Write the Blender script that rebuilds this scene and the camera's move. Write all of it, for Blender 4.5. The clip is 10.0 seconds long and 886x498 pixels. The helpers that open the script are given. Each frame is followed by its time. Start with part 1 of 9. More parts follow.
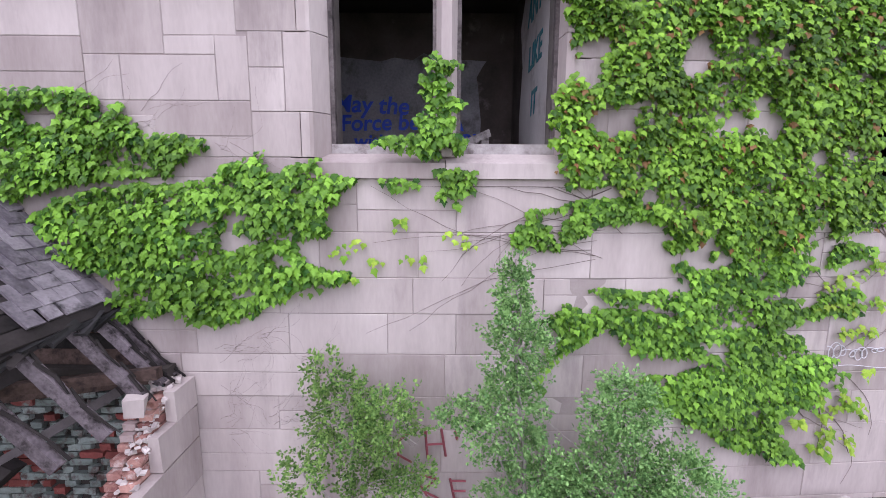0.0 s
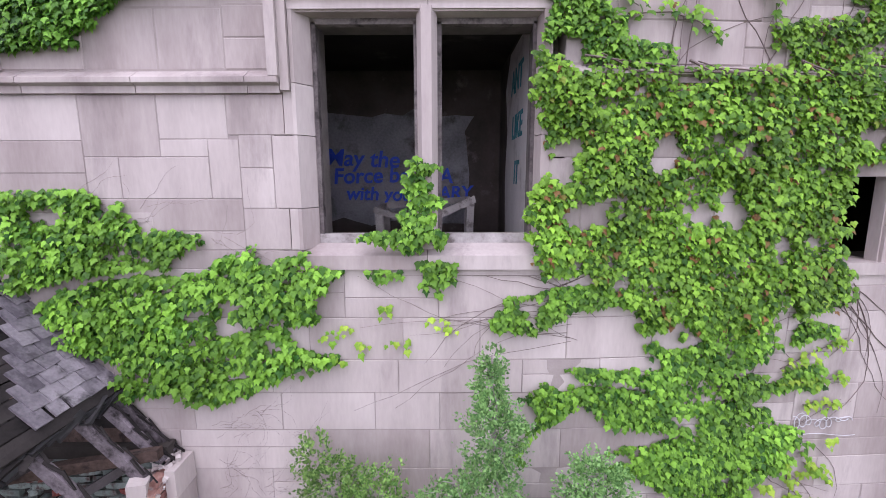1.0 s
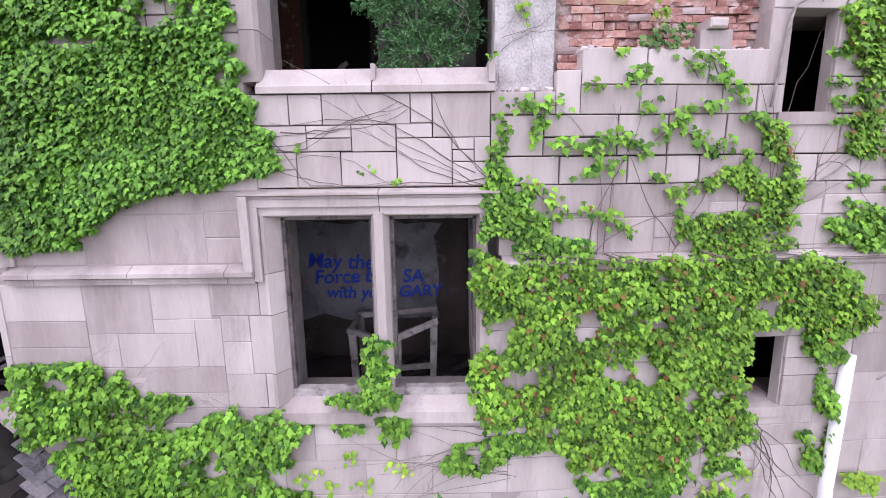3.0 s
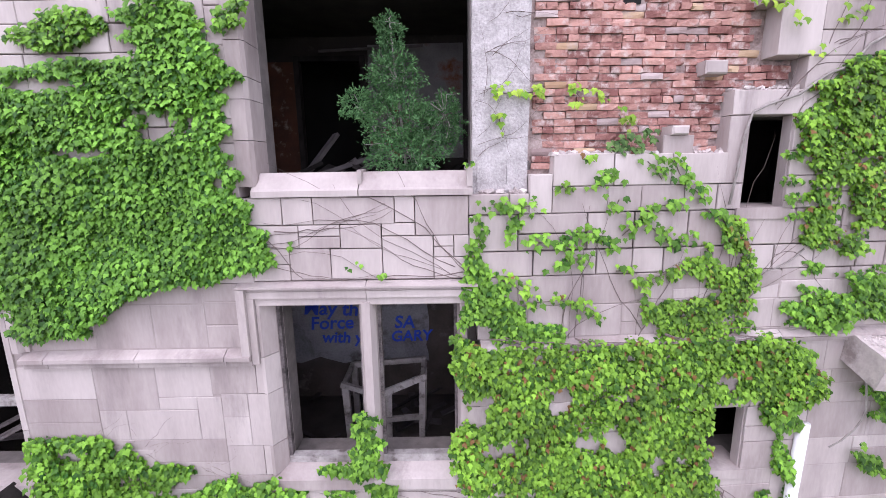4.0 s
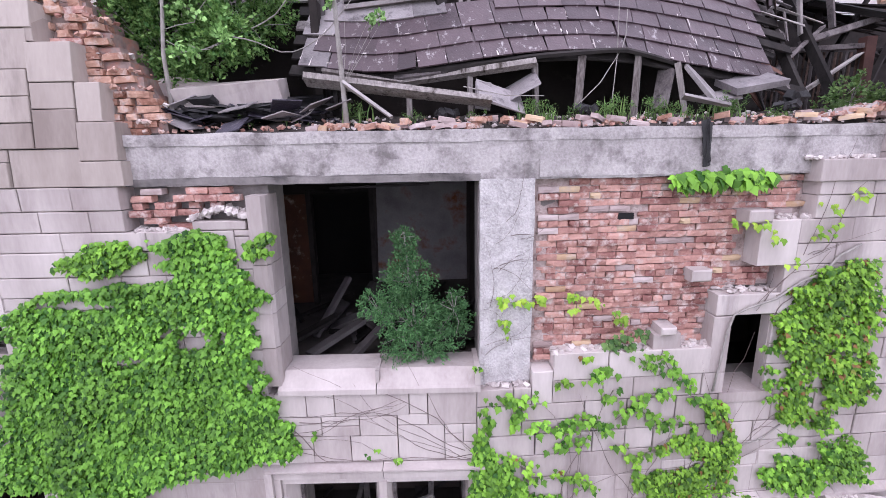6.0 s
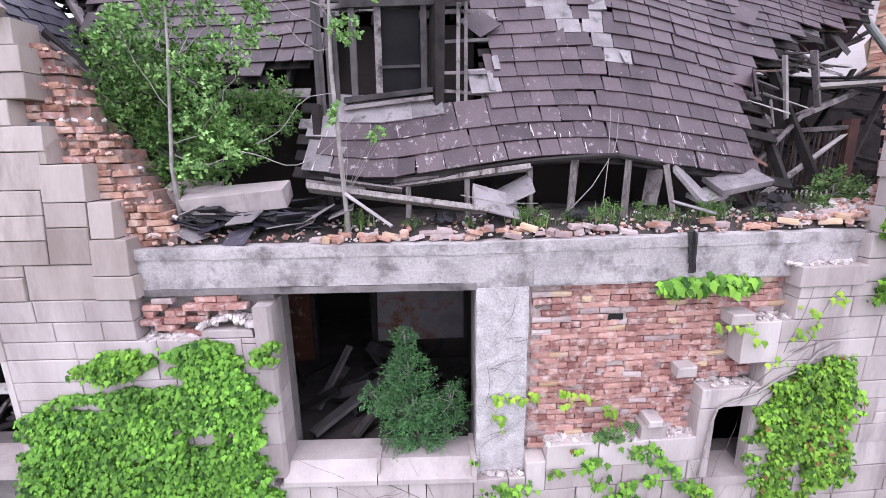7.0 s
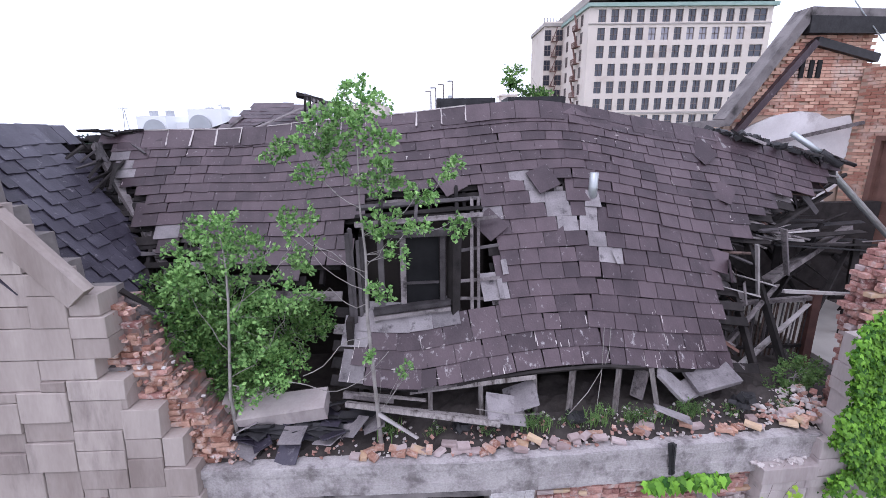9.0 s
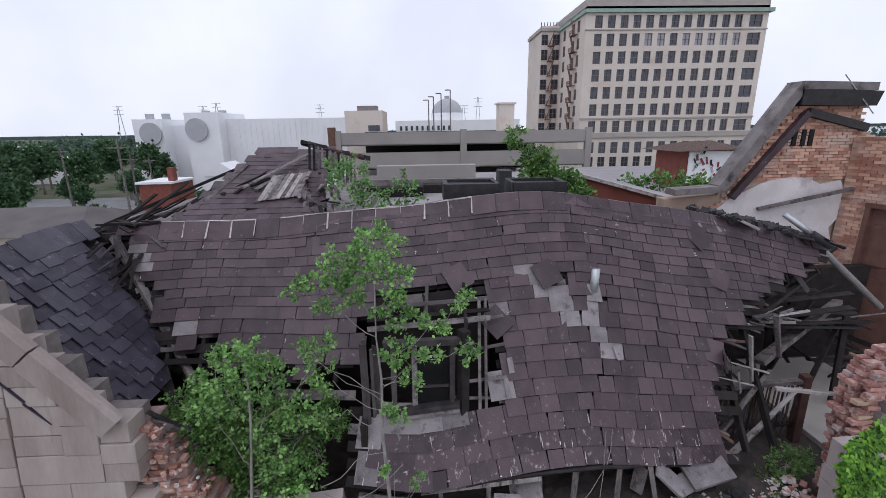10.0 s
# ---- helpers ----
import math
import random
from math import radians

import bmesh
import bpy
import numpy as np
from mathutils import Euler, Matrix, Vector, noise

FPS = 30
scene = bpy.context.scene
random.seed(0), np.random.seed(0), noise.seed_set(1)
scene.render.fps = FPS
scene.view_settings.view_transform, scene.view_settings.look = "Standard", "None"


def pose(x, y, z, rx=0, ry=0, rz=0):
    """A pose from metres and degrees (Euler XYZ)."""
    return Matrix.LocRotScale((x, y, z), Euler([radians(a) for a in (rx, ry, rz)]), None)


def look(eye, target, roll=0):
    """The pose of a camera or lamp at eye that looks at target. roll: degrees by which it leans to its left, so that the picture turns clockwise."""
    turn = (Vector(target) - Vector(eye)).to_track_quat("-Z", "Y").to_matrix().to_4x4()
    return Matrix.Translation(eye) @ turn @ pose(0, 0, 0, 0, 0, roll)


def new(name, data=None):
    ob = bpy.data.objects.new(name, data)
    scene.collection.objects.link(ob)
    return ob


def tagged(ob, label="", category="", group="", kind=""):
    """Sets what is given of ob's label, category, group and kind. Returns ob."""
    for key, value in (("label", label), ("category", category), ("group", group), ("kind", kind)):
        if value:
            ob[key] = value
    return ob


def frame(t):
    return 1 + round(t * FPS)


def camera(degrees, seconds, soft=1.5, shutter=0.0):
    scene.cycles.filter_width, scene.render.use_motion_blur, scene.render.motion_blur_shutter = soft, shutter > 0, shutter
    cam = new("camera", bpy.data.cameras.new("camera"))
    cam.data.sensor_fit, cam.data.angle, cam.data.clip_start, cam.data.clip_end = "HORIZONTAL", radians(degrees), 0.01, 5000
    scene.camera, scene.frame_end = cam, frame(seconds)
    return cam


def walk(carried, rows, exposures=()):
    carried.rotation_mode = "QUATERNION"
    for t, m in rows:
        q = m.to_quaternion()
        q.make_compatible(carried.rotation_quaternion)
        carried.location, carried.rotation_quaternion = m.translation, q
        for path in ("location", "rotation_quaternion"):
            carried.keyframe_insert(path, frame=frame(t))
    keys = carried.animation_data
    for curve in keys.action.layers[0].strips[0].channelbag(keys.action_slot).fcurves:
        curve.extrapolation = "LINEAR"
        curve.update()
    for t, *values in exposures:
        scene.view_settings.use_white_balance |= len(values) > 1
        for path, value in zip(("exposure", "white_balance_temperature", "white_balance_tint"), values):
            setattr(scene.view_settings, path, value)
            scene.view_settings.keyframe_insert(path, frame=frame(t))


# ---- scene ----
cam = camera(90.88, 10.0, soft=0.6)
PATH = [
    (0.0, look((-0.727, -3.532, 4.849), (-0.731, -1.557, 4.537), 0.33)),
    (0.5, look((-0.654, -3.567, 5.226), (-0.662, -1.592, 4.906), 0.07)),
    (1.0, look((-0.572, -3.612, 5.627), (-0.581, -1.640, 5.300), -0.12)),
    (1.5, look((-0.483, -3.662, 6.045), (-0.492, -1.691, 5.706), -0.31)),
    (2.0, look((-0.382, -3.714, 6.464), (-0.394, -1.744, 6.116), -0.51)),
    (2.5, look((-0.265, -3.808, 6.858), (-0.274, -1.838, 6.512), -0.61)),
    (4.0, look((0.059, -4.063, 8.245), (0.052, -2.102, 7.853), -0.88)),
    (4.5, look((0.042, -4.063, 8.783), (0.037, -2.105, 8.375), -0.97)),
    (5.0, look((-0.023, -4.054, 9.346), (-0.015, -2.100, 8.917), -0.98)),
    (5.5, look((-0.057, -4.050, 9.846), (-0.049, -2.097, 9.413), -1.04)),
    (7.0, look((-0.047, -3.962, 11.460), (-0.021, -2.018, 10.992), -0.94)),
    (7.5, look((-0.066, -3.975, 12.137), (-0.038, -2.036, 11.647), -0.93)),
    (8.0, look((-0.120, -4.019, 12.813), (-0.085, -2.083, 12.309), -0.88)),
    (8.5, look((-0.201, -4.058, 13.475), (-0.159, -2.124, 12.965), -0.90)),
    (9.0, look((-0.284, -4.043, 14.162), (-0.234, -2.112, 13.644), -0.91)),
    (9.5, look((-0.359, -3.991, 14.891), (-0.299, -2.062, 14.366), -0.88)),
    (10.0, look((-0.426, -3.914, 15.626), (-0.361, -1.986, 15.096), -0.91)),
]
EXPOSURES = [(0.0, 0.66, 6150, 29), (2.5, 0.78, 6150, 29), (4.5, 0.78, 6130, 29), (5.5, 0.66, 6040, 29), (7.0, 0.85, 6020, 26), (7.5, 0.90, 6000, 26), (8.0, 0.85, 5970, 26), (8.5, 0.58, 5800, 25), (9.0, 0.21, 5800, 24), (9.5, -0.16, 5900, 22), (10.0, -0.54, 6080, 19)]
walk(cam, PATH, EXPOSURES)

# ---- world and light: a bright overcast day ----
world = bpy.data.worlds.new("sky")
scene.world = world
world.use_nodes = True
wn, wl = world.node_tree.nodes, world.node_tree.links
sky = wn.new("ShaderNodeTexSky")
sky.sky_type, sky.sun_disc = "NISHITA", False
sky.sun_elevation, sky.sun_rotation = radians(58), radians(205)
sky.air_density, sky.dust_density, sky.ozone_density = 1.0, 4.0, 1.5
cloud = wn.new("ShaderNodeMix")
cloud.data_type = "RGBA"
cover = wn.new("ShaderNodeTexNoise")
cover.inputs["Scale"].default_value, cover.inputs["Detail"].default_value = 2.2, 5
thin = wn.new("ShaderNodeMapRange")
thin.inputs[1].default_value, thin.inputs[2].default_value, thin.inputs[3].default_value, thin.inputs[4].default_value = 0.38, 0.62, 0.80, 0.985
wl.new(wn.new("ShaderNodeTexCoord").outputs["Generated"], cover.inputs[0])
wl.new(cover.outputs[0], thin.inputs[0])
wl.new(thin.outputs[0], cloud.inputs[0])
cloud.inputs[7].default_value = (12.9, 13.6, 14.1, 1)
wl.new(sky.outputs[0], cloud.inputs[6])
wl.new(cloud.outputs[2], wn["Background"].inputs[0])
wn["Background"].inputs[1].default_value = 0.108

sun_data = bpy.data.lights.new("sun", "SUN")
sun_data.energy, sun_data.angle, sun_data.color = 0.55, radians(25), (1.0, 0.97, 0.93)
sun = new("sun", sun_data)
sun.matrix_world = look((-7, -15, 30), (0, 0, 0))


# ---- materials ----
def material(name, dark, light, scale=6.0, rough=0.85, bump=0.3, fine=60.0, spread=None, metal=0.0, blotch=None, blotch_at=0.62, blotch_scale=2.5, streak=False, spec=0.3, grain=0.35):
    """A mottled surface: two colours mixed by coarse and fine noise, a random shift for each piece, stains of a third colour, fine relief."""
    m = bpy.data.materials.new(name)
    m.use_nodes = True
    n, l = m.node_tree.nodes, m.node_tree.links
    b = n["Principled BSDF"]
    b.inputs["Roughness"].default_value, b.inputs["Metallic"].default_value = rough, metal
    b.inputs["Specular IOR Level"].default_value = spec
    tc = n.new("ShaderNodeTexCoord")
    geo = n.new("ShaderNodeNewGeometry")
    coarse, small = n.new("ShaderNodeTexNoise"), n.new("ShaderNodeTexNoise")
    coarse.inputs["Scale"].default_value, coarse.inputs["Detail"].default_value = scale, 6
    small.inputs["Scale"].default_value, small.inputs["Detail"].default_value = fine, 4
    mapping = n.new("ShaderNodeMapping")
    mapping.inputs["Scale"].default_value = (0.6, 1, 1.3) if streak == "flat" else (1, 1, 0.25) if streak else (1, 1, 1)
    l.new(geo.outputs["Position"], mapping.inputs[0])
    for tex in (coarse, small):
        l.new(mapping.outputs[0], tex.inputs[0])
    add = n.new("ShaderNodeMath")
    add.operation = "MULTIPLY_ADD"
    add.inputs[1].default_value = grain
    l.new(small.outputs[0], add.inputs[0])
    base = n.new("ShaderNodeMath")
    base.operation = "MULTIPLY_ADD"
    base.inputs[1].default_value, base.inputs[2].default_value = 1.3, -0.175 - grain / 2
    l.new(coarse.outputs[0], base.inputs[0])
    l.new(base.outputs[0], add.inputs[2])
    fac = add.outputs[0]
    if spread is not None:
        rnd = n.new("ShaderNodeObjectInfo").outputs["Random"] if spread[0] == "object" else geo.outputs["Random Per Island"]
        more = n.new("ShaderNodeMath")
        more.operation = "MULTIPLY_ADD"
        more.inputs[1].default_value = spread[1]
        l.new(rnd, more.inputs[0])
        less = n.new("ShaderNodeMath")
        less.operation = "SUBTRACT"
        less.inputs[1].default_value = spread[1] / 2
        l.new(fac, less.inputs[0])
        l.new(less.outputs[0], more.inputs[2])
        fac = more.outputs[0]
    mix = n.new("ShaderNodeMix")
    mix.data_type, mix.clamp_factor = "RGBA", True
    mix.inputs[6].default_value, mix.inputs[7].default_value = (*dark, 1), (*light, 1)
    l.new(fac, mix.inputs[0])
    colour = mix.outputs[2]
    if blotch:
        tex = n.new("ShaderNodeTexNoise")
        tex.inputs["Scale"].default_value, tex.inputs["Detail"].default_value = blotch_scale, 8
        tex.inputs["Roughness"].default_value = 0.65
        l.new(mapping.outputs[0], tex.inputs[0])
        ramp = n.new("ShaderNodeValToRGB")
        ramp.color_ramp.elements[0].position, ramp.color_ramp.elements[1].position = blotch_at - 0.06, blotch_at + 0.1
        l.new(tex.outputs[0], ramp.inputs[0])
        over = n.new("ShaderNodeMix")
        over.data_type = "RGBA"
        over.inputs[7].default_value = (*blotch, 1)
        l.new(ramp.outputs[0], over.inputs[0])
        l.new(colour, over.inputs[6])
        colour = over.outputs[2]
    l.new(colour, b.inputs["Base Color"])
    if bump:
        bm = n.new("ShaderNodeBump")
        bm.inputs["Strength"].default_value, bm.inputs["Distance"].default_value = bump, 0.01
        l.new(add.outputs[0], bm.inputs["Height"])
        l.new(bm.outputs[0], b.inputs["Normal"])
    return m


def leaf_material(name, dark, light, rough=0.45, odd=None, odd_share=0.06, thin=0.15):
    m = bpy.data.materials.new(name)
    m.use_nodes = True
    n, l = m.node_tree.nodes, m.node_tree.links
    b = n["Principled BSDF"]
    b.inputs["Roughness"].default_value = rough
    b.inputs["Specular IOR Level"].default_value = 0.22
    geo = n.new("ShaderNodeNewGeometry")
    ramp = n.new("ShaderNodeValToRGB")
    e = ramp.color_ramp.elements
    e[0].color, e[1].color = (*dark, 1), (*light, 1)
    e[0].position, e[1].position = 0.0, 1.0 - odd_share if odd else 1.0
    if odd:
        x = e.new(1.0 - odd_share * 0.7)
        x.color = (*odd, 1)
    l.new(geo.outputs["Random Per Island"], ramp.inputs[0])
    tex = n.new("ShaderNodeTexNoise")
    tex.inputs["Scale"].default_value = 1.7
    l.new(geo.outputs["Position"], tex.inputs[0])
    hsv = n.new("ShaderNodeHueSaturation")
    val = n.new("ShaderNodeMapRange")
    val.inputs[1].default_value, val.inputs[2].default_value, val.inputs[3].default_value, val.inputs[4].default_value = 0.3, 0.7, 0.7, 1.3
    l.new(tex.outputs[0], val.inputs[0])
    l.new(val.outputs[0], hsv.inputs["Value"])
    l.new(ramp.outputs[0], hsv.inputs["Color"])
    l.new(hsv.outputs[0], b.inputs["Base Color"])
    tr = n.new("ShaderNodeBsdfTranslucent")
    l.new(hsv.outputs[0], tr.inputs[0])
    ms = n.new("ShaderNodeMixShader")
    ms.inputs[0].default_value = thin
    l.new(b.outputs[0], ms.inputs[1])
    l.new(tr.outputs[0], ms.inputs[2])
    l.new(ms.outputs[0], n["Material Output"].inputs[0])
    return m


def glass_material(name, tint):
    m = bpy.data.materials.new(name)
    m.use_nodes = True
    b = m.node_tree.nodes["Principled BSDF"]
    b.inputs["Base Color"].default_value = (*tint, 1)
    b.inputs["Roughness"].default_value = 0.08
    b.inputs["Specular IOR Level"].default_value = 0.7
    return m


STONE = material("limestone", (0.30, 0.248, 0.24), (0.585, 0.522, 0.505), 2.6, 0.93, 0.35, 34, ("object", 0.5), blotch=(0.25, 0.207, 0.205), blotch_at=0.61, blotch_scale=1.6, streak=True)
STONE_ROUGH = material("broken_limestone", (0.33, 0.28, 0.27), (0.62, 0.56, 0.54), 9, 0.95, 0.8, 40, None, blotch=(0.25, 0.21, 0.20), blotch_at=0.58, blotch_scale=3)
# same limestone as STONE, with dimmer, warmer light put into its colour
STONE_GABLE = material("dimmed_tan_limestone", (0.225, 0.180, 0.163), (0.452, 0.389, 0.357), 2.6, 0.93, 0.35, 34, ("object", 0.6), blotch=(0.185, 0.15, 0.142), blotch_at=0.61, blotch_scale=1.6, streak=True)
POINTING = material("lime_pointing", (0.27, 0.225, 0.22), (0.43, 0.375, 0.36), 5, 0.95, 0.5)
MORTAR = material("old_mortar", (0.13, 0.115, 0.11), (0.27, 0.24, 0.23), 8, 0.95, 0.6)
LIME = material("lime_rubble", (0.36, 0.31, 0.30), (0.66, 0.60, 0.58), 12, 0.95, 0.8, 50, ("island", 0.7))
CONCRETE = material("weathered_concrete", (0.21, 0.187, 0.187), (0.58, 0.535, 0.53), 2.2, 0.92, 1.0, 40, None, blotch=(0.17, 0.15, 0.15), blotch_at=0.57, blotch_scale=4, grain=0.8)
CONCRETE_DARK = material("dark_blotched_concrete", (0.10, 0.088, 0.088), (0.30, 0.27, 0.265), 3.0, 0.92, 0.8, 40, None, blotch=(0.05, 0.045, 0.045), blotch_at=0.60)
CONCRETE_COLUMN = material("lime_washed_concrete", (0.30, 0.275, 0.275), (0.64, 0.605, 0.605), 7, 0.92, 1.0, 45, None, blotch=(0.30, 0.275, 0.275), blotch_at=0.63, blotch_scale=5, grain=1.1)
BRICK = material("red_brick", (0.22, 0.095, 0.084), (0.55, 0.315, 0.265), 9, 0.92, 1.0, 40, ("object", 0.95), blotch=(0.56, 0.46, 0.43), blotch_at=0.575, blotch_scale=11, grain=0.8)
BRICK_BUFF = material("buff_brick", (0.42, 0.27, 0.17), (0.60, 0.44, 0.30), 9, 0.92, 0.7, 60, ("object", 1.0), blotch=(0.45, 0.36, 0.33), blotch_at=0.57, blotch_scale=6)
BRICK_ORANGE = material("orange_brick", (0.25, 0.118, 0.084), (0.56, 0.345, 0.26), 9, 0.92, 1.0, 40, ("object", 1.0), blotch=(0.52, 0.42, 0.38), blotch_at=0.58, blotch_scale=10, grain=0.8)
BRICK_GREY = material("mortar_smeared_brick", (0.30, 0.22, 0.21), (0.52, 0.43, 0.42), 9, 0.92, 0.7, 60, ("object", 1.0))
BRICK_ISLAND = material("loose_brick", (0.28, 0.13, 0.105), (0.56, 0.36, 0.29), 9, 0.92, 0.6, 70, ("island", 1.0), blotch=(0.58, 0.50, 0.47), blotch_at=0.58, blotch_scale=8)
BRICK_FAR = material("gable_brick", (0.33, 0.16, 0.11), (0.56, 0.33, 0.22), 2.0, 0.92, 0.3, 30, ("object", 0.9), blotch=(0.50, 0.38, 0.32), blotch_at=0.62)
BRICK_RED = material("dark_red_brick", (0.17, 0.05, 0.04), (0.28, 0.10, 0.075), 2, 0.9, 0.2, 20)
MINT = material("mint_painted_brick", (0.115, 0.145, 0.134), (0.27, 0.315, 0.297), 7, 0.75, 0.5, 60, ("object", 0.6), blotch=(0.08, 0.05, 0.046), blotch_at=0.555, blotch_scale=12, grain=0.6)
MINT_BARE = material("flaked_red_brick", (0.13, 0.035, 0.03), (0.27, 0.075, 0.065), 9, 0.9, 0.5, 60, ("object", 0.8), blotch=(0.22, 0.28, 0.26), blotch_at=0.62, blotch_scale=9)
SLATE = material("roof_slate", (0.037, 0.022, 0.028), (0.100, 0.067, 0.077), 4, 0.5, 0.6, 46, ("object", 0.85), blotch=(0.33, 0.30, 0.30), blotch_at=0.68, blotch_scale=19, streak=True, spec=0.44, grain=0.5)
SLATE_LIMY = material("lime_streaked_slate", (0.037, 0.022, 0.028), (0.100, 0.067, 0.077), 4, 0.5, 0.6, 46, ("object", 0.85), blotch=(0.45, 0.42, 0.42), blotch_at=0.635, blotch_scale=15, streak=True, spec=0.44, grain=0.5)
SLATE_ISLAND = material("roof_slate_far", (0.037, 0.022, 0.028), (0.100, 0.067, 0.077), 4, 0.5, 0.6, 46, ("island", 0.85), blotch=(0.33, 0.30, 0.30), blotch_at=0.68, blotch_scale=19, streak=True, spec=0.44, grain=0.5)
SLATE_BLUE = material("blue_roof_slate", (0.026, 0.021, 0.033), (0.078, 0.070, 0.092), 4, 0.5, 0.6, 46, ("object", 0.9), blotch=(0.25, 0.23, 0.245), blotch_at=0.66, blotch_scale=9, spec=0.36, grain=0.6)
SLATE_PALE = material("faded_slate", (0.15, 0.133, 0.138), (0.36, 0.325, 0.33), 4, 0.85, 0.5, 50, ("object", 0.5), blotch=(0.07, 0.06, 0.065), blotch_at=0.62, blotch_scale=7, grain=0.6)
SLATE_PORCH = material("porch_slate", (0.10, 0.088, 0.104), (0.33, 0.30, 0.325), 7, 0.7, 0.6, 40, ("object", 0.9), blotch=(0.05, 0.045, 0.05), blotch_at=0.60, blotch_scale=6, grain=0.7)
WOOD = material("weathered_wood", (0.085, 0.07, 0.072), (0.30, 0.265, 0.262), 5, 0.9, 0.8, 40, ("object", 0.6), blotch=(0.035, 0.03, 0.03), blotch_at=0.58, blotch_scale=6, grain=0.6)
WOOD_PALE = material("pale_grey_wood", (0.20, 0.18, 0.175), (0.48, 0.44, 0.43), 6, 0.9, 0.8, 60, ("object", 0.6), blotch=(0.09, 0.075, 0.072), blotch_at=0.60, blotch_scale=7)
WOOD_GREYED = material("rain_washed_wood", (0.075, 0.06, 0.058), (0.40, 0.36, 0.345), 9, 0.9, 1.0, 45, ("object", 0.4), blotch=(0.05, 0.038, 0.034), blotch_at=0.57, blotch_scale=9, streak=True, grain=0.9)
# purplish porch wood, darkened: the porch's shade is put into its colour
WOOD_PORCH = material("shaded_purplish_wood", (0.045, 0.036, 0.040), (0.24, 0.205, 0.225), 8, 0.85, 0.9, 40, ("object", 0.5), blotch=(0.018, 0.014, 0.014), blotch_at=0.56, blotch_scale=9, grain=0.8)
WOOD_RUSTY = material("damp_brown_wood", (0.035, 0.022, 0.018), (0.15, 0.10, 0.085), 8, 0.9, 0.9, 40, ("object", 0.6), blotch=(0.02, 0.015, 0.014), blotch_at=0.58, blotch_scale=9, grain=0.8)
WOOD_DARK = material("charred_wood", (0.010, 0.009, 0.009), (0.050, 0.043, 0.042), 6, 0.9, 0.7, 50, ("object", 0.5), spec=0.15)
# dark grey wood, for boards in the rooms and old timbers outside
WOOD_OLD = material("dark_grey_wood", (0.035, 0.03, 0.031), (0.13, 0.115, 0.118), 5, 0.9, 0.6, 60, ("object", 0.7))
WOOD_BROWN = material("brown_stained_wood", (0.10, 0.05, 0.04), (0.21, 0.11, 0.085), 5, 0.7, 0.3, 50, ("object", 0.4))
WOOD_POST = material("dark_reddish_wood", (0.045, 0.02, 0.018), (0.12, 0.055, 0.045), 6, 0.8, 0.5, 50)
WOOD_WHITE = material("flaking_white_paint", (0.24, 0.215, 0.21), (0.56, 0.53, 0.52), 9, 0.8, 0.6, 40, None, blotch=(0.16, 0.135, 0.13), blotch_at=0.57, blotch_scale=10, grain=0.6)
TAR = material("black_tar_paper", (0.012, 0.012, 0.013), (0.05, 0.047, 0.05), 8, 0.6, 0.8, 40, ("object", 0.4))
PLASTER = material("stained_plaster", (0.13, 0.126, 0.136), (0.46, 0.455, 0.49), 1.8, 0.85, 0.4, 30, None, blotch=(0.08, 0.066, 0.062), blotch_at=0.58, blotch_scale=2.4, grain=0.6)
PLASTER_BROWN = material("bare_damp_plaster", (0.05, 0.042, 0.038), (0.16, 0.13, 0.12), 2.4, 0.92, 0.5, 30, None, blotch=(0.26, 0.22, 0.21), blotch_at=0.64, blotch_scale=3)
PLASTER_PINK = material("torn_white_plaster", (0.50, 0.46, 0.46), (0.84, 0.80, 0.80), 1.6, 0.9, 0.3, 30, None, blotch=(0.36, 0.31, 0.31), blotch_at=0.62, blotch_scale=1.4)
# near-black copy of PLASTER: the shade of deep rooms is in its colour
PLASTER_SHADE = material("shade_dark_plaster", (0.018, 0.015, 0.015), (0.06, 0.05, 0.047), 1.6, 0.95, 0.3, 30, None, blotch=(0.12, 0.105, 0.10), blotch_at=0.68, blotch_scale=1.7, spec=0.15)
FLOOR_DIRT = material("dirt_covered_floor", (0.03, 0.025, 0.024), (0.11, 0.095, 0.09), 3, 0.97, 0.7, 40)
RUST_DOOR = material("peeling_orange_paint", (0.045, 0.020, 0.014), (0.13, 0.052, 0.032), 4, 0.8, 0.4, 40, None, blotch=(0.34, 0.28, 0.25), blotch_at=0.655, blotch_scale=7)
PLASTER_RUST = material("rust_stained_plaster", (0.10, 0.092, 0.095), (0.27, 0.255, 0.26), 3, 0.9, 0.4, 40, None, blotch=(0.15, 0.055, 0.025), blotch_at=0.58, blotch_scale=3)
# near-black concrete for the upper ceiling and the mint wall's mortar bed
CONCRETE_BLACK = material("near_black_concrete", (0.022, 0.019, 0.018), (0.075, 0.065, 0.060), 3, 0.95, 0.6, 40, spec=0.15)
SOIL = material("roof_soil", (0.022, 0.018, 0.017), (0.093, 0.078, 0.072), 6, 0.97, 0.9, 60)
EARTH = material("ground_earth", (0.07, 0.065, 0.045), (0.20, 0.185, 0.14), 0.8, 0.97, 0.6, 12, None, blotch=(0.07, 0.10, 0.04), blotch_at=0.5, blotch_scale=0.2)
ASPHALT = material("asphalt", (0.16, 0.16, 0.165), (0.27, 0.27, 0.275), 0.4, 0.9, 0.2, 20)
WHITE = material("white_painted_metal", (0.70, 0.70, 0.71), (0.84, 0.84, 0.85), 3, 0.45, 0.05, 30)
ZINC = material("galvanised_metal", (0.34, 0.36, 0.37), (0.58, 0.60, 0.61), 6, 0.4, 0.1, 40, None, metal=0.6)
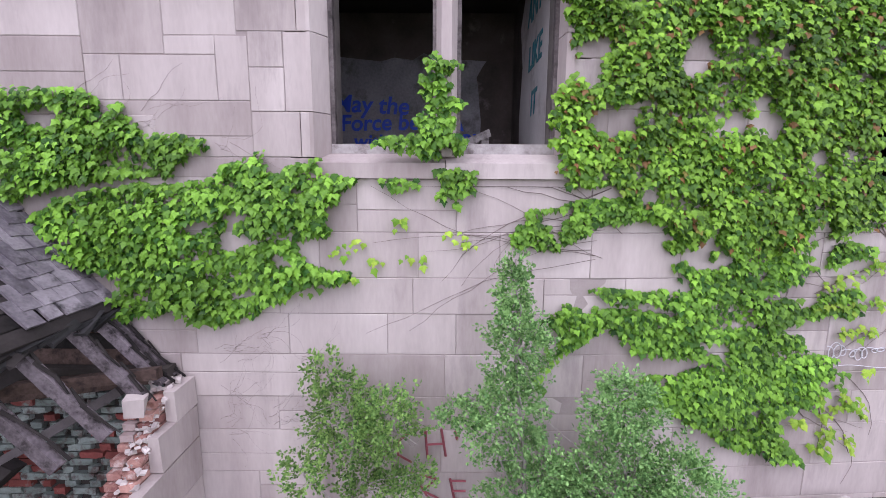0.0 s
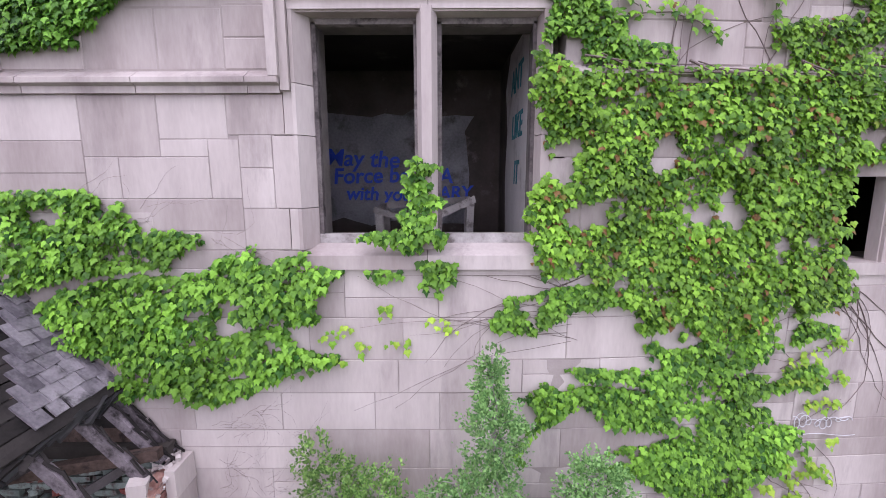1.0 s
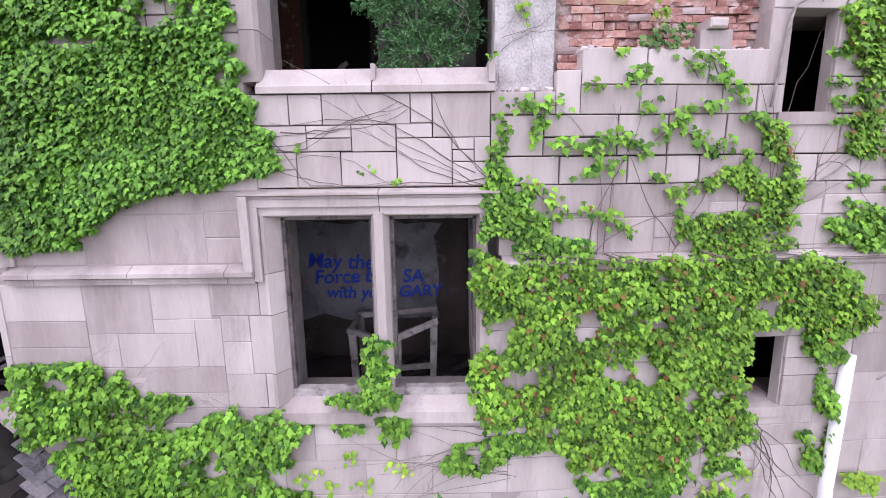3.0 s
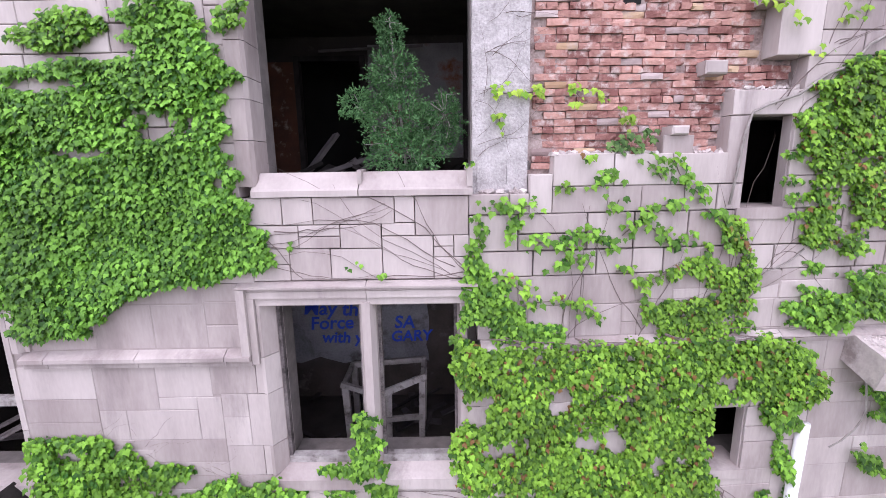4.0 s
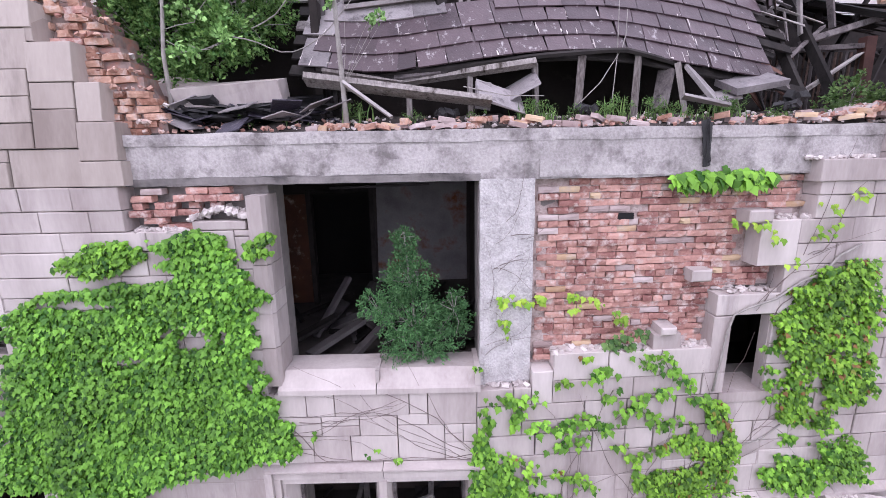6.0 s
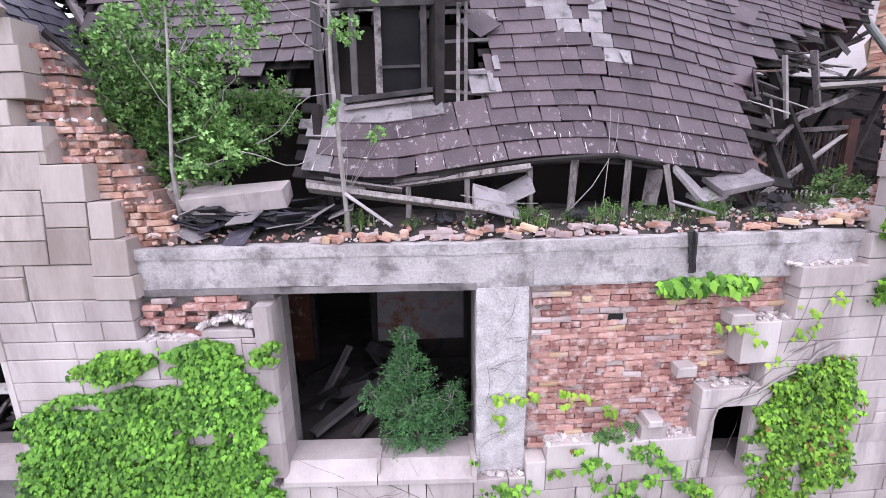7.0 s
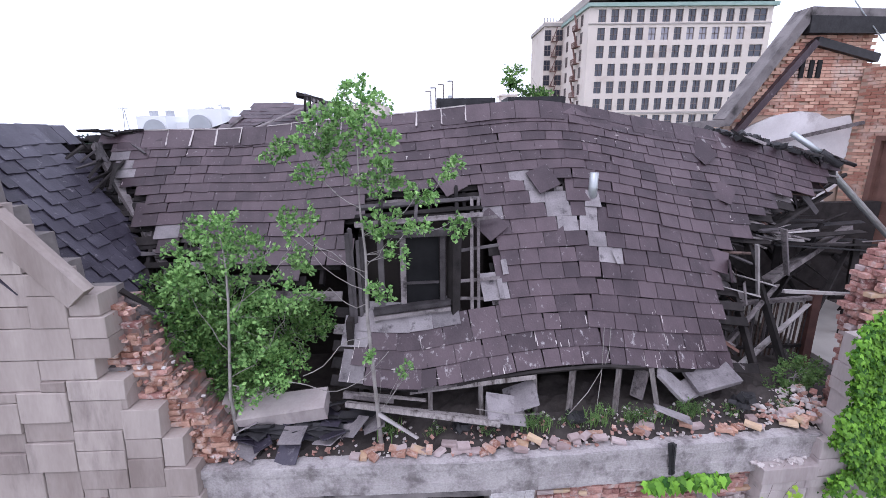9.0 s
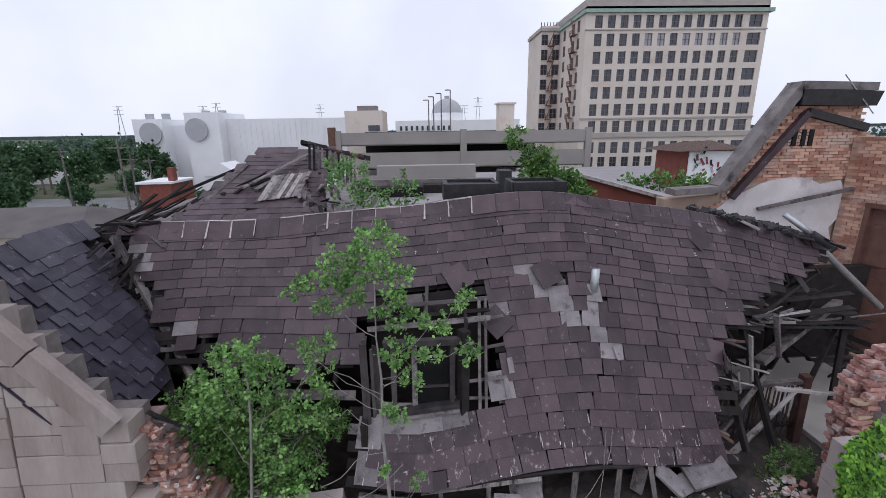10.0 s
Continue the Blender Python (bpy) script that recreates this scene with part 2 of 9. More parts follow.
BARK = material("grey_bark", (0.17, 0.15, 0.14), (0.40, 0.37, 0.35), 12, 0.9, 0.5, 80)
VINE = material("vine_stem", (0.10, 0.075, 0.07), (0.22, 0.17, 0.16), 20, 0.9, 0.4, 90)
TOWER = material("buff_facade", (0.56, 0.49, 0.435), (0.72, 0.645, 0.58), 0.15, 0.9, 0.1, 3, None, blotch=(0.50, 0.40, 0.345), blotch_at=0.62, blotch_scale=0.2)
TOWER_BAND = material("stone_band", (0.33, 0.30, 0.28), (0.46, 0.42, 0.39), 0.5, 0.9, 0.1, 3)
COPPER = material("green_copper", (0.22, 0.33, 0.29), (0.36, 0.45, 0.40), 1, 0.7, 0.1, 5)
GLASS = glass_material("dark_window_glass", (0.040, 0.044, 0.062))
# pale tint puts a reflection into the pane's colour
GLASS_PALE = glass_material("reflection_tinted_glass", (0.30, 0.29, 0.33))
PANE_DARK = material("near_black_pane", (0.010, 0.010, 0.011), (0.026, 0.025, 0.026), 3, 0.8, 0.0, 20, spec=0.05)
GARAGE = material("garage_concrete", (0.27, 0.25, 0.235), (0.37, 0.345, 0.325), 0.3, 0.9, 0.1, 4)
# near-black colour that stands for the shade inside openings
SHADE_BLACK = material("shade_painted_black", (0.010, 0.010, 0.011), (0.025, 0.024, 0.024), 1, 0.95, 0.0)
RENDER_WHITE = material("white_render", (0.72, 0.725, 0.74), (0.86, 0.865, 0.88), 0.2, 0.8, 0.1, 3)
GREY_DISC = material("grey_louvre", (0.36, 0.37, 0.39), (0.46, 0.47, 0.49), 0.5, 0.8, 0.1, 5)
FLAT_ROOF = material("flat_roof_felt", (0.24, 0.225, 0.23), (0.36, 0.34, 0.345), 0.7, 0.9, 0.2, 8)
PAINT_BLUE = material("blue_spray_paint", (0.02, 0.06, 0.55), (0.06, 0.13, 0.80), 9, 0.5, 0.0)
PAINT_TEAL = material("teal_spray_paint", (0.03, 0.17, 0.22), (0.05, 0.27, 0.33), 6, 0.5, 0.0)
PAINT_RED = material("red_spray_paint", (0.20, 0.045, 0.06), (0.30, 0.08, 0.095), 6, 0.7, 0.0)
PAINT_WHITE = material("white_spray_paint", (0.490, 0.475, 0.503), (0.590, 0.576, 0.607), 6, 0.6, 0.0)
WATER = material("river_water", (0.20, 0.24, 0.28), (0.26, 0.30, 0.35), 0.02, 0.25, 0.0)
# horizon trees, with distance haze put into their grey-green
HAZE = material("haze_tinted_woods", (0.05, 0.085, 0.07), (0.10, 0.14, 0.12), 0.02, 1.0, 0.0)

IVY = leaf_material("ivy_leaf", (0.018, 0.080, 0.009), (0.225, 0.47, 0.050), 0.42)
IVY_DEEP = leaf_material("deep_green_ivy_leaf", (0.018, 0.078, 0.010), (0.195, 0.44, 0.052), 0.42)
IVY_TURNING = leaf_material("turning_ivy_leaf", (0.026, 0.088, 0.010), (0.245, 0.48, 0.046), 0.42, (0.19, 0.10, 0.035), 0.045)
IVY_YELLOW = leaf_material("yellow_green_ivy_leaf", (0.13, 0.30, 0.025), (0.36, 0.52, 0.06), 0.5)
SHRUB = leaf_material("shrub_leaf", (0.042, 0.118, 0.028), (0.20, 0.34, 0.098), 0.55)
SHRUB_LIGHT = leaf_material("light_shrub_leaf", (0.055, 0.15, 0.032), (0.27, 0.44, 0.12), 0.55)
SHRUB_GREY = leaf_material("grey_green_leaf", (0.075, 0.19, 0.055), (0.28, 0.48, 0.17), 0.55)
SHRUB_DARK = leaf_material("dark_green_leaf", (0.035, 0.11, 0.04), (0.135, 0.29, 0.11), 0.55)
SAPLING = leaf_material("sapling_leaf", (0.078, 0.185, 0.050), (0.30, 0.50, 0.165), 0.5)
GRASS = leaf_material("grass_blade", (0.06, 0.13, 0.04), (0.17, 0.27, 0.085), 0.6)
WOODS = leaf_material("woodland_leaf", (0.032, 0.08, 0.04), (0.115, 0.195, 0.09), 0.7)
# paler, greyer copy of WOODS: haze is put into the leaf colour
FAR_WOODS = leaf_material("haze_tinted_leaf", (0.062, 0.10, 0.080), (0.135, 0.195, 0.145), 0.8)


# ---- building helpers ----
rng = random.Random(7)


def bend(x):
    """The part of the facade right of the big windows turns a little away."""
    return max(0.0, 0.065 * (x - 0.3))


def finish(name, verts, faces, mat, parent=None, label="", smooth=False):
    me = bpy.data.meshes.new(name)
    me.from_pydata([tuple(v) for v in verts], [], faces)
    me.materials.append(mat)
    if smooth:
        me.polygons.foreach_set("use_smooth", [True] * len(me.polygons))
    me.update()
    ob = new(name, me)
    if parent is not None:
        ob.parent = parent
    if label:
        ob["label"] = label
    return ob


def part(name, bm, mat, parent=None, label="", smooth=False):
    me = bpy.data.meshes.new(name)
    bmesh.ops.recalc_face_normals(bm, faces=bm.faces)
    bm.to_mesh(me)
    bm.free()
    me.materials.append(mat)
    if smooth:
        me.polygons.foreach_set("use_smooth", [True] * len(me.polygons))
    ob = new(name, me)
    if parent is not None:
        ob.parent = parent
    if label:
        ob["label"] = label
    return ob


def thing(name, label, category, group="", kind=""):
    return tagged(new(name), label, category, group, kind)


BOX_FACES = [(0, 3, 2, 1), (4, 5, 6, 7), (0, 1, 5, 4), (1, 2, 6, 5), (2, 3, 7, 6), (3, 0, 4, 7)]


class Soup:
    """Gathers vertices and faces of one mesh."""

    def __init__(self):
        self.v, self.f = [], []

    def add(self, verts, faces):
        k = len(self.v)
        self.v.extend(tuple(p) for p in verts)
        self.f.extend(tuple(i + k for i in f) for f in faces)
        return self

    def box(self, x0, x1, y0, y1, z0, z1, bent=False, wobble=0.0):
        p = [(x0, y0, z0), (x1, y0, z0), (x1, y1, z0), (x0, y1, z0), (x0, y0, z1), (x1, y0, z1), (x1, y1, z1), (x0, y1, z1)]
        if wobble:
            p = [tuple(c + rng.uniform(-wobble, wobble) for c in q) for q in p]
        if bent:
            p = [(a, b + bend(a), c) for a, b, c in p]
        return self.add(p, BOX_FACES)

    def beam(self, a, b, w, h, roll=0.0, taper=1.0, wobble=0.0):
        """A squared timber from a to b, w wide and h high."""
        a, b = Vector(a), Vector(b)
        d = (b - a).normalized()
        side = d.cross(Vector((0, 0, 1)))
        side = side.normalized() if side.length > 1e-3 else Vector((1, 0, 0))
        up = side.cross(d).normalized()
        c, s = math.cos(radians(roll)), math.sin(radians(roll))
        side, up = side * c + up * s, up * c - side * s
        p = []
        for at, k in ((a, 1.0), (b, taper)):
            for sx, sz in ((-1, -1), (1, -1), (1, 1), (-1, 1)):
                q = at + side * (sx * w / 2 * k) + up * (sz * h / 2 * k)
                if wobble:
                    q = q + Vector([rng.uniform(-wobble, wobble) for _ in range(3)])
                p.append(q)
        return self.add(p, BOX_FACES)

    def tube(self, pts, r0, r1, sides=6):
        pts = [Vector(p) for p in pts]
        k = len(self.v)
        for i, p in enumerate(pts):
            d = (pts[min(i + 1, len(pts) - 1)] - pts[max(i - 1, 0)]).normalized()
            side = d.cross(Vector((0.3, 1, 0.2))).normalized()
            up = side.cross(d)
            r = r0 + (r1 - r0) * i / max(1, len(pts) - 1)
            for j in range(sides):
                a = 2 * math.pi * j / sides
                self.v.append(tuple(p + side * (r * math.cos(a)) + up * (r * math.sin(a))))
        for i in range(len(pts) - 1):
            for j in range(sides):
                a, b = k + i * sides + j, k + i * sides + (j + 1) % sides
                self.f.append((a, b, b + sides, a + sides))
        self.f.append(tuple(k + j for j in range(sides))[::-1])
        self.f.append(tuple(k + (len(pts) - 1) * sides + j for j in range(sides)))
        return self

    def done(self, name, mat, parent=None, label="", smooth=False):
        return finish(name, self.v, self.f, mat, parent, label, smooth)


def slab_with_holes(x0, x1, z0, z1, y0, y1, holes, bent=True):
    """A wall body as one mesh, cut through by the rectangular openings."""
    xs = sorted({x0, x1, *[h[0] for h in holes], *[h[1] for h in holes]})
    zs = sorted({z0, z1, *[h[2] for h in holes], *[h[3] for h in holes]})
    xs, zs = [x for x in xs if x0 <= x <= x1], [z for z in zs if z0 <= z <= z1]
    s = Soup()
    for a, b in zip(xs, xs[1:]):
        for c, d in zip(zs, zs[1:]):
            mx, mz = (a + b) / 2, (c + d) / 2
            if not any(h[0] < mx < h[1] and h[2] < mz < h[3] for h in holes):
                n = max(1, int((b - a) / 0.8)) if b > 0.3 and bent else 1
                for i in range(n):
                    s.box(a + (b - a) * i / n, a + (b - a) * (i + 1) / n, y0, y1, c, d, bent=bent)
    return s


def block_mesh(name, x0, x1, y0, y1, z0, z1, mat, chamfer=0.008, rough=0.0):
    """A dressed stone: a box whose front edges are worn off."""
    c = min(chamfer, (x1 - x0) / 5, (z1 - z0) / 5)
    w = lambda: rng.uniform(-rough, rough)
    front = [(x0 + c, y0 + w(), z0 + c), (x1 - c, y0 + w(), z0 + c), (x1 - c, y0 + w(), z1 - c), (x0 + c, y0 + w(), z1 - c)]
    rim = [(x0 + w(), y0 + c * 0.9, z0), (x1 + w(), y0 + c * 0.9, z0), (x1 + w(), y0 + c * 0.9, z1 + w()), (x0 + w(), y0 + c * 0.9, z1 + w())]
    back = [(x0, y1, z0), (x1, y1, z0), (x1, y1, z1), (x0, y1, z1)]
    verts = [(a, b + bend(a), d) for a, b, d in front + rim + back]
    faces = [(0, 1, 2, 3), (11, 10, 9, 8)]
    for k in (0, 4):
        for i in range(4):
            j = (i + 1) % 4
            faces.append((k + i, k + 4 + i, k + 4 + j, k + j))
    me = bpy.data.meshes.new(name)
    me.from_pydata(verts, [], faces)
    me.materials.append(mat)
    return me


def stone(x0, x1, z0, z1, parent, y0=0.0, y1=0.3, gap=0.0036, mat=None, chamfer=0.007, lean=0.0, name="stone"):
    y = y0 + rng.uniform(-0.006, 0.006) * (3 if lean else 1)
    if z1 < 6.5 and not lean:
        y, chamfer = y * 0.5, min(chamfer, 0.004)
    me = block_mesh(name, x0 + gap, x1 - gap, y, y1, z0 + gap, z1 - gap, mat or STONE, chamfer, 0.002)
    if lean:
        for v in me.vertices:
            v.co.y += lean * max(0.0, v.co.z - 10.2)
    ob = new(name, me)
    ob.parent = parent
    return ob


def courses(z0, z1, low, high):
    out, z = [], z0
    while z < z1 - 1e-6:
        h = rng.uniform(low, high)
        if z1 - (z + h) < low * 0.8:
            h = z1 - z
        out.append((z, z + h))
        z += h
    return out


def run(x0, x1, z0, z1, parent, short=0.35, long=0.85, gap=0.0036, y0=0.0, lean=0.0, y1=0.3):
    """One course of stones from x0 to x1; a few are two low ones on top of each other."""
    x = x0
    while x < x1 - 1e-6:
        w = rng.uniform(short, long)
        if x1 - (x + w) < short * 0.75:
            w = x1 - x
        if z1 - z0 > 0.3 and rng.random() < 0.25:
            m = z0 + (z1 - z0) * rng.uniform(0.4, 0.6)
            stone(x, x + w, z0, m, parent, y0, y1, gap=gap, lean=lean)
            stone(x, x + w, m, z1, parent, y0, y1, gap=gap, lean=lean)
        else:
            stone(x, x + w, z0, z1, parent, y0, y1, gap=gap, lean=lean)
        x += w


def zone(x0, x1, z0, z1, parent, low=0.2, high=0.4, short=0.35, long=0.85, gap=0.0036, y1=0.3):
    for a, b in courses(z0, z1, low, high):
        run(x0, x1, a, b, parent, short, long, gap, y1=y1)


def smooth(table, x, reach=0.5):
    return (interp(table, x - reach) + 2 * interp(table, x) + interp(table, x + reach)) / 4


def interp(table, x):
    if x <= table[0][0]:
        return table[0][1]
    for (a, p), (b, q) in zip(table, table[1:]):
        if x <= b:
            return p + (q - p) * (x - a) / (b - a)
    return table[-1][1]


# ---- ground ----
s = Soup()
s.add([(-3000, -60, 1.9), (3000, -60, 1.9), (3000, 4500, 1.9), (-3000, 4500, 1.9)], [(0, 1, 2, 3)])
tagged(s.done("ground", EARTH), "bare earth ground with weeds reaching the horizon", "ground", kind="structure")

# ---- facade wall ----
LOW_WIN, SLIT_LOW, SLIT_HIGH, BIG_WIN = (-1.67, 0.20, 5.02, 6.90), (2.80, 3.28, 4.86, 5.62), (2.94, 3.38, 7.75, 8.63), (-1.70, 0.32, 7.95, 10.06)
LEFT_LOW, LEFT_HIGH = (-5.9, -4.34, 4.90, 6.86), (-5.9, -4.34, 8.25, 9.98)
wall = thing("wall_south", "pale limestone ashlar facade, partly fallen away over brick", "wall", kind="structure")
slab_with_holes(-9.0, 6.4, 1.5, 10.06, 0.22, 0.62, [LOW_WIN, (2.80, 4.0, 4.86, 5.62), (2.94, 4.1, 7.75, 8.63), BIG_WIN, LEFT_LOW, LEFT_HIGH]).done("wall_core", MORTAR, wall)

slab_with_holes(-4.33, 6.3, 1.5, 7.12, 0.006, 0.22, [(-1.95, 0.4, 4.86, 7.2), (2.80, 4.0, 4.86, 5.62)]).done("pointing", POINTING, wall)
# plinth and lower storey
for a, b in courses(1.6, 4.86, 0.30, 0.46):
    run(-9.0, 6.3, a, b, wall, 0.55, 1.25, 0.003)
zone(-9.0, -5.9, 4.86, 10.06, wall, 0.25, 0.4)
for x0, x1, z0, z1 in ((-3.51, -2.88, 5.79, 6.28), (-4.33, -3.51, 5.92, 6.28), (-2.88, -2.32, 5.93, 6.28), (-2.32, -1.86, 5.96, 6.28), (-4.33, -3.51, 5.66, 5.92),
                       (-3.51, -3.23, 5.45, 5.79), (-3.23, -2.49, 5.45, 5.79), (-2.88, -2.49, 5.79, 5.93), (-2.49, -2.24, 5.45, 5.93), (-2.24, -1.97, 5.70, 5.96), (-2.24, -1.97, 5.37, 5.70),
                       (-1.97, -1.76, 5.37, 5.96), (-1.86, -1.76, 5.96, 6.36), (-4.33, -3.51, 5.34, 5.66), (-3.51, -2.24, 5.18, 5.45), (-4.33, -3.0, 5.02, 5.34), (-3.51, -3.0, 5.34, 5.45 - 0.27 + 0.0),
                       (-2.24, -1.86, 5.02, 5.37), (-1.86, -1.76, 5.02, 5.37), (-3.0, -2.24, 5.02, 5.18), (-4.33, -1.76, 4.86, 5.02)):
    if z1 - z0 > 0.03:
        stone(x0, x1, z0, z1, wall, gap=0.003)
zone(0.20, 2.80, 4.86, 6.36, wall, 0.25, 0.42)
zone(3.28, 6.3, 4.86, 5.62, wall, 0.25, 0.4, y1=0.12)
zone(2.80, 6.3, 5.62, 6.36, wall, 0.25, 0.4)
# between the label mould and the upper storey
zone(-4.33, -3.41, 6.46, 7.12, wall, 0.22, 0.36)
for x0, x1, z0, z1 in ((-3.41, -2.83, 6.46, 6.92), (-2.83, -2.30, 6.46, 6.92), (-2.30, -1.94, 6.46, 6.70), (-2.30, -1.94, 6.70, 6.94), (-3.41, -2.30, 6.92, 7.12), (-2.30, -1.94, 6.94, 7.12)):
    stone(x0, x1, z0, z1, wall, gap=0.0036)
zone(0.37, 6.3, 6.50, 7.14, wall, 0.2, 0.34, 0.35, 0.75)
zone(-4.33, -1.78, 7.12, 7.94, wall, 0.2, 0.34)
for x0, x1, z0, z1 in ((-1.78, -1.46, 7.68, 7.94), (-1.46, -1.17, 7.68, 7.94), (-1.17, -0.405, 7.68, 7.94), (-0.405, -0.215, 7.69, 7.94), (-0.215, 0.29, 7.565, 7.94), (-1.32, -0.925, 7.455, 7.57),
                       (-1.32, -0.925, 7.57, 7.68), (-0.925, -0.535, 7.45, 7.68), (-0.535, -0.215, 7.565, 7.69), (-0.535, -0.045, 7.14, 7.565), (-0.045, 0.148, 7.46, 7.565), (-0.045, 0.148, 7.355, 7.46),
                       (0.148, 0.29, 7.355, 7.565), (-0.045, 0.29, 7.14, 7.355), (-1.78, -1.32, 7.455, 7.68), (-1.78, -1.42, 7.14, 7.30), (-1.78, -1.42, 7.30, 7.455), (-1.42, -1.03, 7.14, 7.455), (-1.03, -0.535, 7.14, 7.45)):
    stone(x0, x1, z0, z1, wall, gap=0.004, chamfer=0.005)
run(0.29, 0.86, 7.75, 7.945, wall, 0.25, 0.4)
zone(0.29, 6.3, 7.14, 7.75, wall, 0.2, 0.32, 0.3, 0.7, 0.006)
# upper storey, left of the big window
zone(-4.33, -1.98, 7.94, 9.65, wall, 0.22, 0.36, 0.4, 0.8)
z = 7.94
for h in (0.50, 0.21, 0.42, 0.20, 0.32, 0.06):
    stone(-1.98, -1.83, z, z + h, wall)
    z += h
zone(-4.33, -2.98, 9.65, 10.07, wall, 0.18, 0.24, 0.4, 0.7)
# upper storey, right of the brick: its broken top steps upwards
stone(0.86, 1.08, 7.75, 8.12, wall)
for x0, x1 in ((1.08, 1.66), (1.66, 2.22), (2.22, 2.76)):
    stone(x0, x1, 8.0, 8.29 + rng.uniform(-0.03, 0.02), wall)
zone(1.08, 2.94, 7.75, 8.0, wall, 0.2, 0.3, 0.3, 0.6)
stone(2.74, 2.94, 8.0, 8.63, wall)
stone(2.76, 3.48, 8.63, 8.86, wall)
zone(3.38, 6.3, 7.75, 8.63, wall, 0.22, 0.34, y1=0.12)
zone(3.42, 6.3, 8.63, 9.15, wall, 0.2, 0.3)
stone(3.11, 3.52, 9.15, 9.62, wall, y0=-0.005)
zone(3.52, 6.3, 9.15, 9.62, wall, 0.2, 0.28)
zone(3.66, 6.3, 9.62, 10.0, wall, 0.18, 0.24)
stone(3.62, 4.35, 9.98, 10.2, wall, y0=-0.03)
zone(4.35, 6.3, 10.0, 10.5, wall, 0.2, 0.28)
for k, (a, b, e) in enumerate(((10.5, 10.76, 4.50), (10.76, 11.06, 4.60), (11.06, 11.42, 4.56), (11.42, 11.80, 4.60))):
    run(e, 6.3, a, b, wall, 0.35, 0.6)
def ashlar(x0, z0, z1, edge, parent, cell=0.13, unit=0.115, lean=0.0):
    """Random-coursed stones laid up from z0, ending on the right at a broken edge given by height."""
    n = int((edge(z0) + 1.2 - x0) / cell)
    tops = [z0] * n
    while min(tops) < z1 - 0.02:
        z = min(tops)
        i = tops.index(z)
        k = i
        want = rng.choice((3, 4, 4, 5, 5, 6, 7, 8))
        while k < n and abs(tops[k] - z) < 1e-4 and k - i < want:
            k += 1
        if k < n and abs(tops[k] - z) < 1e-4 and (k + 1 == n or abs(tops[min(n - 1, k + 1)] - z) > 1e-4):
            k += 1
        h = unit * rng.choice((2, 2, 2, 3, 3)) if k - i > 2 else unit * rng.choice((1, 2))
        h = min(h, z1 - z)
        e = edge(z + h / 2)
        a, b = x0 + i * cell, x0 + k * cell
        if a < e - 0.08:
            stone(a, e if b > e - 0.12 else b, z, z + h, parent, gap=0.004, lean=lean, chamfer=0.006, mat=STONE_GABLE)
        for q in range(i, k):
            tops[q] = z + h


# left gable: broken right edge in steps, raked coping on top
LEAN = 0.11
STEPS = [(10.07, 10.30, -2.90), (10.30, 10.49, -2.93), (10.49, 10.70, -3.05), (10.70, 10.98, -3.05), (10.98, 11.22, -3.26), (11.22, 11.36, -3.64), (11.36, 11.72, -3.58), (11.72, 12.02, -3.86), (12.02, 12.34, -3.68), (12.34, 12.56, -3.74)]
gable_edge = lambda z: next((e for a, b, e in STEPS if a <= z < b), -3.95 - (z + 0.13 - 12.62) * 0.82)
ashlar(-9.0, 10.07, 16.6, gable_edge, wall, lean=LEAN)
s = Soup()
s.v, s.f = [], []
for z0, z1, e in [(a, b, x - 0.08) for a, b, x in STEPS] + [(12.56 + 0.3 * i, 12.86 + 0.3 * i, -4.25 - 0.3 * i * 0.82) for i in range(13)]:
    s.box(-9.0, e, 0.22 + LEAN * (z0 - 10.2), 0.55 + LEAN * (z0 - 10.2), z0, z1)
s.done("gable_core", MORTAR, wall)

# raked coping stones of the left gable
a, b = Vector((-3.78, 0.27, 12.66)), Vector((-7.4, 0.42, 16.93))
for i in range(5):
    p, q = a.lerp(b, i / 5 + 0.002), a.lerp(b, (i + 1) / 5 - 0.002)
    s = Soup()
    d = (q - p).normalized()
    n = Vector((d.z, 0, -d.x))
    if n.z < 0:
        n = -n
    vs = []
    for at in (p, q):
        for off, y in ((-0.27, -0.08), (-0.27, 0.06), (0.0, 0.06), (0.01, 0.0), (-0.01, -0.08)):
            vs.append(at + n * off + Vector((0, y, 0)))
    s.add(vs, [(0, 1, 2, 3, 4), (9, 8, 7, 6, 5)] + [(k, k + 5, (k + 1) % 5 + 5, (k + 1) % 5) for k in range(5)])
    s.done("coping_stone", STONE_GABLE, wall)


# mouldings round the lower window
def moulding(x0, x1, z0, z1, depth, name="moulding", steps=2):
    """A projecting band with a sloped top and a stepped underside."""
    prof = [(0.02, z0), (-depth * 0.45, z0), (-depth * 0.45, z0 + (z1 - z0) * 0.3), (-depth, z0 + (z1 - z0) * 0.4), (-depth, z0 + (z1 - z0) * 0.62), (0.02, z1)]
    s = Soup()
    m = len(prof)
    s.add([(x, y + bend(x), z) for x in (x0, x1) for y, z in prof], [tuple(range(m)), tuple(range(2 * m - 1, m - 1, -1))] + [(k, k + m, (k + 1) % m + m, (k + 1) % m) for k in range(m)])
    return s.done(name, STONE, wall)


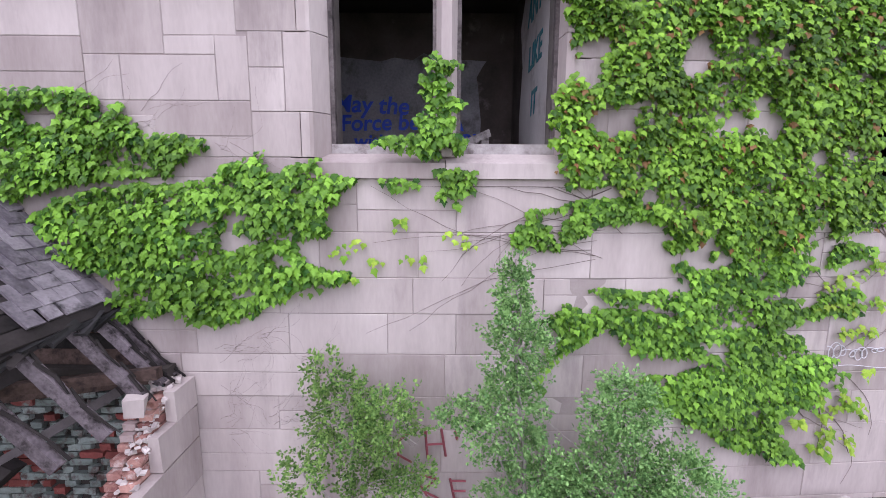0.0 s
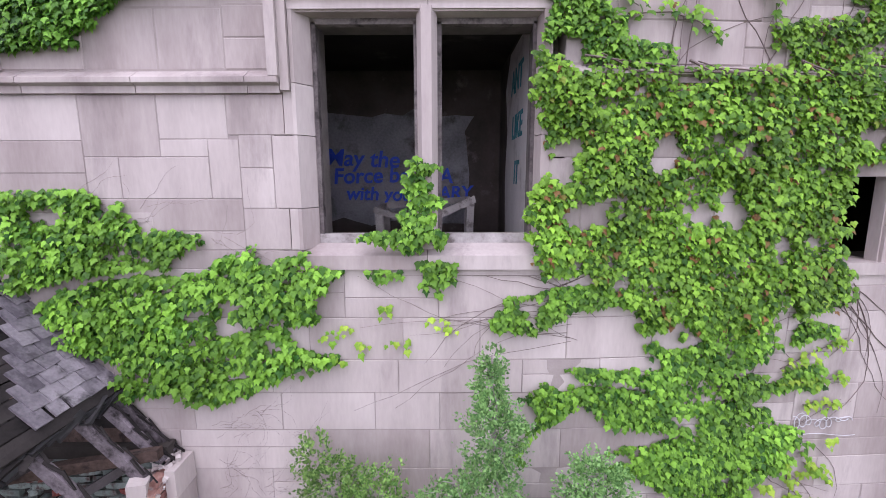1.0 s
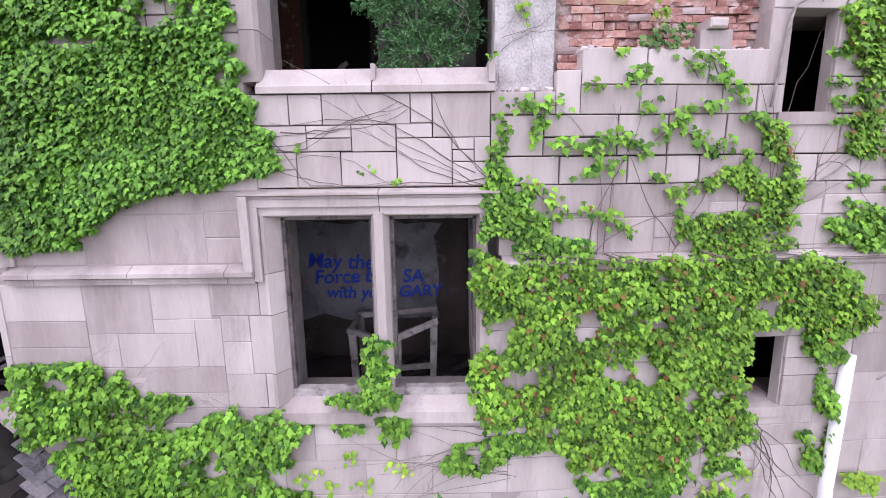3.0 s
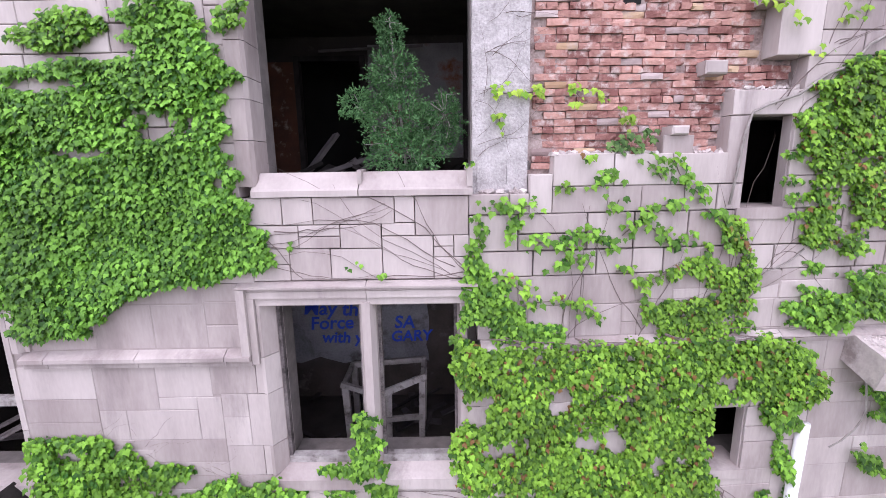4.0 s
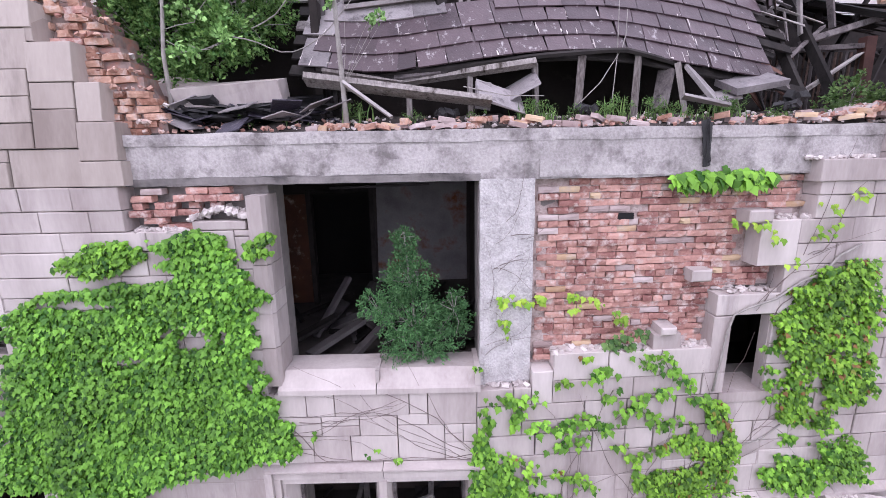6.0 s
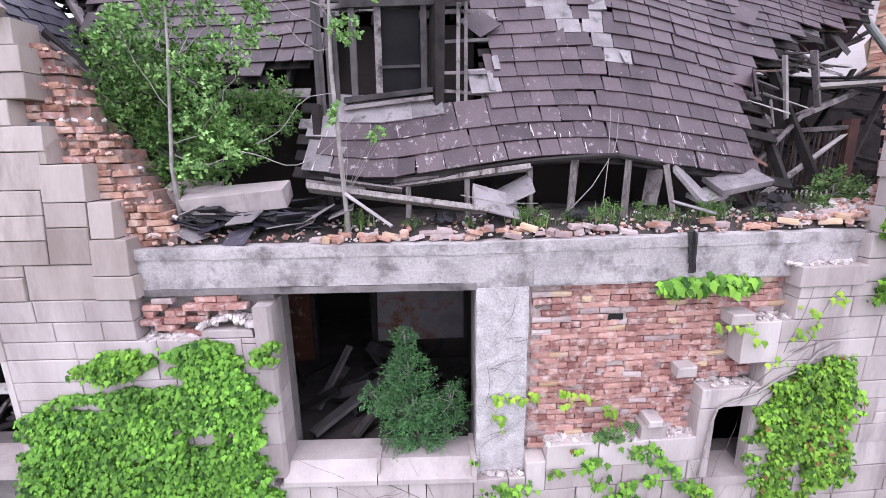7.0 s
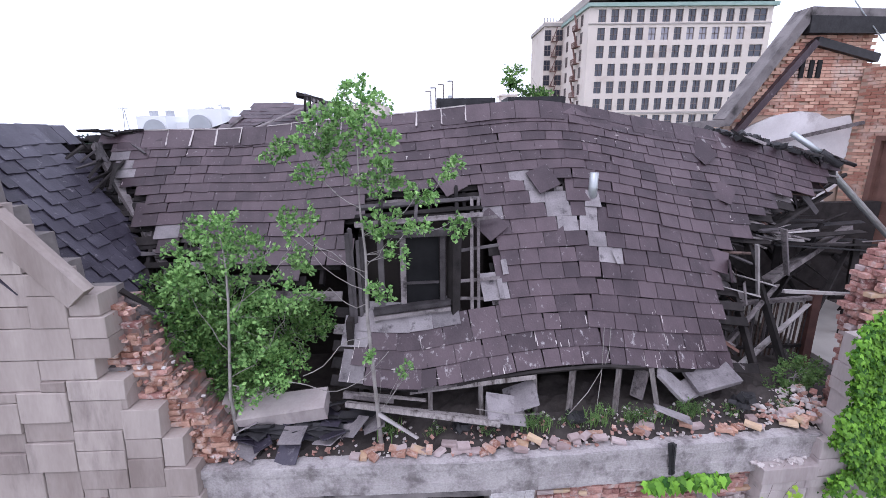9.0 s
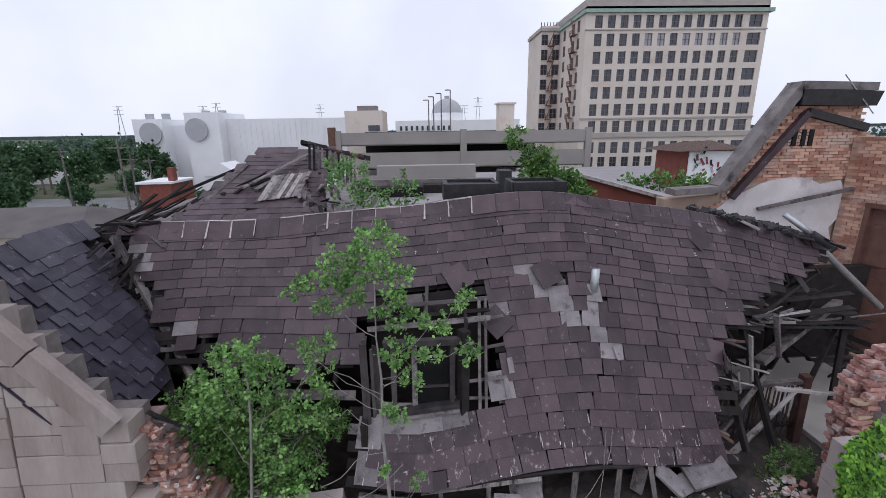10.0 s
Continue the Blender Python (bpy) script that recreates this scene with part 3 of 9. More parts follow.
def moulding_up(x0, x1, z0, z1, depth):
    prof = [(x0, 0.02), (x0, -depth), (x0 + (x1 - x0) * 0.45, -depth), (x0 + (x1 - x0) * 0.7, -depth * 0.4), (x1, -depth * 0.4), (x1, 0.02)]
    s = Soup()
    m = len(prof)
    s.add([(x, y, z) for z in (z0, z1) for x, y in prof], [tuple(range(m))[::-1], tuple(range(m, 2 * m))] + [(k, (k + 1) % m, (k + 1) % m + m, k + m) for k in range(m)])
    return s.done("moulding", STONE, wall)


for x0, x1 in ((-4.15, -3.9), (-3.9, -3.0), (-3.0, -2.12), (-2.12, -1.865)):
    moulding(x0 + 0.003, x1 - 0.003, 6.28, 6.46, 0.09)
moulding_up(-4.20, -4.06, 6.46, 6.9, 0.07)
# the head of the window: backing stones, and three bands stepping inwards that turn down at the left
for x0, x1 in ((-1.95, -0.703), (-0.697, 0.40)):
    stone(x0, x1, 6.885, 7.135, wall, gap=0.002)
    moulding(max(x0, -1.94), min(x1, 0.37), 7.045, 7.13, 0.085)
    Soup().box(max(x0, -1.86), min(x1, 0.37), -0.045, 0.02, 6.975, 7.043).done("moulding", STONE, wall)
    Soup().box(max(x0, -1.79), min(x1, 0.34), -0.016, 0.02, 6.90, 6.973).done("moulding", STONE, wall)
stone(-1.95, -1.76, 6.28, 6.885, wall, gap=0.002)
for x0, x1, z0, z1, d in ((-1.94, -1.862, 6.40, 7.075, 0.085), (-1.86, -1.792, 6.30, 6.973, 0.045)):
    Soup().box(x0, x1, -d, 0.02, z0, z1).done("moulding", STONE, wall)
for x0, x1 in ((0.4, 1.1), (1.1, 1.9), (1.9, 2.8), (2.8, 3.5), (3.5, 4.4), (4.4, 5.4)):
    moulding(x0 + 0.003, x1 - 0.003, 6.36, 6.50, 0.08)

# ---- lower window ----
def prism(s, plan, z0, z1, bent=False):
    """An upright solid over a plan outline."""
    m = len(plan)
    s.add([(x, y + (bend(x) if bent else 0), z) for z in (z0, z1) for x, y in plan], [tuple(range(m))[::-1], tuple(range(m, 2 * m))] + [(k, (k + 1) % m, (k + 1) % m + m, k + m) for k in range(m)])
    return s


win = thing("window_1", "empty two-light stone window with a chamfered mullion", "window", kind="structure")
for z0, z1 in ((5.02, 5.37), (5.37, 5.96), (5.96, 6.36), (6.36, 6.92)):
    prism(Soup(), [(-1.785, -0.012), (-1.755, -0.012), (-1.655, 0.13), (-1.655, 0.32), (-1.785, 0.32)], z0 + 0.003, z1 - 0.003).done("jamb", STONE, win)
    prism(Soup(), [(0.27, -0.012), (0.20, -0.012), (0.175, 0.14), (0.175, 0.32), (0.27, 0.32)], z0 + 0.003, z1 - 0.003).done("jamb", STONE, win)
prism(Soup(), [(-0.795, 0.06), (-0.755, -0.03), (-0.675, -0.03), (-0.632, 0.06), (-0.632, 0.20), (-0.795, 0.20)], 5.03, 6.92).done("mullion", STONE, win)
for x0, x1 in ((-1.78, -0.72), (-0.715, 0.24)):
    s = Soup()
    s.add([(x, y, z) for x in (x0, x1) for y, z in ((-0.045, 4.86), (0.34, 4.86), (0.34, 5.06), (0.13, 5.06), (-0.045, 4.98))], [(0, 1, 2, 3, 4), (9, 8, 7, 6, 5)] + [(k, k + 5, (k + 1) % 5 + 5, (k + 1) % 5) for k in range(5)])
    s.done("window_sill", STONE, win)
for x0, x1 in ((-1.655, -0.795), (-0.632, 0.175)):
    Soup().box(x0, x1, 0.14, 0.24, 5.06, 5.14, wobble=0.004).done("bottom_rail", WOOD_WHITE, win, "flaking white timber rail")
    Soup().box(x0, x0 + 0.035, 0.15, 0.22, 5.14, 6.86).done("window_frame", WOOD, win)
    Soup().box(x1 - 0.03, x1, 0.15, 0.22, 5.14, 6.86).done("window_frame", WOOD, win)
    Soup().box(x0, x1, 0.15, 0.22, 6.84, 6.90).done("head_rail", WOOD, win)

# room behind the lower window
room = thing("wall_lower_room", "damp plaster walls of an abandoned room with sprayed writing", "wall", kind="structure")
Soup().box(-3.0, 0.3, 2.85, 2.95, 4.3, 7.1).done("back_wall", PLASTER_BROWN, room)
# sheets of white plaster still on the wall, with torn edges
for x0, x1, z0, z1 in ((-2.6, -0.24, 4.95, 6.5),):
    ring = []
    for k in range(40):
        u = k / 40 * 4
        x, z = ((x0 + (x1 - x0) * u, z0), (x1, z0 + (z1 - z0) * (u - 1)), (x1 - (x1 - x0) * (u - 2), z1), (x0, z1 - (z1 - z0) * (u - 3)))[int(u)]
        ring.append((x + 0.16 * noise.noise(Vector((x * 3, 1, z * 3))) + rng.gauss(0, 0.012), z + 0.2 * noise.noise(Vector((x * 2.6, 8, z * 2.6))) + rng.gauss(0, 0.012)))
    Soup().add([(x, y, z) for y in (2.835, 2.852) for x, z in ring], [tuple(range(40)), tuple(range(79, 39, -1))] + [(k, k + 40, (k + 1) % 40 + 40, (k + 1) % 40) for k in range(40)]).done("plaster_sheet", PLASTER, room, "torn whitish plaster")
Soup().box(0.22, 0.32, 0.63, 2.85, 4.3, 7.1).done("side_wall", PLASTER_BROWN, room)
Soup().add([(x, y, z) for x in (0.216, 0.222) for y, z in ((0.64, 4.5), (1.1, 4.35), (1.5, 4.6), (2.1, 4.9), (2.2, 5.6), (2.05, 6.2), (2.25, 6.7), (1.9, 7.05), (0.64, 7.05))], [tuple(range(9)), tuple(range(17, 8, -1))] + [(k, k + 9, (k + 1) % 9 + 9, (k + 1) % 9) for k in range(9)]).done("plaster_sheet", PLASTER_PINK, room, "peeling white plaster")
# side wall and ceiling are near-black, the room's shade is in their colour
Soup().box(-3.1, -3.0, 0.63, 2.95, 4.3, 7.1).done("side_wall", PLASTER_SHADE, room)
tagged(Soup().box(-3.1, 0.32, 0.3, 2.95, 7.1, 7.2).done("ceiling", PLASTER_SHADE), "ceiling of the lower room, shade put into its near-black colour", "ceiling", kind="structure")
tagged(Soup().box(-3.1, 0.32, 0.3, 2.95, 4.2, 4.3).done("floor", FLOOR_DIRT), "dirt covered floor of the lower room", "floor", kind="structure")


def writing(text, size, m, mat, label):
    cu = bpy.data.curves.new("writing", "FONT")
    cu.body, cu.size, cu.extrude, cu.offset, cu.shear = text, size, 0.003, 0.006, 0.12
    cu.materials.append(mat)
    ob = new("graffiti", cu)
    ob.matrix_world = m
    return tagged(ob, label, "graffiti")


for text, size, x, z in (("May the", 0.33, -2.30, 5.80), ("Force be", 0.31, -2.20, 5.53), ("with you", 0.27, -2.02, 5.30), ("SA", 0.30, -0.80, 5.54), ("GARY", 0.26, -0.86, 5.30)):
    writing(text, size, pose(x, 2.825, z, 90, rng.uniform(-3, 3), 0), PAINT_BLUE, "blue sprayed letters on a damp plaster wall")
for text, y, z in (("ANT", 1.75, 6.55), ("LIKE", 1.65, 6.05), ("IT", 1.45, 5.55)):
    writing(text, 0.36, pose(0.212, y, z, 90, 0, -90), PAINT_TEAL, "teal sprayed letters on a peeling white wall")

trestle = thing("trestle", "dusty broken wooden trestle standing on the floor", "trestle")
for a, b, w in (((-1.31, 1.5, 4.31), (-1.34, 1.5, 5.24), 0.085), ((-0.76, 1.5, 4.31), (-0.74, 1.5, 5.12), 0.075), ((-0.30, 1.5, 4.31), (-0.27, 1.5, 5.33), 0.085), ((-1.31, 2.05, 4.31), (-1.33, 2.05, 5.24), 0.08), ((-0.30, 2.05, 4.31), (-0.27, 2.05, 5.30), 0.08)):
    Soup().beam(a, b, w, w, wobble=0.005).done("leg", WOOD_PALE, trestle)
for a, b, w in (((-1.40, 1.48, 5.25), (-0.98, 1.48, 5.12), 0.07), ((-0.80, 1.47, 5.12), (-0.22, 1.47, 5.37), 0.08), ((-0.80, 1.47, 4.72), (-0.28, 1.47, 4.76), 0.06), ((-1.36, 1.5, 5.24), (-1.35, 2.1, 5.26), 0.06), ((-0.27, 1.5, 5.30), (-0.28, 2.1, 5.32), 0.06), ((-1.36, 2.06, 5.26), (-0.25, 2.06, 5.34), 0.07)):
    Soup().beam(a, b, 0.06, w, wobble=0.006).done("rail", WOOD_PALE, trestle)
for i in range(26):
    a = Vector((rng.uniform(-2.6, 0.1), rng.uniform(0.8, 2.7), 4.315 + rng.uniform(0, 0.02)))
    an = rng.uniform(0, 3.14)
    l = rng.uniform(0.2, 0.9)
    tagged(Soup().beam(a, a + Vector((math.cos(an) * l, math.sin(an) * l, rng.uniform(0.0, 0.1))), rng.uniform(0.05, 0.14), 0.025, wobble=0.005).done("plank", WOOD_OLD), "dusty broken board lying on the room's floor", "plank", "boards on the lower floor")

# slit windows and the left windows: dark rooms behind, shade put into their colour
for k, (x0, x1, z0, z1) in enumerate((SLIT_LOW, SLIT_HIGH, LEFT_LOW, LEFT_HIGH)):
    w = thing("window_%d" % (k + 2), "empty stone window opening into a dark room", "window", kind="structure")
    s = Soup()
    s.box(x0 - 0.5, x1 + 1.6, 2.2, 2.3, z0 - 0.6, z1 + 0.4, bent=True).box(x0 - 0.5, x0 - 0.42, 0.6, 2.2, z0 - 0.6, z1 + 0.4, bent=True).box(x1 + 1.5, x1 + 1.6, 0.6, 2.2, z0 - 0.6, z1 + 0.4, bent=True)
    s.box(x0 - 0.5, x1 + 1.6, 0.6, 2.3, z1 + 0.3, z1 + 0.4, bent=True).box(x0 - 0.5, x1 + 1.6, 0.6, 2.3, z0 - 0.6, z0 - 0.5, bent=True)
    s.done("dark_room", PLASTER_SHADE, w)
    if k < 2:
        Soup().box(x1 - 0.01, x1 + 0.03, 0.03, 0.15, z0, z1, bent=True).done("jamb", STONE, w)
        Soup().box(x0 - 0.03, x0 + 0.006, 0.02, 0.34, z0, z1, bent=True).done("jamb", STONE, w)
        Soup().box(x0 - 0.05, x1 + 0.06, -0.02, 0.4, z0 - 0.1, z0 + 0.012, bent=True).done("window_sill", STONE, w)
    else:
        for z0_, z1_ in ((z0, z0 + (z1 - z0) * 0.35), (z0 + (z1 - z0) * 0.35, z0 + (z1 - z0) * 0.7), (z0 + (z1 - z0) * 0.7, z1)):
            prism(Soup(), [(-4.27, -0.01), (-4.27, 0.32), (-4.43, 0.32), (-4.43, 0.16), (-4.33, -0.01)], z0_ + 0.003, z1_ - 0.003).done("jamb", STONE, w)
        Soup().box(x0, x1, 0.16, 0.24, z0 + (z1 - z0) * 0.44, z0 + (z1 - z0) * 0.49).done("transom", WOOD_WHITE, w, "flaking white timber bar")
        Soup().box(x0, x1, -0.03, 0.34, z0 - 0.12, z0 + 0.05).done("window_sill", STONE, w)
        for i in range(9):
            a = Vector((rng.uniform(-5.8, -4.6), rng.uniform(0.5, 1.3), z0 + rng.uniform(-0.35, 0.25)))
            Soup().beam(a, a + Vector((rng.uniform(-0.9, 0.9), rng.uniform(-0.2, 0.5), rng.uniform(-0.2, 0.5))), 0.12, 0.03).done("fallen_board", WOOD, w)

# ---- big upper window: sills, pier, concrete frame ----
bigwin = thing("window_6", "gaping upper window with broken stone sill under a concrete lintel", "window", kind="structure")
for x0, x1 in ((-1.72, -0.735), (-0.725, 0.325)):
    s = Soup()
    prof = ((-0.03, 7.945), (0.45, 7.945), (0.45, 8.16), (0.11, 8.165), (-0.005, 8.02), (-0.03, 8.0))
    s.add([(x, y, z) for x in (x0, x1) for y, z in prof], [tuple(range(6)), tuple(range(11, 5, -1))] + [(k, k + 6, (k + 1) % 6 + 6, (k + 1) % 6) for k in range(6)])
    s.done("window_sill", STONE, bigwin)
prism(Soup(), [(0.27, -0.03), (0.325, -0.03), (0.325, 0.45), (0.27, 0.45)], 8.02, 8.2).done("sill_stop", STONE, bigwin)
prism(Soup(), [(-0.735, 0.0), (-0.70, 0.02), (-0.70, 0.3), (-0.735, 0.3)], 8.05, 8.185).done("sill_stop", STONE, bigwin)
z = 8.04
for h in (0.42, 0.36, 0.19, 0.30, 0.66):
    prism(Soup(), [(-1.835, -0.005), (-1.70, -0.005), (-1.672, 0.04), (-1.672, 0.34), (-1.835, 0.34)], z + 0.003, z + h - 0.003).done("pier_stone", STONE, bigwin)
    z += h


def rough_block(name, x0, x1, y0, y1, z0, z1, nx, nz, amp, mat, parent=None, scale=3.0, seed=0.0, label="", edge=1.0):
    """A cast block with an uneven, worn surface."""
    s = Soup()
    ny = max(2, int((y1 - y0) / 0.12))

    def put(x, y, z):
        n = noise.noise_vector(Vector((x * scale + seed, y * scale, z * scale))) * amp
        n2 = noise.noise(Vector((x * scale * 4 + seed, y * 9, z * scale * 4))) * amp * 0.5
        return (x + n.x, y + n.y + n2 + bend(x), z + n.z * edge)

    def grid(f, na, nb):
        k = len(s.v)
        for i in range(na + 1):
            for j in range(nb + 1):
                s.v.append(put(*f(i / na, j / nb)))
        for i in range(na):
            for j in range(nb):
                a = k + i * (nb + 1) + j
                s.f.append((a, a + nb + 1, a + nb + 2, a + 1))

    L = lambda a, b, t: a + (b - a) * t
    grid(lambda u, v: (L(x0, x1, u), y0, L(z0, z1, v)), nx, nz)
    grid(lambda u, v: (L(x0, x1, u), L(y0, y1, v), z1), nx, ny)
    grid(lambda u, v: (L(x0, x1, u), L(y1, y0, v), z0), nx, ny)
    grid(lambda u, v: (x0, L(y1, y0, u), L(z0, z1, v)), ny, nz)
    grid(lambda u, v: (x1, L(y0, y1, u), L(z0, z1, v)), ny, nz)
    grid(lambda u, v: (L(x1, x0, u), y1, L(z0, z1, v)), nx, nz)
    return s.done(name, mat, parent, label)


beam_thing = thing("concrete_lintel", "weathered concrete lintel beam on a concrete column, whitish stains", "beam", kind="structure")
rough_block("beam", -3.06, 4.45, 0.12, 0.9, 10.06, 10.53, 150, 9, 0.014, CONCRETE, beam_thing)
# narrow strip along the beam's lower edge, in the darker concrete
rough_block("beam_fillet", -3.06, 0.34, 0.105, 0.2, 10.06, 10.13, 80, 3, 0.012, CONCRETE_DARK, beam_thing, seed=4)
rough_block("beam_lift", -3.06, 4.4, 0.110, 0.2, 10.42, 10.525, 120, 3, 0.014, CONCRETE, beam_thing, seed=9)
rough_block("beam_lift", -2.6, 0.2, 0.106, 0.2, 10.135, 10.27, 60, 3, 0.008, CONCRETE, beam_thing, seed=13)
rough_block("beam_lift", 0.9, 4.3, 0.108, 0.2, 10.08, 10.25, 70, 3, 0.008, CONCRETE, beam_thing, seed=17)
rough_block("column", 0.33, 0.86, 0.11, 0.62, 7.93, 10.07, 12, 40, 0.009, CONCRETE_COLUMN, beam_thing, seed=2)
for i, (x0, x1) in enumerate(((0.37, 0.50), (0.50, 0.66), (0.66, 0.84))):
    rough_block("board_mark", x0, x1 - 0.002, 0.105, 0.2, 7.97, 10.03, 3, 30, 0.006, CONCRETE_COLUMN, beam_thing, seed=i * 3)

# room behind the big window, its shade put into the walls' dark colour
up = thing("wall_upper_room", "upper room walls with an open doorway, shade put into their dark colour", "wall", kind="structure")
slab_with_holes(-2.8, 0.6, 7.6, 10.06, 2.8, 2.92, [(-2.06, -1.14, 7.9, 9.72)]).done("back_wall", PLASTER_SHADE, up)
Soup().box(-2.9, -2.78, 0.62, 2.8, 7.6, 10.06).done("side_wall", PLASTER_SHADE, up)
Soup().box(0.42, 0.6, 0.62, 2.8, 7.6, 10.06).done("side_wall", PLASTER_SHADE, up)
Soup().box(-2.72, -2.14, 2.77, 2.803, 7.95, 9.72, wobble=0.01).done("paint_sheet", RUST_DOOR, up, "peeling orange paint on the wall")
Soup().box(-1.04, 0.36, 2.775, 2.803, 8.3, 9.95, wobble=0.02).done("plaster_sheet", PLASTER_RUST, up, "whitish plaster with orange stains")
# corridor walls in near-black: the doorway's shade is put into their colour
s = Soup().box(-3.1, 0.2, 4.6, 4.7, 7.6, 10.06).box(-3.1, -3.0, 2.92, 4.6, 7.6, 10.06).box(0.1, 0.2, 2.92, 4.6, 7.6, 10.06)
s.done("corridor_wall", SHADE_BLACK, up)
Soup().box(-2.12, -2.05, 2.74, 2.86, 7.9, 9.78).done("door_frame", WOOD_DARK, up)
Soup().box(-1.15, -1.08, 2.74, 2.86, 7.9, 9.78).done("door_frame", WOOD_DARK, up)
Soup().box(-2.12, -1.08, 2.75, 2.86, 9.72, 9.79).done("door_head", WOOD_DARK, up)
tagged(Soup().box(-3.1, 0.6, 0.4, 4.7, 7.75, 7.93).done("floor", FLOOR_DIRT), "rubbish covered floor of the upper room", "floor", kind="structure")
tagged(Soup().box(-3.2, 4.5, 0.9, 7.5, 10.06, 10.3).done("ceiling", CONCRETE_BLACK), "near-black concrete slab over the upper room", "ceiling", kind="structure")
tagged(Soup().tube([(-1.7, 2.6, 9.82), (-0.2, 2.55, 9.86)], 0.02, 0.02, 8).done("ceiling_pipe", WOOD_OLD), "thin metal pipe under the ceiling of the upper room", "pipe")
for i in range(34):
    a = Vector((rng.uniform(-2.4, 0.2), rng.uniform(0.75, 2.5), 7.955 + rng.uniform(0.0, 0.02)))
    an = rng.choice((rng.uniform(0.3, 0.9), rng.uniform(-0.6, 3.0)))
    l = rng.uniform(0.4, 1.3)
    b = a + Vector((math.cos(an) * l, math.sin(an) * l, rng.uniform(0.0, 0.4)))
    b.x, b.y = max(-2.6, min(0.35, b.x)), max(0.6, min(2.7, b.y))
    tagged(Soup().beam(a, b, rng.uniform(0.06, 0.2), rng.uniform(0.025, 0.05), rng.uniform(-25, 25), wobble=0.006).done("plank", rng.choice((WOOD_OLD, WOOD_DARK, WOOD_DARK))), "dark fallen timber heaped on the upper room's floor", "plank", "timbers in the upper room")
for a, b, w in (((-1.62, 0.75, 8.02), (-0.75, 1.6, 8.34), 0.2), ((-1.1, 0.7, 8.0), (-0.6, 1.4, 8.35), 0.12), ((-1.7, 1.3, 8.0), (-1.35, 1.9, 8.62), 0.1)):
    tagged(Soup().beam(a, b, w, 0.05, 12).done("plank", WOOD_OLD), "wide grey fallen board lying aslant in the upper room", "plank", "timbers in the upper room")


# ---- bricks ----
def brick_meshes(mat, l, d, h, n=6):
    """Worn bricks: the face is a little uneven, its arrises rounded, some corners knocked off."""
    out = []
    for k in range(n):
        chip = rng.choice((None, None, (-1, -1), (1, 1), (-1, 1), (1, -1)))
        front, cx, cz = [], (-0.5, -0.17, 0.17, 0.5), (-0.5, 0.0, 0.5)
        for a in cx:
            for b in cz:
                edge = abs(a) == 0.5 or abs(b) == 0.5
                y = -d / 2 + rng.uniform(-0.003, 0.003) + (rng.uniform(0.001, 0.006) if edge else 0.0)
                if chip and a * chip[0] == 0.5 and b * chip[1] == 0.5:
                    y += rng.uniform(0.01, 0.025)
                front.append((a * l + rng.uniform(-0.004, 0.004), y, b * h + rng.uniform(-0.0025, 0.0025)))
        back = [(a * l, d / 2, b * h) for a, b in ((-0.5, -0.5), (0.5, -0.5), (0.5, 0.5), (-0.5, 0.5))]
        faces = [(i * 3 + q, i * 3 + 3 + q, i * 3 + 4 + q, i * 3 + 1 + q) for i in range(3) for q in range(2)]
        faces += [(15, 14, 13, 12), (12, 13, 9, 6, 3, 0), (14, 15, 2, 5, 8, 11), (13, 14, 11, 10, 9), (15, 12, 0, 1, 2)]
        me = bpy.data.meshes.new("brick")
        me.from_pydata(front + back, [], faces)
        me.materials.append(mat)
        out.append(me)
    return out


STRETCHER, HEADER = brick_meshes(BRICK, 0.2, 0.1, 0.059, 14), brick_meshes(BRICK, 0.097, 0.1, 0.059, 14)
for stock, l in ((STRETCHER, 0.2), (HEADER, 0.097)):
    stock.extend(brick_meshes(BRICK_BUFF, l, 0.1, 0.056, 1) + brick_meshes(BRICK_GREY, l, 0.1, 0.056, 1))


def place(me, m, parent, name="brick"):
    ob = new(name, me)
    ob.parent = parent
    ob.matrix_basis = m
    return ob


def brick_field(x0, x1, z0, z1, y, parent, keep, jut=0.010, meshes=None, depth_of=None, missing=0.02, pitch=0.0677):
    row, z = 0, z0 + pitch / 2
    st, hd = meshes or (STRETCHER, HEADER)
    while z < z1:
        header = row % 4 == 3
        step = 0.104 if header else 0.205
        x = x0 + (0.03 if row % 2 else -0.075) + (0.05 if header else 0)
        while x < x1:
            if x - step / 2 >= x0 - 0.06 and x + step / 2 < x1 + 0.06 and keep(x, z) and rng.random() > missing:
                yy = y + bend(x) + rng.gauss(0, jut) + (depth_of(x, z) if depth_of else 0)
                place(rng.choice(hd if header else st), pose(x + rng.uniform(-0.004, 0.004), yy + 0.05, z + rng.uniform(-0.003, 0.003), rng.uniform(-1.5, 1.5), rng.uniform(-1.2, 1.2), rng.uniform(-2.0, 2.0)), parent)
            x += step
        row, z = row + 1, z + pitch


panel = thing("brick_panel", "bare red brick backing wall with ragged courses and pale mortar smears", "brick wall", kind="structure")
PINK_MORTAR = material("pinkish_mortar", (0.17, 0.11, 0.10), (0.58, 0.48, 0.455), 9, 0.95, 1.0, 50, grain=0.7)
for x1, z0, z1 in ((2.96, 7.95, 8.9), (3.75, 8.9, 10.06)):
    rough_block("mortar_bed", 0.86, x1, 0.212, 0.33, z0, z1, int((x1 - 0.86) * 26), int((z1 - z0) * 40), 0.016, PINK_MORTAR, panel, scale=5.0, edge=0.3)


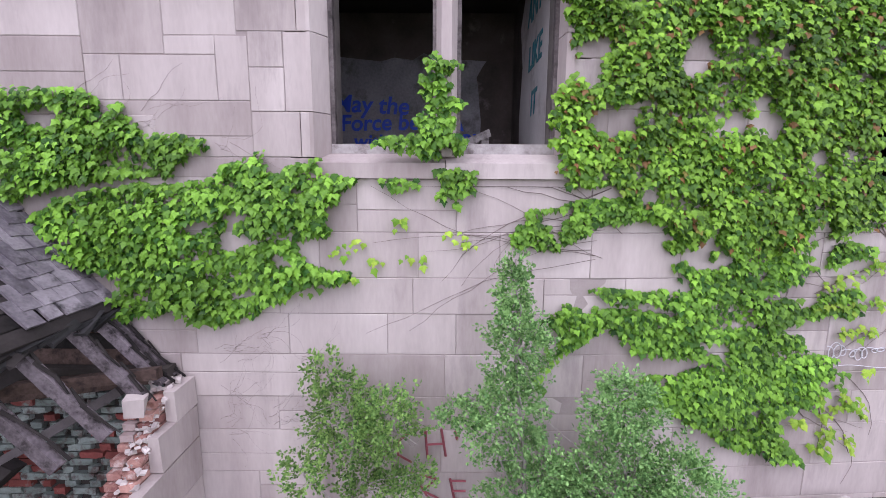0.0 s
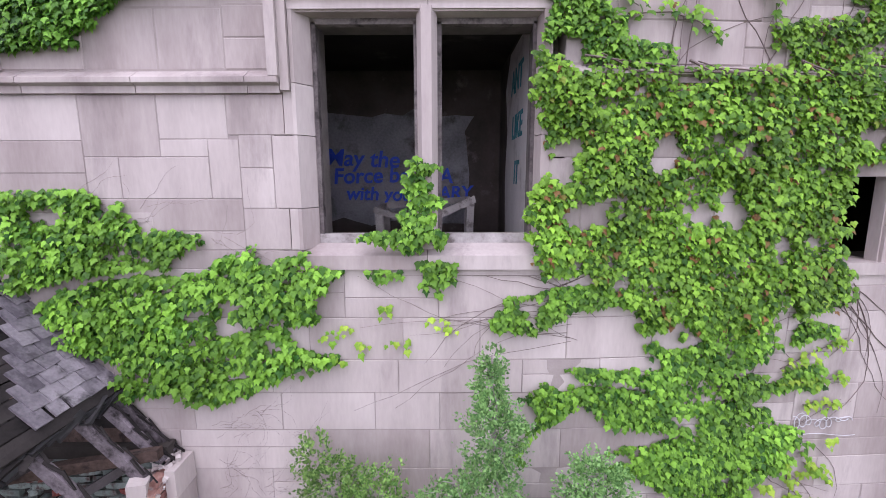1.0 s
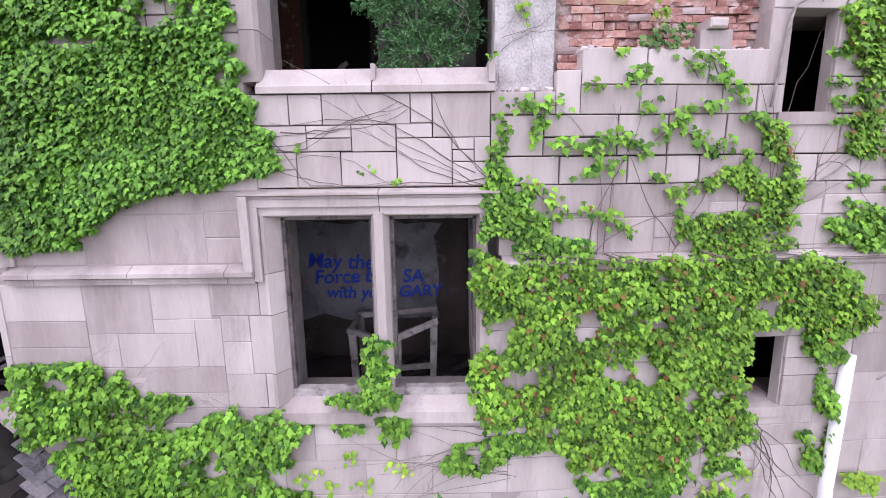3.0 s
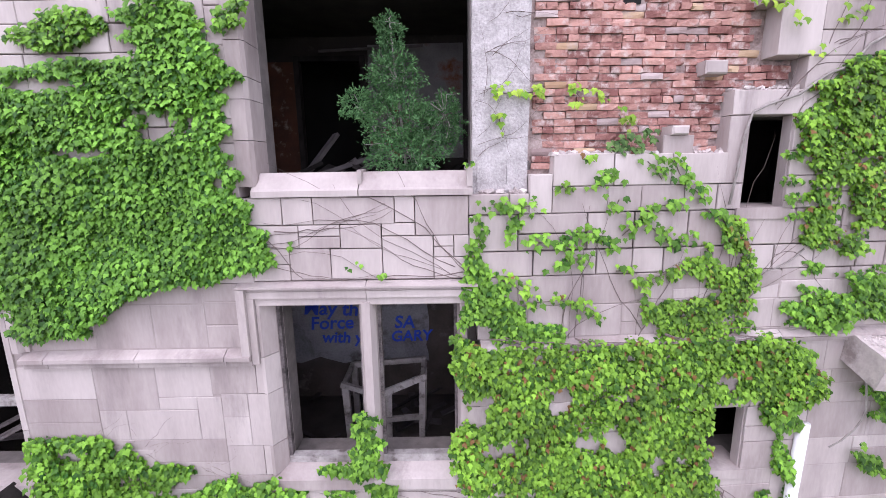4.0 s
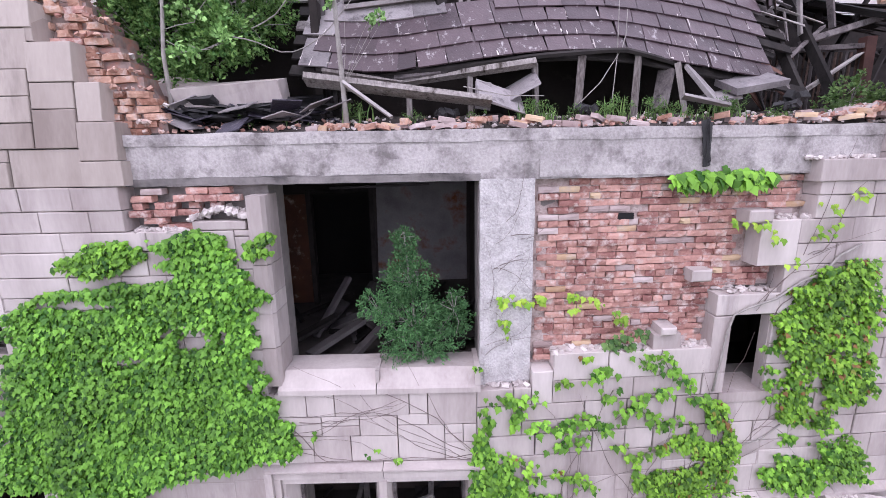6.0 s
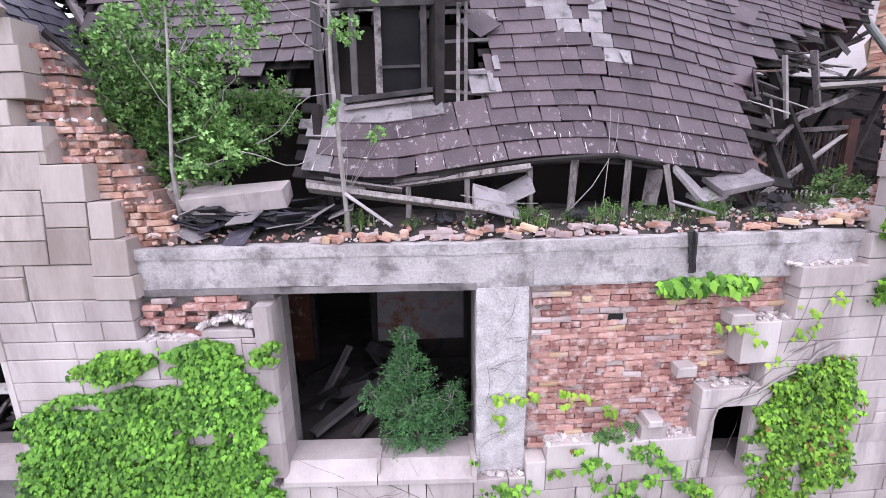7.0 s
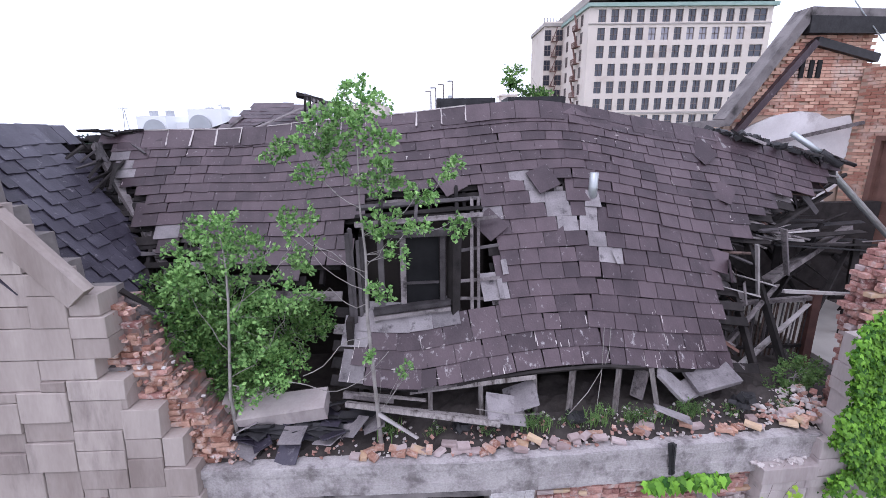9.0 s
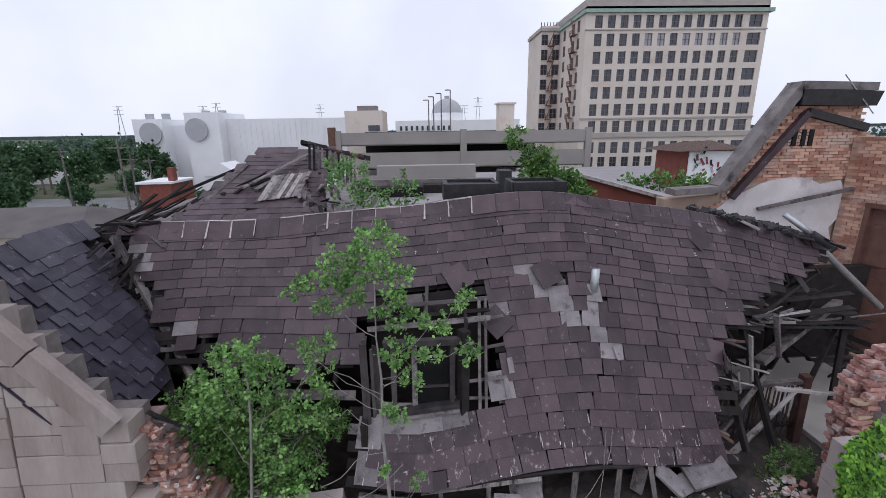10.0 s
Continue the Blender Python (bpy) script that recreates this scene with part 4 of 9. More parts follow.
def panel_keep(x, z):
    if 1.70 < x < 1.90 and 9.62 < z < 9.70:
        return False
    top = 8.05 if x < 1.08 else 8.22 if x < 2.74 else 8.80
    if x > 2.98:
        top = 9.62 if z > 9.12 else 8.88
    if x > (3.58 if z > 9.6 else 3.36):
        return False
    return z > top


brick_field(0.88, 3.62, 8.02, 10.05, 0.175, panel, panel_keep, jut=0.010, missing=0.012, depth_of=lambda x, z: 0.01 * math.sin(x * 5 + z * 7) + (0.012 if noise.noise(Vector((x * 2.2, 0, z * 3))) > 0.28 else 0.0))
for x, z, w, h, d in ((2.58, 9.06, 0.22, 0.13, 0.14), (3.08, 9.66, 0.26, 0.13, 0.2), (2.26, 8.50, 0.17, 0.09, 0.2)):
    stone(x - w / 2, x + w / 2, z - h / 2, z + h / 2, wall, y0=0.17 - d, y1=0.3, chamfer=0.015)
stone(2.12, 2.42, 8.26, 8.46, wall, y0=0.02, y1=0.28)

# dark box proud of the mortar; a hole's shade put into its colour
Soup().box(1.71, 1.89, 0.19, 0.2, 9.635, 9.70, bent=True).done("putlog_hole", SHADE_BLACK, panel)
pocket = thing("brick_pocket", "broken brickwork under the lintel with lime rubble on top", "brick wall", kind="structure")
Soup().box(-3.0, -1.84, 0.24, 0.34, 9.6, 10.06).done("mortar_bed", MORTAR, pocket)
brick_field(-2.98, -1.86, 9.64, 10.05, 0.10, pocket, lambda x, z: not (-2.35 < x < -1.9 and z < 9.86) and rng.random() < 0.78, jut=0.03)
stone(-2.36, -1.86, 9.65, 9.74, wall, y0=0.0)


def rubble(name, label, x0, x1, y0, y1, height, n, mat, size=(0.02, 0.06), bent=False, category="rubble"):
    """A heap of broken lumps, one mesh."""
    s = Soup()
    for i in range(n):
        x, y = rng.uniform(x0, x1), rng.uniform(y0, y1)
        r = rng.uniform(*size)
        z = height(x, y) + r * 0.35
        m = Euler((rng.uniform(-0.6, 0.6), rng.uniform(-0.6, 0.6), rng.uniform(0, 6.28))).to_matrix()
        vs = []
        for sx, sy, sz in ((-1, -1, -1), (1, -1, -1), (1, 1, -1), (-1, 1, -1), (-1, -1, 1), (1, -1, 1), (1, 1, 1), (-1, 1, 1)):
            p = m @ Vector((sx * r * rng.uniform(0.6, 1.2), sy * r * rng.uniform(0.5, 1.0), sz * r * rng.uniform(0.35, 0.7)))
            vs.append((x + p.x, y + p.y + (bend(x) if bent else 0), z + p.z))
        s.add(vs, BOX_FACES)
    return tagged(s.done(name, mat), label, category, kind="stuff")


rubble("lime_rubble", "white lime rubble lying on the broken wall top", -2.4, -1.87, 0.02, 0.26, lambda x, y: 9.74 + 0.10 * max(0, 1 - abs(x + 2.1) / 0.3), 130, LIME, (0.012, 0.04))
rubble("lime_rubble", "white lime rubble on the broken wall top", -2.95, -2.4, 0.02, 0.2, lambda x, y: 9.64, 50, LIME, (0.01, 0.035))
for x0, x1, zt in ((1.1, 2.1, 8.29), (2.42, 2.78, 8.29), (2.8, 3.38, 8.87), (3.55, 4.3, 10.2), (3.3, 3.68, 9.62), (0.35, 0.86, 7.95)):
    rubble("lime_rubble", "crumbled lime mortar on a broken stone course", x0, x1, 0.03, 0.2, lambda x, y, zt=zt: zt, int(70 * (x1 - x0)) + 12, LIME, (0.01, 0.035), bent=True)

# brick core of the broken gable edge and of the far right stub
CORE_LONG, CORE_SHORT = brick_meshes(BRICK_ORANGE, 0.2, 0.1, 0.058, 8) + brick_meshes(BRICK, 0.2, 0.1, 0.058, 2), brick_meshes(BRICK_ORANGE, 0.1, 0.1, 0.058, 6)
core = thing("brick_core", "broken brick core of the gable showing red steps", "brick wall", kind="structure")
EDGE = [(10.45, -2.52), (10.75, -2.60), (11.0, -2.80), (11.3, -2.98), (11.6, -3.16), (11.9, -3.34), (12.15, -3.48), (12.4, -3.62)]
z, row = 10.56, 0
while z < 12.45:
    e = interp(EDGE, z) + rng.uniform(-0.07, 0.06)
    for depth in range(3):
        x = e - 0.1 - (row % 2) * 0.05 - depth * 0.03
        left = next((r for a, b, r in STEPS if a <= z < b), -3.8) - 0.12
        while x > left - 0.1:
            if rng.random() < (0.95 if x < e - 0.25 else 0.8):
                place(rng.choice(CORE_LONG if rng.random() < 0.65 else CORE_SHORT), pose(x + rng.uniform(-0.02, 0.02), 0.235 + LEAN * (z - 10.2) + depth * 0.11 + rng.gauss(0, 0.016), z, rng.uniform(-3, 3), rng.uniform(-4, 3), rng.uniform(-6, 6)), core)
            x -= 0.209
    z, row = z + 0.0677, row + 1
s = Soup()
for i in range(14):
    z = 10.5 + i * 0.137
    s.box(-4.0, interp(EDGE, z) - 0.05 - rng.uniform(0, 0.06), 0.25 + LEAN * (z - 10.2), 0.62 + LEAN * (z - 10.2), z, z + 0.137, wobble=0.012)
s.done("mortar_bed", material("crumbling_pink_mortar", (0.11, 0.07, 0.062), (0.40, 0.31, 0.285), 9, 0.95, 0.9, 40, None, blotch=(0.36, 0.17, 0.13), blotch_at=0.55, blotch_scale=7), core)
for k in range(12):
    z = 10.6 + 0.155 * k
    rubble("lime_rubble", "lime and broken brick caught on the gable's broken edge", interp(EDGE, z) - 0.32, interp(EDGE, z) + 0.02, 0.12 + LEAN * (z - 10.2), 0.45 + LEAN * (z - 10.2), lambda x, y, z=z: z + 0.04, 9 if k % 3 == 1 else 22, LIME if k % 3 == 1 else BRICK_ISLAND, (0.01, 0.030))
stub = thing("brick_stub", "broken brick wall end behind pale stones, stepped and ragged", "brick wall", kind="structure")
z, row = 10.56, 0
while z < 12.85:
    e = interp([(10.5, 5.0), (11.5, 5.0), (11.7, 4.92), (12.3, 4.95), (12.5, 5.0), (12.7, 5.2), (12.9, 5.4)], z) + rng.uniform(-0.06, 0.06)
    x = e + 0.1 + (row % 2) * 0.1
    while x < e + 0.75:
        place(rng.choice(STRETCHER), pose(x, 0.42 + bend(x) + rng.gauss(0, 0.02), z, rng.uniform(-3, 3), rng.uniform(-3, 3), rng.uniform(-5, 5)), stub)
        x += 0.209
    for d in (0.56, 0.68):
        place(rng.choice(STRETCHER), pose(e + 0.12 + rng.uniform(-0.04, 0.03), d + bend(e), z, rng.uniform(-3, 3), rng.uniform(-3, 3), rng.uniform(-8, 8)), stub)
    z, row = z + 0.0677, row + 1
s = Soup()
for i in range(16):
    z = 10.5 + i * 0.145
    s.box(interp([(10.5, 5.2), (12.0, 5.2), (12.9, 5.6)], z), 6.3, 0.48 + 0.3, 0.98, z, z + 0.145)
    s.box(interp([(10.5, 5.2), (12.0, 5.2), (12.9, 5.7)], z), 6.3, 0.6, 0.9, z, z + 0.145)
s.done("mortar_bed", MORTAR, stub)
tagged(Soup().beam((5.12, 0.12, 4.0), (5.30, 0.05, 11.35), 0.14, 0.05).done("white_board", WHITE), "long white painted board standing against the wall end", "board")

# ---- collapsed main roof ----
RIDGE = [(-5.6, 14.18), (-4.6, 14.18), (-2.85, 14.25), (-0.97, 14.36), (-0.1, 14.50), (0.94, 14.56), (1.9, 14.54), (2.9, 14.36), (3.9, 14.17), (4.8, 13.98), (6.1, 13.66), (6.9, 13.45)]
EAVE = [(-5.6, 11.2), (-1.3, 11.22), (-0.7, 11.13), (0.5, 11.24), (1.0, 11.30), (1.85, 11.35), (2.66, 11.20), (3.44, 11.06), (4.5, 10.9), (7.0, 10.6)]
FOOT = [(-5.6, 1.12), (-5.0, 1.05), (-2.0, 0.86), (0.0, 0.78), (2.0, 0.80), (3.0, 1.08), (4.0, 1.40), (6.9, 1.95)]
ROWS = 20


def course(r):
    """The height of a slate course on the roof, as a share: the upper courses are narrower."""
    return r * 0.0575 if r < 10.5 else 0.604 + (r - 10.5) * 0.0417


def on_roof(x, r):
    """A point of the roof's surface: r goes from 0 at the eave to 1 at the ridge."""
    e, t = smooth(EAVE, x, 0.3), smooth(RIDGE, x, 0.6)
    z = e + (t - e) * r
    y = smooth(FOOT, x) + (z - 11.25) / 1.38 + 0.05 * math.sin(x * 1.3) * math.sin(r * 3)
    return Vector((x, y, z + 0.02 * math.sin(x * 2.1 + r * 5)))


LEFT_EDGE = [(12.3, -3.7), (12.6, -4.1), (13.0, -4.46), (13.35, -4.6), (13.6, -4.9), (13.8, -5.12), (14.02, -5.2), (14.3, -5.4)]
LEFT_FOOT = [(-4.4, 12.85), (-4.0, 12.66), (-3.0, 12.48), (-2.3, 12.32), (-1.7, 12.45), (-1.42, 12.6)]
RIGHT_EDGE = [(11.0, 3.62), (11.4, 3.66), (12.2, 3.80), (12.4, 3.95), (12.5, 4.31), (12.62, 4.72), (12.85, 4.98), (13.1, 5.35), (13.14, 5.95), (13.3, 6.4), (13.6, 6.8)]


def slated(x, z, ragged=0.0):
    if x < interp(LEFT_EDGE, z) - ragged or x > interp(RIGHT_EDGE, z) + ragged:
        return False
    if x < -1.42:
        return z > interp(LEFT_FOOT, x) - ragged
    if x < interp([(11.9, 0.48), (12.32, 0.53), (12.58, 0.71), (13.07, 0.51), (13.36, 0.37), (13.5, 0.2)], z) - ragged * 0.6:
        top = interp([(-1.42, 13.0), (-1.14, 13.36), (-0.65, 13.38), (0.0, 13.36), (0.2, 13.45), (0.4, 13.36)], x)
        return z < 11.86 + ragged * 0.4 or z > top - ragged
    return True


CRACK = [(1.05, 13.45), (1.4, 13.28), (1.6, 13.08), (1.9, 12.84), (2.1, 12.62), (2.28, 12.4)]
HOLES = [(1.38, 1.76, 13.20, 13.42), (1.95, 2.2, 12.76, 13.10)]


def slate_mesh(w, l, mat, n=7):
    out = []
    for k in range(n):
        j = lambda a: rng.uniform(-a, a) * 0.5
        top = [(-w / 2 + j(0.006), j(0.002), 0.006), (w / 2 + j(0.006), j(0.002), 0.006), (w / 2 + j(0.006), l, 0.006), (-w / 2 + j(0.006), l, 0.006)]
        if k == 1:
            top[1] = (w / 2 - 0.02, 0.012, 0.006)
        low = [(x, y, -0.009) for x, y, _ in top]
        me = bpy.data.meshes.new("slate")
        me.from_pydata(low + top, [], BOX_FACES)
        me.materials.append(mat)
        out.append(me)
    return out


roof = thing("main_roof", "sagging dark purple slate roof, half collapsed with torn edges", "roof", kind="structure")
SL, SL_PALE = slate_mesh(0.354, 0.40, SLATE), slate_mesh(0.354, 0.40, SLATE_PALE)
SL_LIMY = slate_mesh(0.354, 0.40, SLATE_LIMY)
SL_HALF, SL_TOP = slate_mesh(0.209, 0.22, SLATE), slate_mesh(0.354, 0.22, SLATE)
far_slates, lime_marks, count = Soup(), Soup(), 0
for r in range(ROWS):
    x = -5.6 + (0.18 if r % 2 else 0.0)
    while x < 6.9:
        w = rng.choice((0.355, 0.355, 0.30, 0.26)) if rng.random() < 0.88 else 0.21
        xc = x + w / 2
        x += w + 0.004
        p = on_roof(xc, course(r - 0.15))
        q = on_roof(xc, course(r + 1.2))
        if not slated(xc, p.z + 0.12) or rng.random() < 0.003:
            continue
        cz = interp(CRACK, xc)
        if any(h[0] < xc < h[1] and h[2] < p.z + 0.09 < h[3] for h in HOLES):
            continue
        torn = 1.0 < xc < 2.3 and abs(p.z + 0.1 - cz) < 0.17
        side = (on_roof(xc + 0.05, course(r)) - on_roof(xc - 0.05, course(r))).normalized()
        upv = (q - p).normalized()
        nor = side.cross(upv).normalized()
        upv = nor.cross(side)
        m = Matrix((side, upv, nor)).transposed().to_4x4()
        m.translation = p + nor * (0.036 if torn else 0.05)
        m = m @ pose(0, 0, 0, -1.5 if torn else -4.5 + rng.gauss(0, 0.5), rng.gauss(0, 0.35), rng.gauss(0, 0.25) + (rng.uniform(-5, 5) if rng.random() < 0.035 else 0))
        # lime washed out of the joints: often on the lowest courses, now and then higher up
        if rng.random() < (0.5 if r < 3 else 0.055):
            for k in range(rng.choice((1, 2, 2, 3))):
                u, v0 = (rng.choice((-1, 1)) * (w / 2 - rng.uniform(0.0, 0.02)), rng.uniform(0.0, 0.12)) if rng.random() < 0.6 else (rng.uniform(-w, w) * 0.45, 0.0)
                wd, ln = rng.uniform(0.003, 0.012), rng.uniform(0.03, 0.16 if r < 3 else 0.06)
                if rng.random() < 0.4:
                    wd, ln = rng.uniform(0.02, 0.08), rng.uniform(0.005, 0.012)
                ring = [(u - wd / 2, v0), (u + wd * 0.2, v0 - 0.004), (u + wd / 2, v0 + ln * 0.4), (u + wd * 0.3, v0 + ln), (u - wd * 0.2, v0 + ln * 0.9)]
                lime_marks.add([m @ Vector((a + rng.gauss(0, 0.003), max(-0.004, b + rng.gauss(0, 0.004)), c)) for c in (0.0085, 0.002) for a, b in ring], [(0, 1, 2, 3, 4), (9, 8, 7, 6, 5)] + [(i, i + 5, (i + 1) % 5 + 5, (i + 1) % 5) for i in range(5)])
        pale = torn or (-1.36 < xc < 0.42 and 11.5 < p.z < 11.84 and rng.random() < 0.5) or (xc < -1.25 and p.z < 11.5) or (rng.random() < 0.3 and not slated(xc - 0.32, p.z + 0.12) and xc < -3.9) or (0.3 < xc < 1.0 and 11.95 < p.z < 13.3 and not slated(xc - 0.22, p.z + 0.12) and rng.random() < 0.35)
        if w < 0.25:
            me = rng.choice(SL_HALF)
        else:
            me = rng.choice(SL_TOP if r >= ROWS - 2 else SL_PALE if pale else SL_LIMY if r < 2 or (r < 4 and xc < 0.6) else SL)
        if r <= 10 and -1.45 < xc < 4.2 and count < 300 or pale:
            place(me, m @ Matrix.Diagonal(((0.97 if torn else 1.0) * w / (0.354 if w > 0.25 else 0.209), 1, 1, 1)), roof, "slate")
            count += 1
        else:
            far_slates.add([m @ Vector((v.co.x * w / (0.354 if w > 0.25 else 0.209), v.co.y, v.co.z)) for v in me.vertices], BOX_FACES)
far_slates.done("slates", SLATE_ISLAND, roof)["kind"] = "stuff"
lime_marks.done("lime_marks", LIME, roof, "whitish lime washed out of the slate joints")["kind"] = "stuff"

# ridge capping tiles
for i in range(30):
    x = -5.1 + i * 0.385
    if x > 5.0:
        break
    a, b = on_roof(x, 1.0), on_roof(x + 0.375, 1.0)
    s = Soup()
    vs = []
    for c in (a, b):
        for dy, dz in ((-0.22, -0.21), (-0.03, 0.055), (0.03, 0.055), (0.18, -0.15), (0.17, -0.17), (0.0, 0.03), (-0.20, -0.22)):
            vs.append(c + Vector((0, dy + rng.uniform(-0.005, 0.005), dz + rng.uniform(-0.008, 0.008))))
    s.add(vs, [(k, (k + 1) % 7, (k + 1) % 7 + 7, k + 7) for k in range(7)] + [(6, 5, 4, 3, 2, 1, 0), (7, 8, 9, 10, 11, 12, 13)])
    s.done("ridge_slate", SLATE, roof)
    s = Soup()
    c = on_roof(x + 0.38, 1.0) + Vector((rng.uniform(-0.01, 0.01), -0.085, -0.035))
    s.beam(c + Vector((0, -0.15 + rng.uniform(0, 0.05), -0.19 + rng.uniform(0, 0.07))), c + Vector((0, 0.06, 0.092)), rng.uniform(0.010, 0.024), 0.012, wobble=0.009)
    if x < 0.1:
        s.beam(a + Vector((0, -0.03, 0.052)), b + Vector((0, -0.03, 0.052)), 0.03, 0.012, wobble=0.007)
    if rng.random() < (0.9 if x < 0.1 else 0.2):
        s.done("mortar_smear", LIME, roof)

# narrow pale strips along the edge of the hole
for x, z, w, l in ((0.62, 12.9, 0.07, 0.26), (0.66, 12.35, 0.08, 0.2), (0.58, 12.1, 0.07, 0.26), (1.29, 13.34, 0.07, 0.2), (2.24, 12.42, 0.06, 0.18)):
    r = (z - interp(EAVE, x)) / (interp(RIDGE, x) - interp(EAVE, x))
    n = Vector((0, -0.81, 0.59)) * (0.062 + rng.uniform(0, 0.008))
    Soup().beam(on_roof(x + rng.uniform(-0.02, 0.02), r + l / 7.6) + n, on_roof(x + 0.04, r - l / 7.6) + n, w, 0.01, rng.uniform(-4, 4), wobble=0.008).done("bare_strip", SLATE_PALE, roof, "pale unweathered slate strip")
# battens, rafters and the hidden back slope, added to keep the attic dark
for r in range(0, ROWS + 1):
    for piece in range(-11, 14):
        x0, x1 = piece * 0.52, piece * 0.52 + 0.52
        p = on_roof((x0 + x1) / 2, course(r))
        if slated((x0 + x1) / 2, p.z, 0.18 + rng.uniform(-0.12, 0.2)):
            a, b = on_roof(x0 - 0.02, course(r)), on_roof(x1 + 0.02 + rng.uniform(0, 0.06), course(r))
            Soup().beam(a + Vector((0, 0.03, -0.03)), b + Vector((0, 0.03, -0.03)), 0.13, 0.022, -53, wobble=0.004).done("batten", rng.choice((WOOD, WOOD_DARK, WOOD_DARK, WOOD_DARK)), roof)
for i in range(24):
    x = -5.3 + i * 0.5
    if x < -1.5:
        r0 = rng.uniform(0.2, 0.34)
    elif x < 0.4:
        r0 = rng.uniform(0.55, 0.6)
    else:
        r0 = 0.02
    if -5.0 < x < 5.2:
        Soup().beam(on_roof(x, r0) + Vector((0, 0.1, -0.07)), on_roof(x, 1.0) + Vector((0, 0.05, -0.12)), 0.05, 0.12).done("rafter", WOOD_DARK, roof)
s = Soup()
xs = [-5.6 + 0.5 * i for i in range(26)]
for a, b in zip(xs, xs[1:]):
    k = 1.0 if b < 4.5 else 0.16
    p, q = on_roof(a, 1.0) + Vector((0, 0.02, -0.03)), on_roof(b, 1.0) + Vector((0, 0.02, -0.03))
    s.add([p, q, q + Vector((0, 2.7 * k, -3.6 * k)), p + Vector((0, 2.7 * k, -3.6 * k)), p + Vector((0, -0.1 * k, -0.15)), q + Vector((0, -0.1 * k, -0.15)), q + Vector((0, 2.6 * k, -3.65 * k - 0.1)), p + Vector((0, 2.6 * k, -3.65 * k - 0.1))], BOX_FACES)
s.done("back_slope", SLATE, roof)
s = Soup()
s.box(-7.5, -7.35, 0.9, 6.0, 10.3, 13.4)
s.done("attic_end", WOOD_DARK, roof)
tagged(Soup().box(-8.5, 9.5, 0.85, 7.4, 10.30, 10.46).done("floor", SOIL), "rubbish covered floor of the open attic", "floor", kind="structure")
# sheet closing off the attic; its near-black colour stands for shade
tagged(Soup().box(-7.3, 4.0, 2.9, 2.98, 10.46, 12.6).done("wall_attic", PLASTER_SHADE), "near-black sheet inside the attic, shade put into its colour", "wall", kind="structure")

# ---- left cross roof ----
left_roof = thing("left_roof", "steep blue-grey slate roof with a torn lower edge", "roof", kind="structure")
SLB = slate_mesh(0.27, 0.36, SLATE_BLUE)
LR_TOP, LR_FOOT = (-5.72, 14.17), (-4.34, 12.36)


def on_left(y, r):
    """Left roof: r goes from 0 at the torn foot to 1 at its ridge."""
    return Vector((LR_FOOT[0] + (LR_TOP[0] - LR_FOOT[0]) * r - 0.03 * math.sin(y * 3), y, LR_FOOT[1] + (LR_TOP[1] - LR_FOOT[1]) * r - 0.05 * math.sin(y * 2.0)))


for r in range(-1, 13):
    y = 0.14 + (0.135 if r % 2 else 0)
    while y < 3.0:
        y += 0.273
        p, q = on_left(y, (r - 0.1) / 13), on_left(y, (r + 1) / 13)
        lim = interp([(-0.2, 1.7), (0.1, 2.2), (0.5, 2.55), (1.0, 2.95)], r / 13)
        low = interp([(0.5, 0.12), (1.2, 0.0), (1.9, -0.05), (2.5, 0.25)], y)
        if y > lim + rng.uniform(-0.15, 0.2) or r / 13 < low - 0.1 or rng.random() < 0.02:
            continue
        upv = (q - p).normalized()
        side = Vector((0, 1, 0))
        nor = side.cross(upv).normalized()
        if nor.z < 0:
            nor, side = -nor, -side
        m = Matrix((side, upv, nor)).transposed().to_4x4()
        m.translation = p + nor * 0.04
        place(rng.choice(SLB), m @ pose(0, 0, 0, -4 + rng.gauss(0, 0.6), rng.gauss(0, 0.7), rng.gauss(0, 1.1)), left_roof, "slate")
s = Soup()
for y in (0.6, 1.1, 1.6, 2.1, 2.6, 3.1):
    Soup().beam(on_left(y, -0.12) - Vector((0.03, 0, 0.07)), on_left(y, 1.02) - Vector((0.03, 0, 0.07)), 0.05, 0.12).done("rafter", WOOD_DARK, left_roof)
for r in range(0, 12, 1):
    a, b = on_left(0.35, r / 11), on_left(interp([(0, 2.3), (1, 3.2)], r / 11) + rng.uniform(0, 0.3), r / 11)
    Soup().beam(a - Vector((0.02, 0, 0.03)), b - Vector((0.02, 0, 0.03)), 0.12, 0.022, 0).done("batten", WOOD_DARK, left_roof)
s = Soup()
s.add([(-5.78, 0.3, 14.16), (-5.78, 3.3, 14.16), (-8.0, 3.3, 11.2), (-8.0, 0.3, 11.2), (-5.82, 0.3, 14.06), (-5.82, 3.3, 14.06), (-8.1, 3.3, 11.2), (-8.1, 0.4, 11.2)], BOX_FACES)
s.done("far_slope", SLATE_BLUE, left_roof)
Soup().beam((-5.75, 0.35, 14.19), (-5.75, 3.2, 14.18), 0.05, 0.03).done("ridge_board", SLATE_BLUE, left_roof)
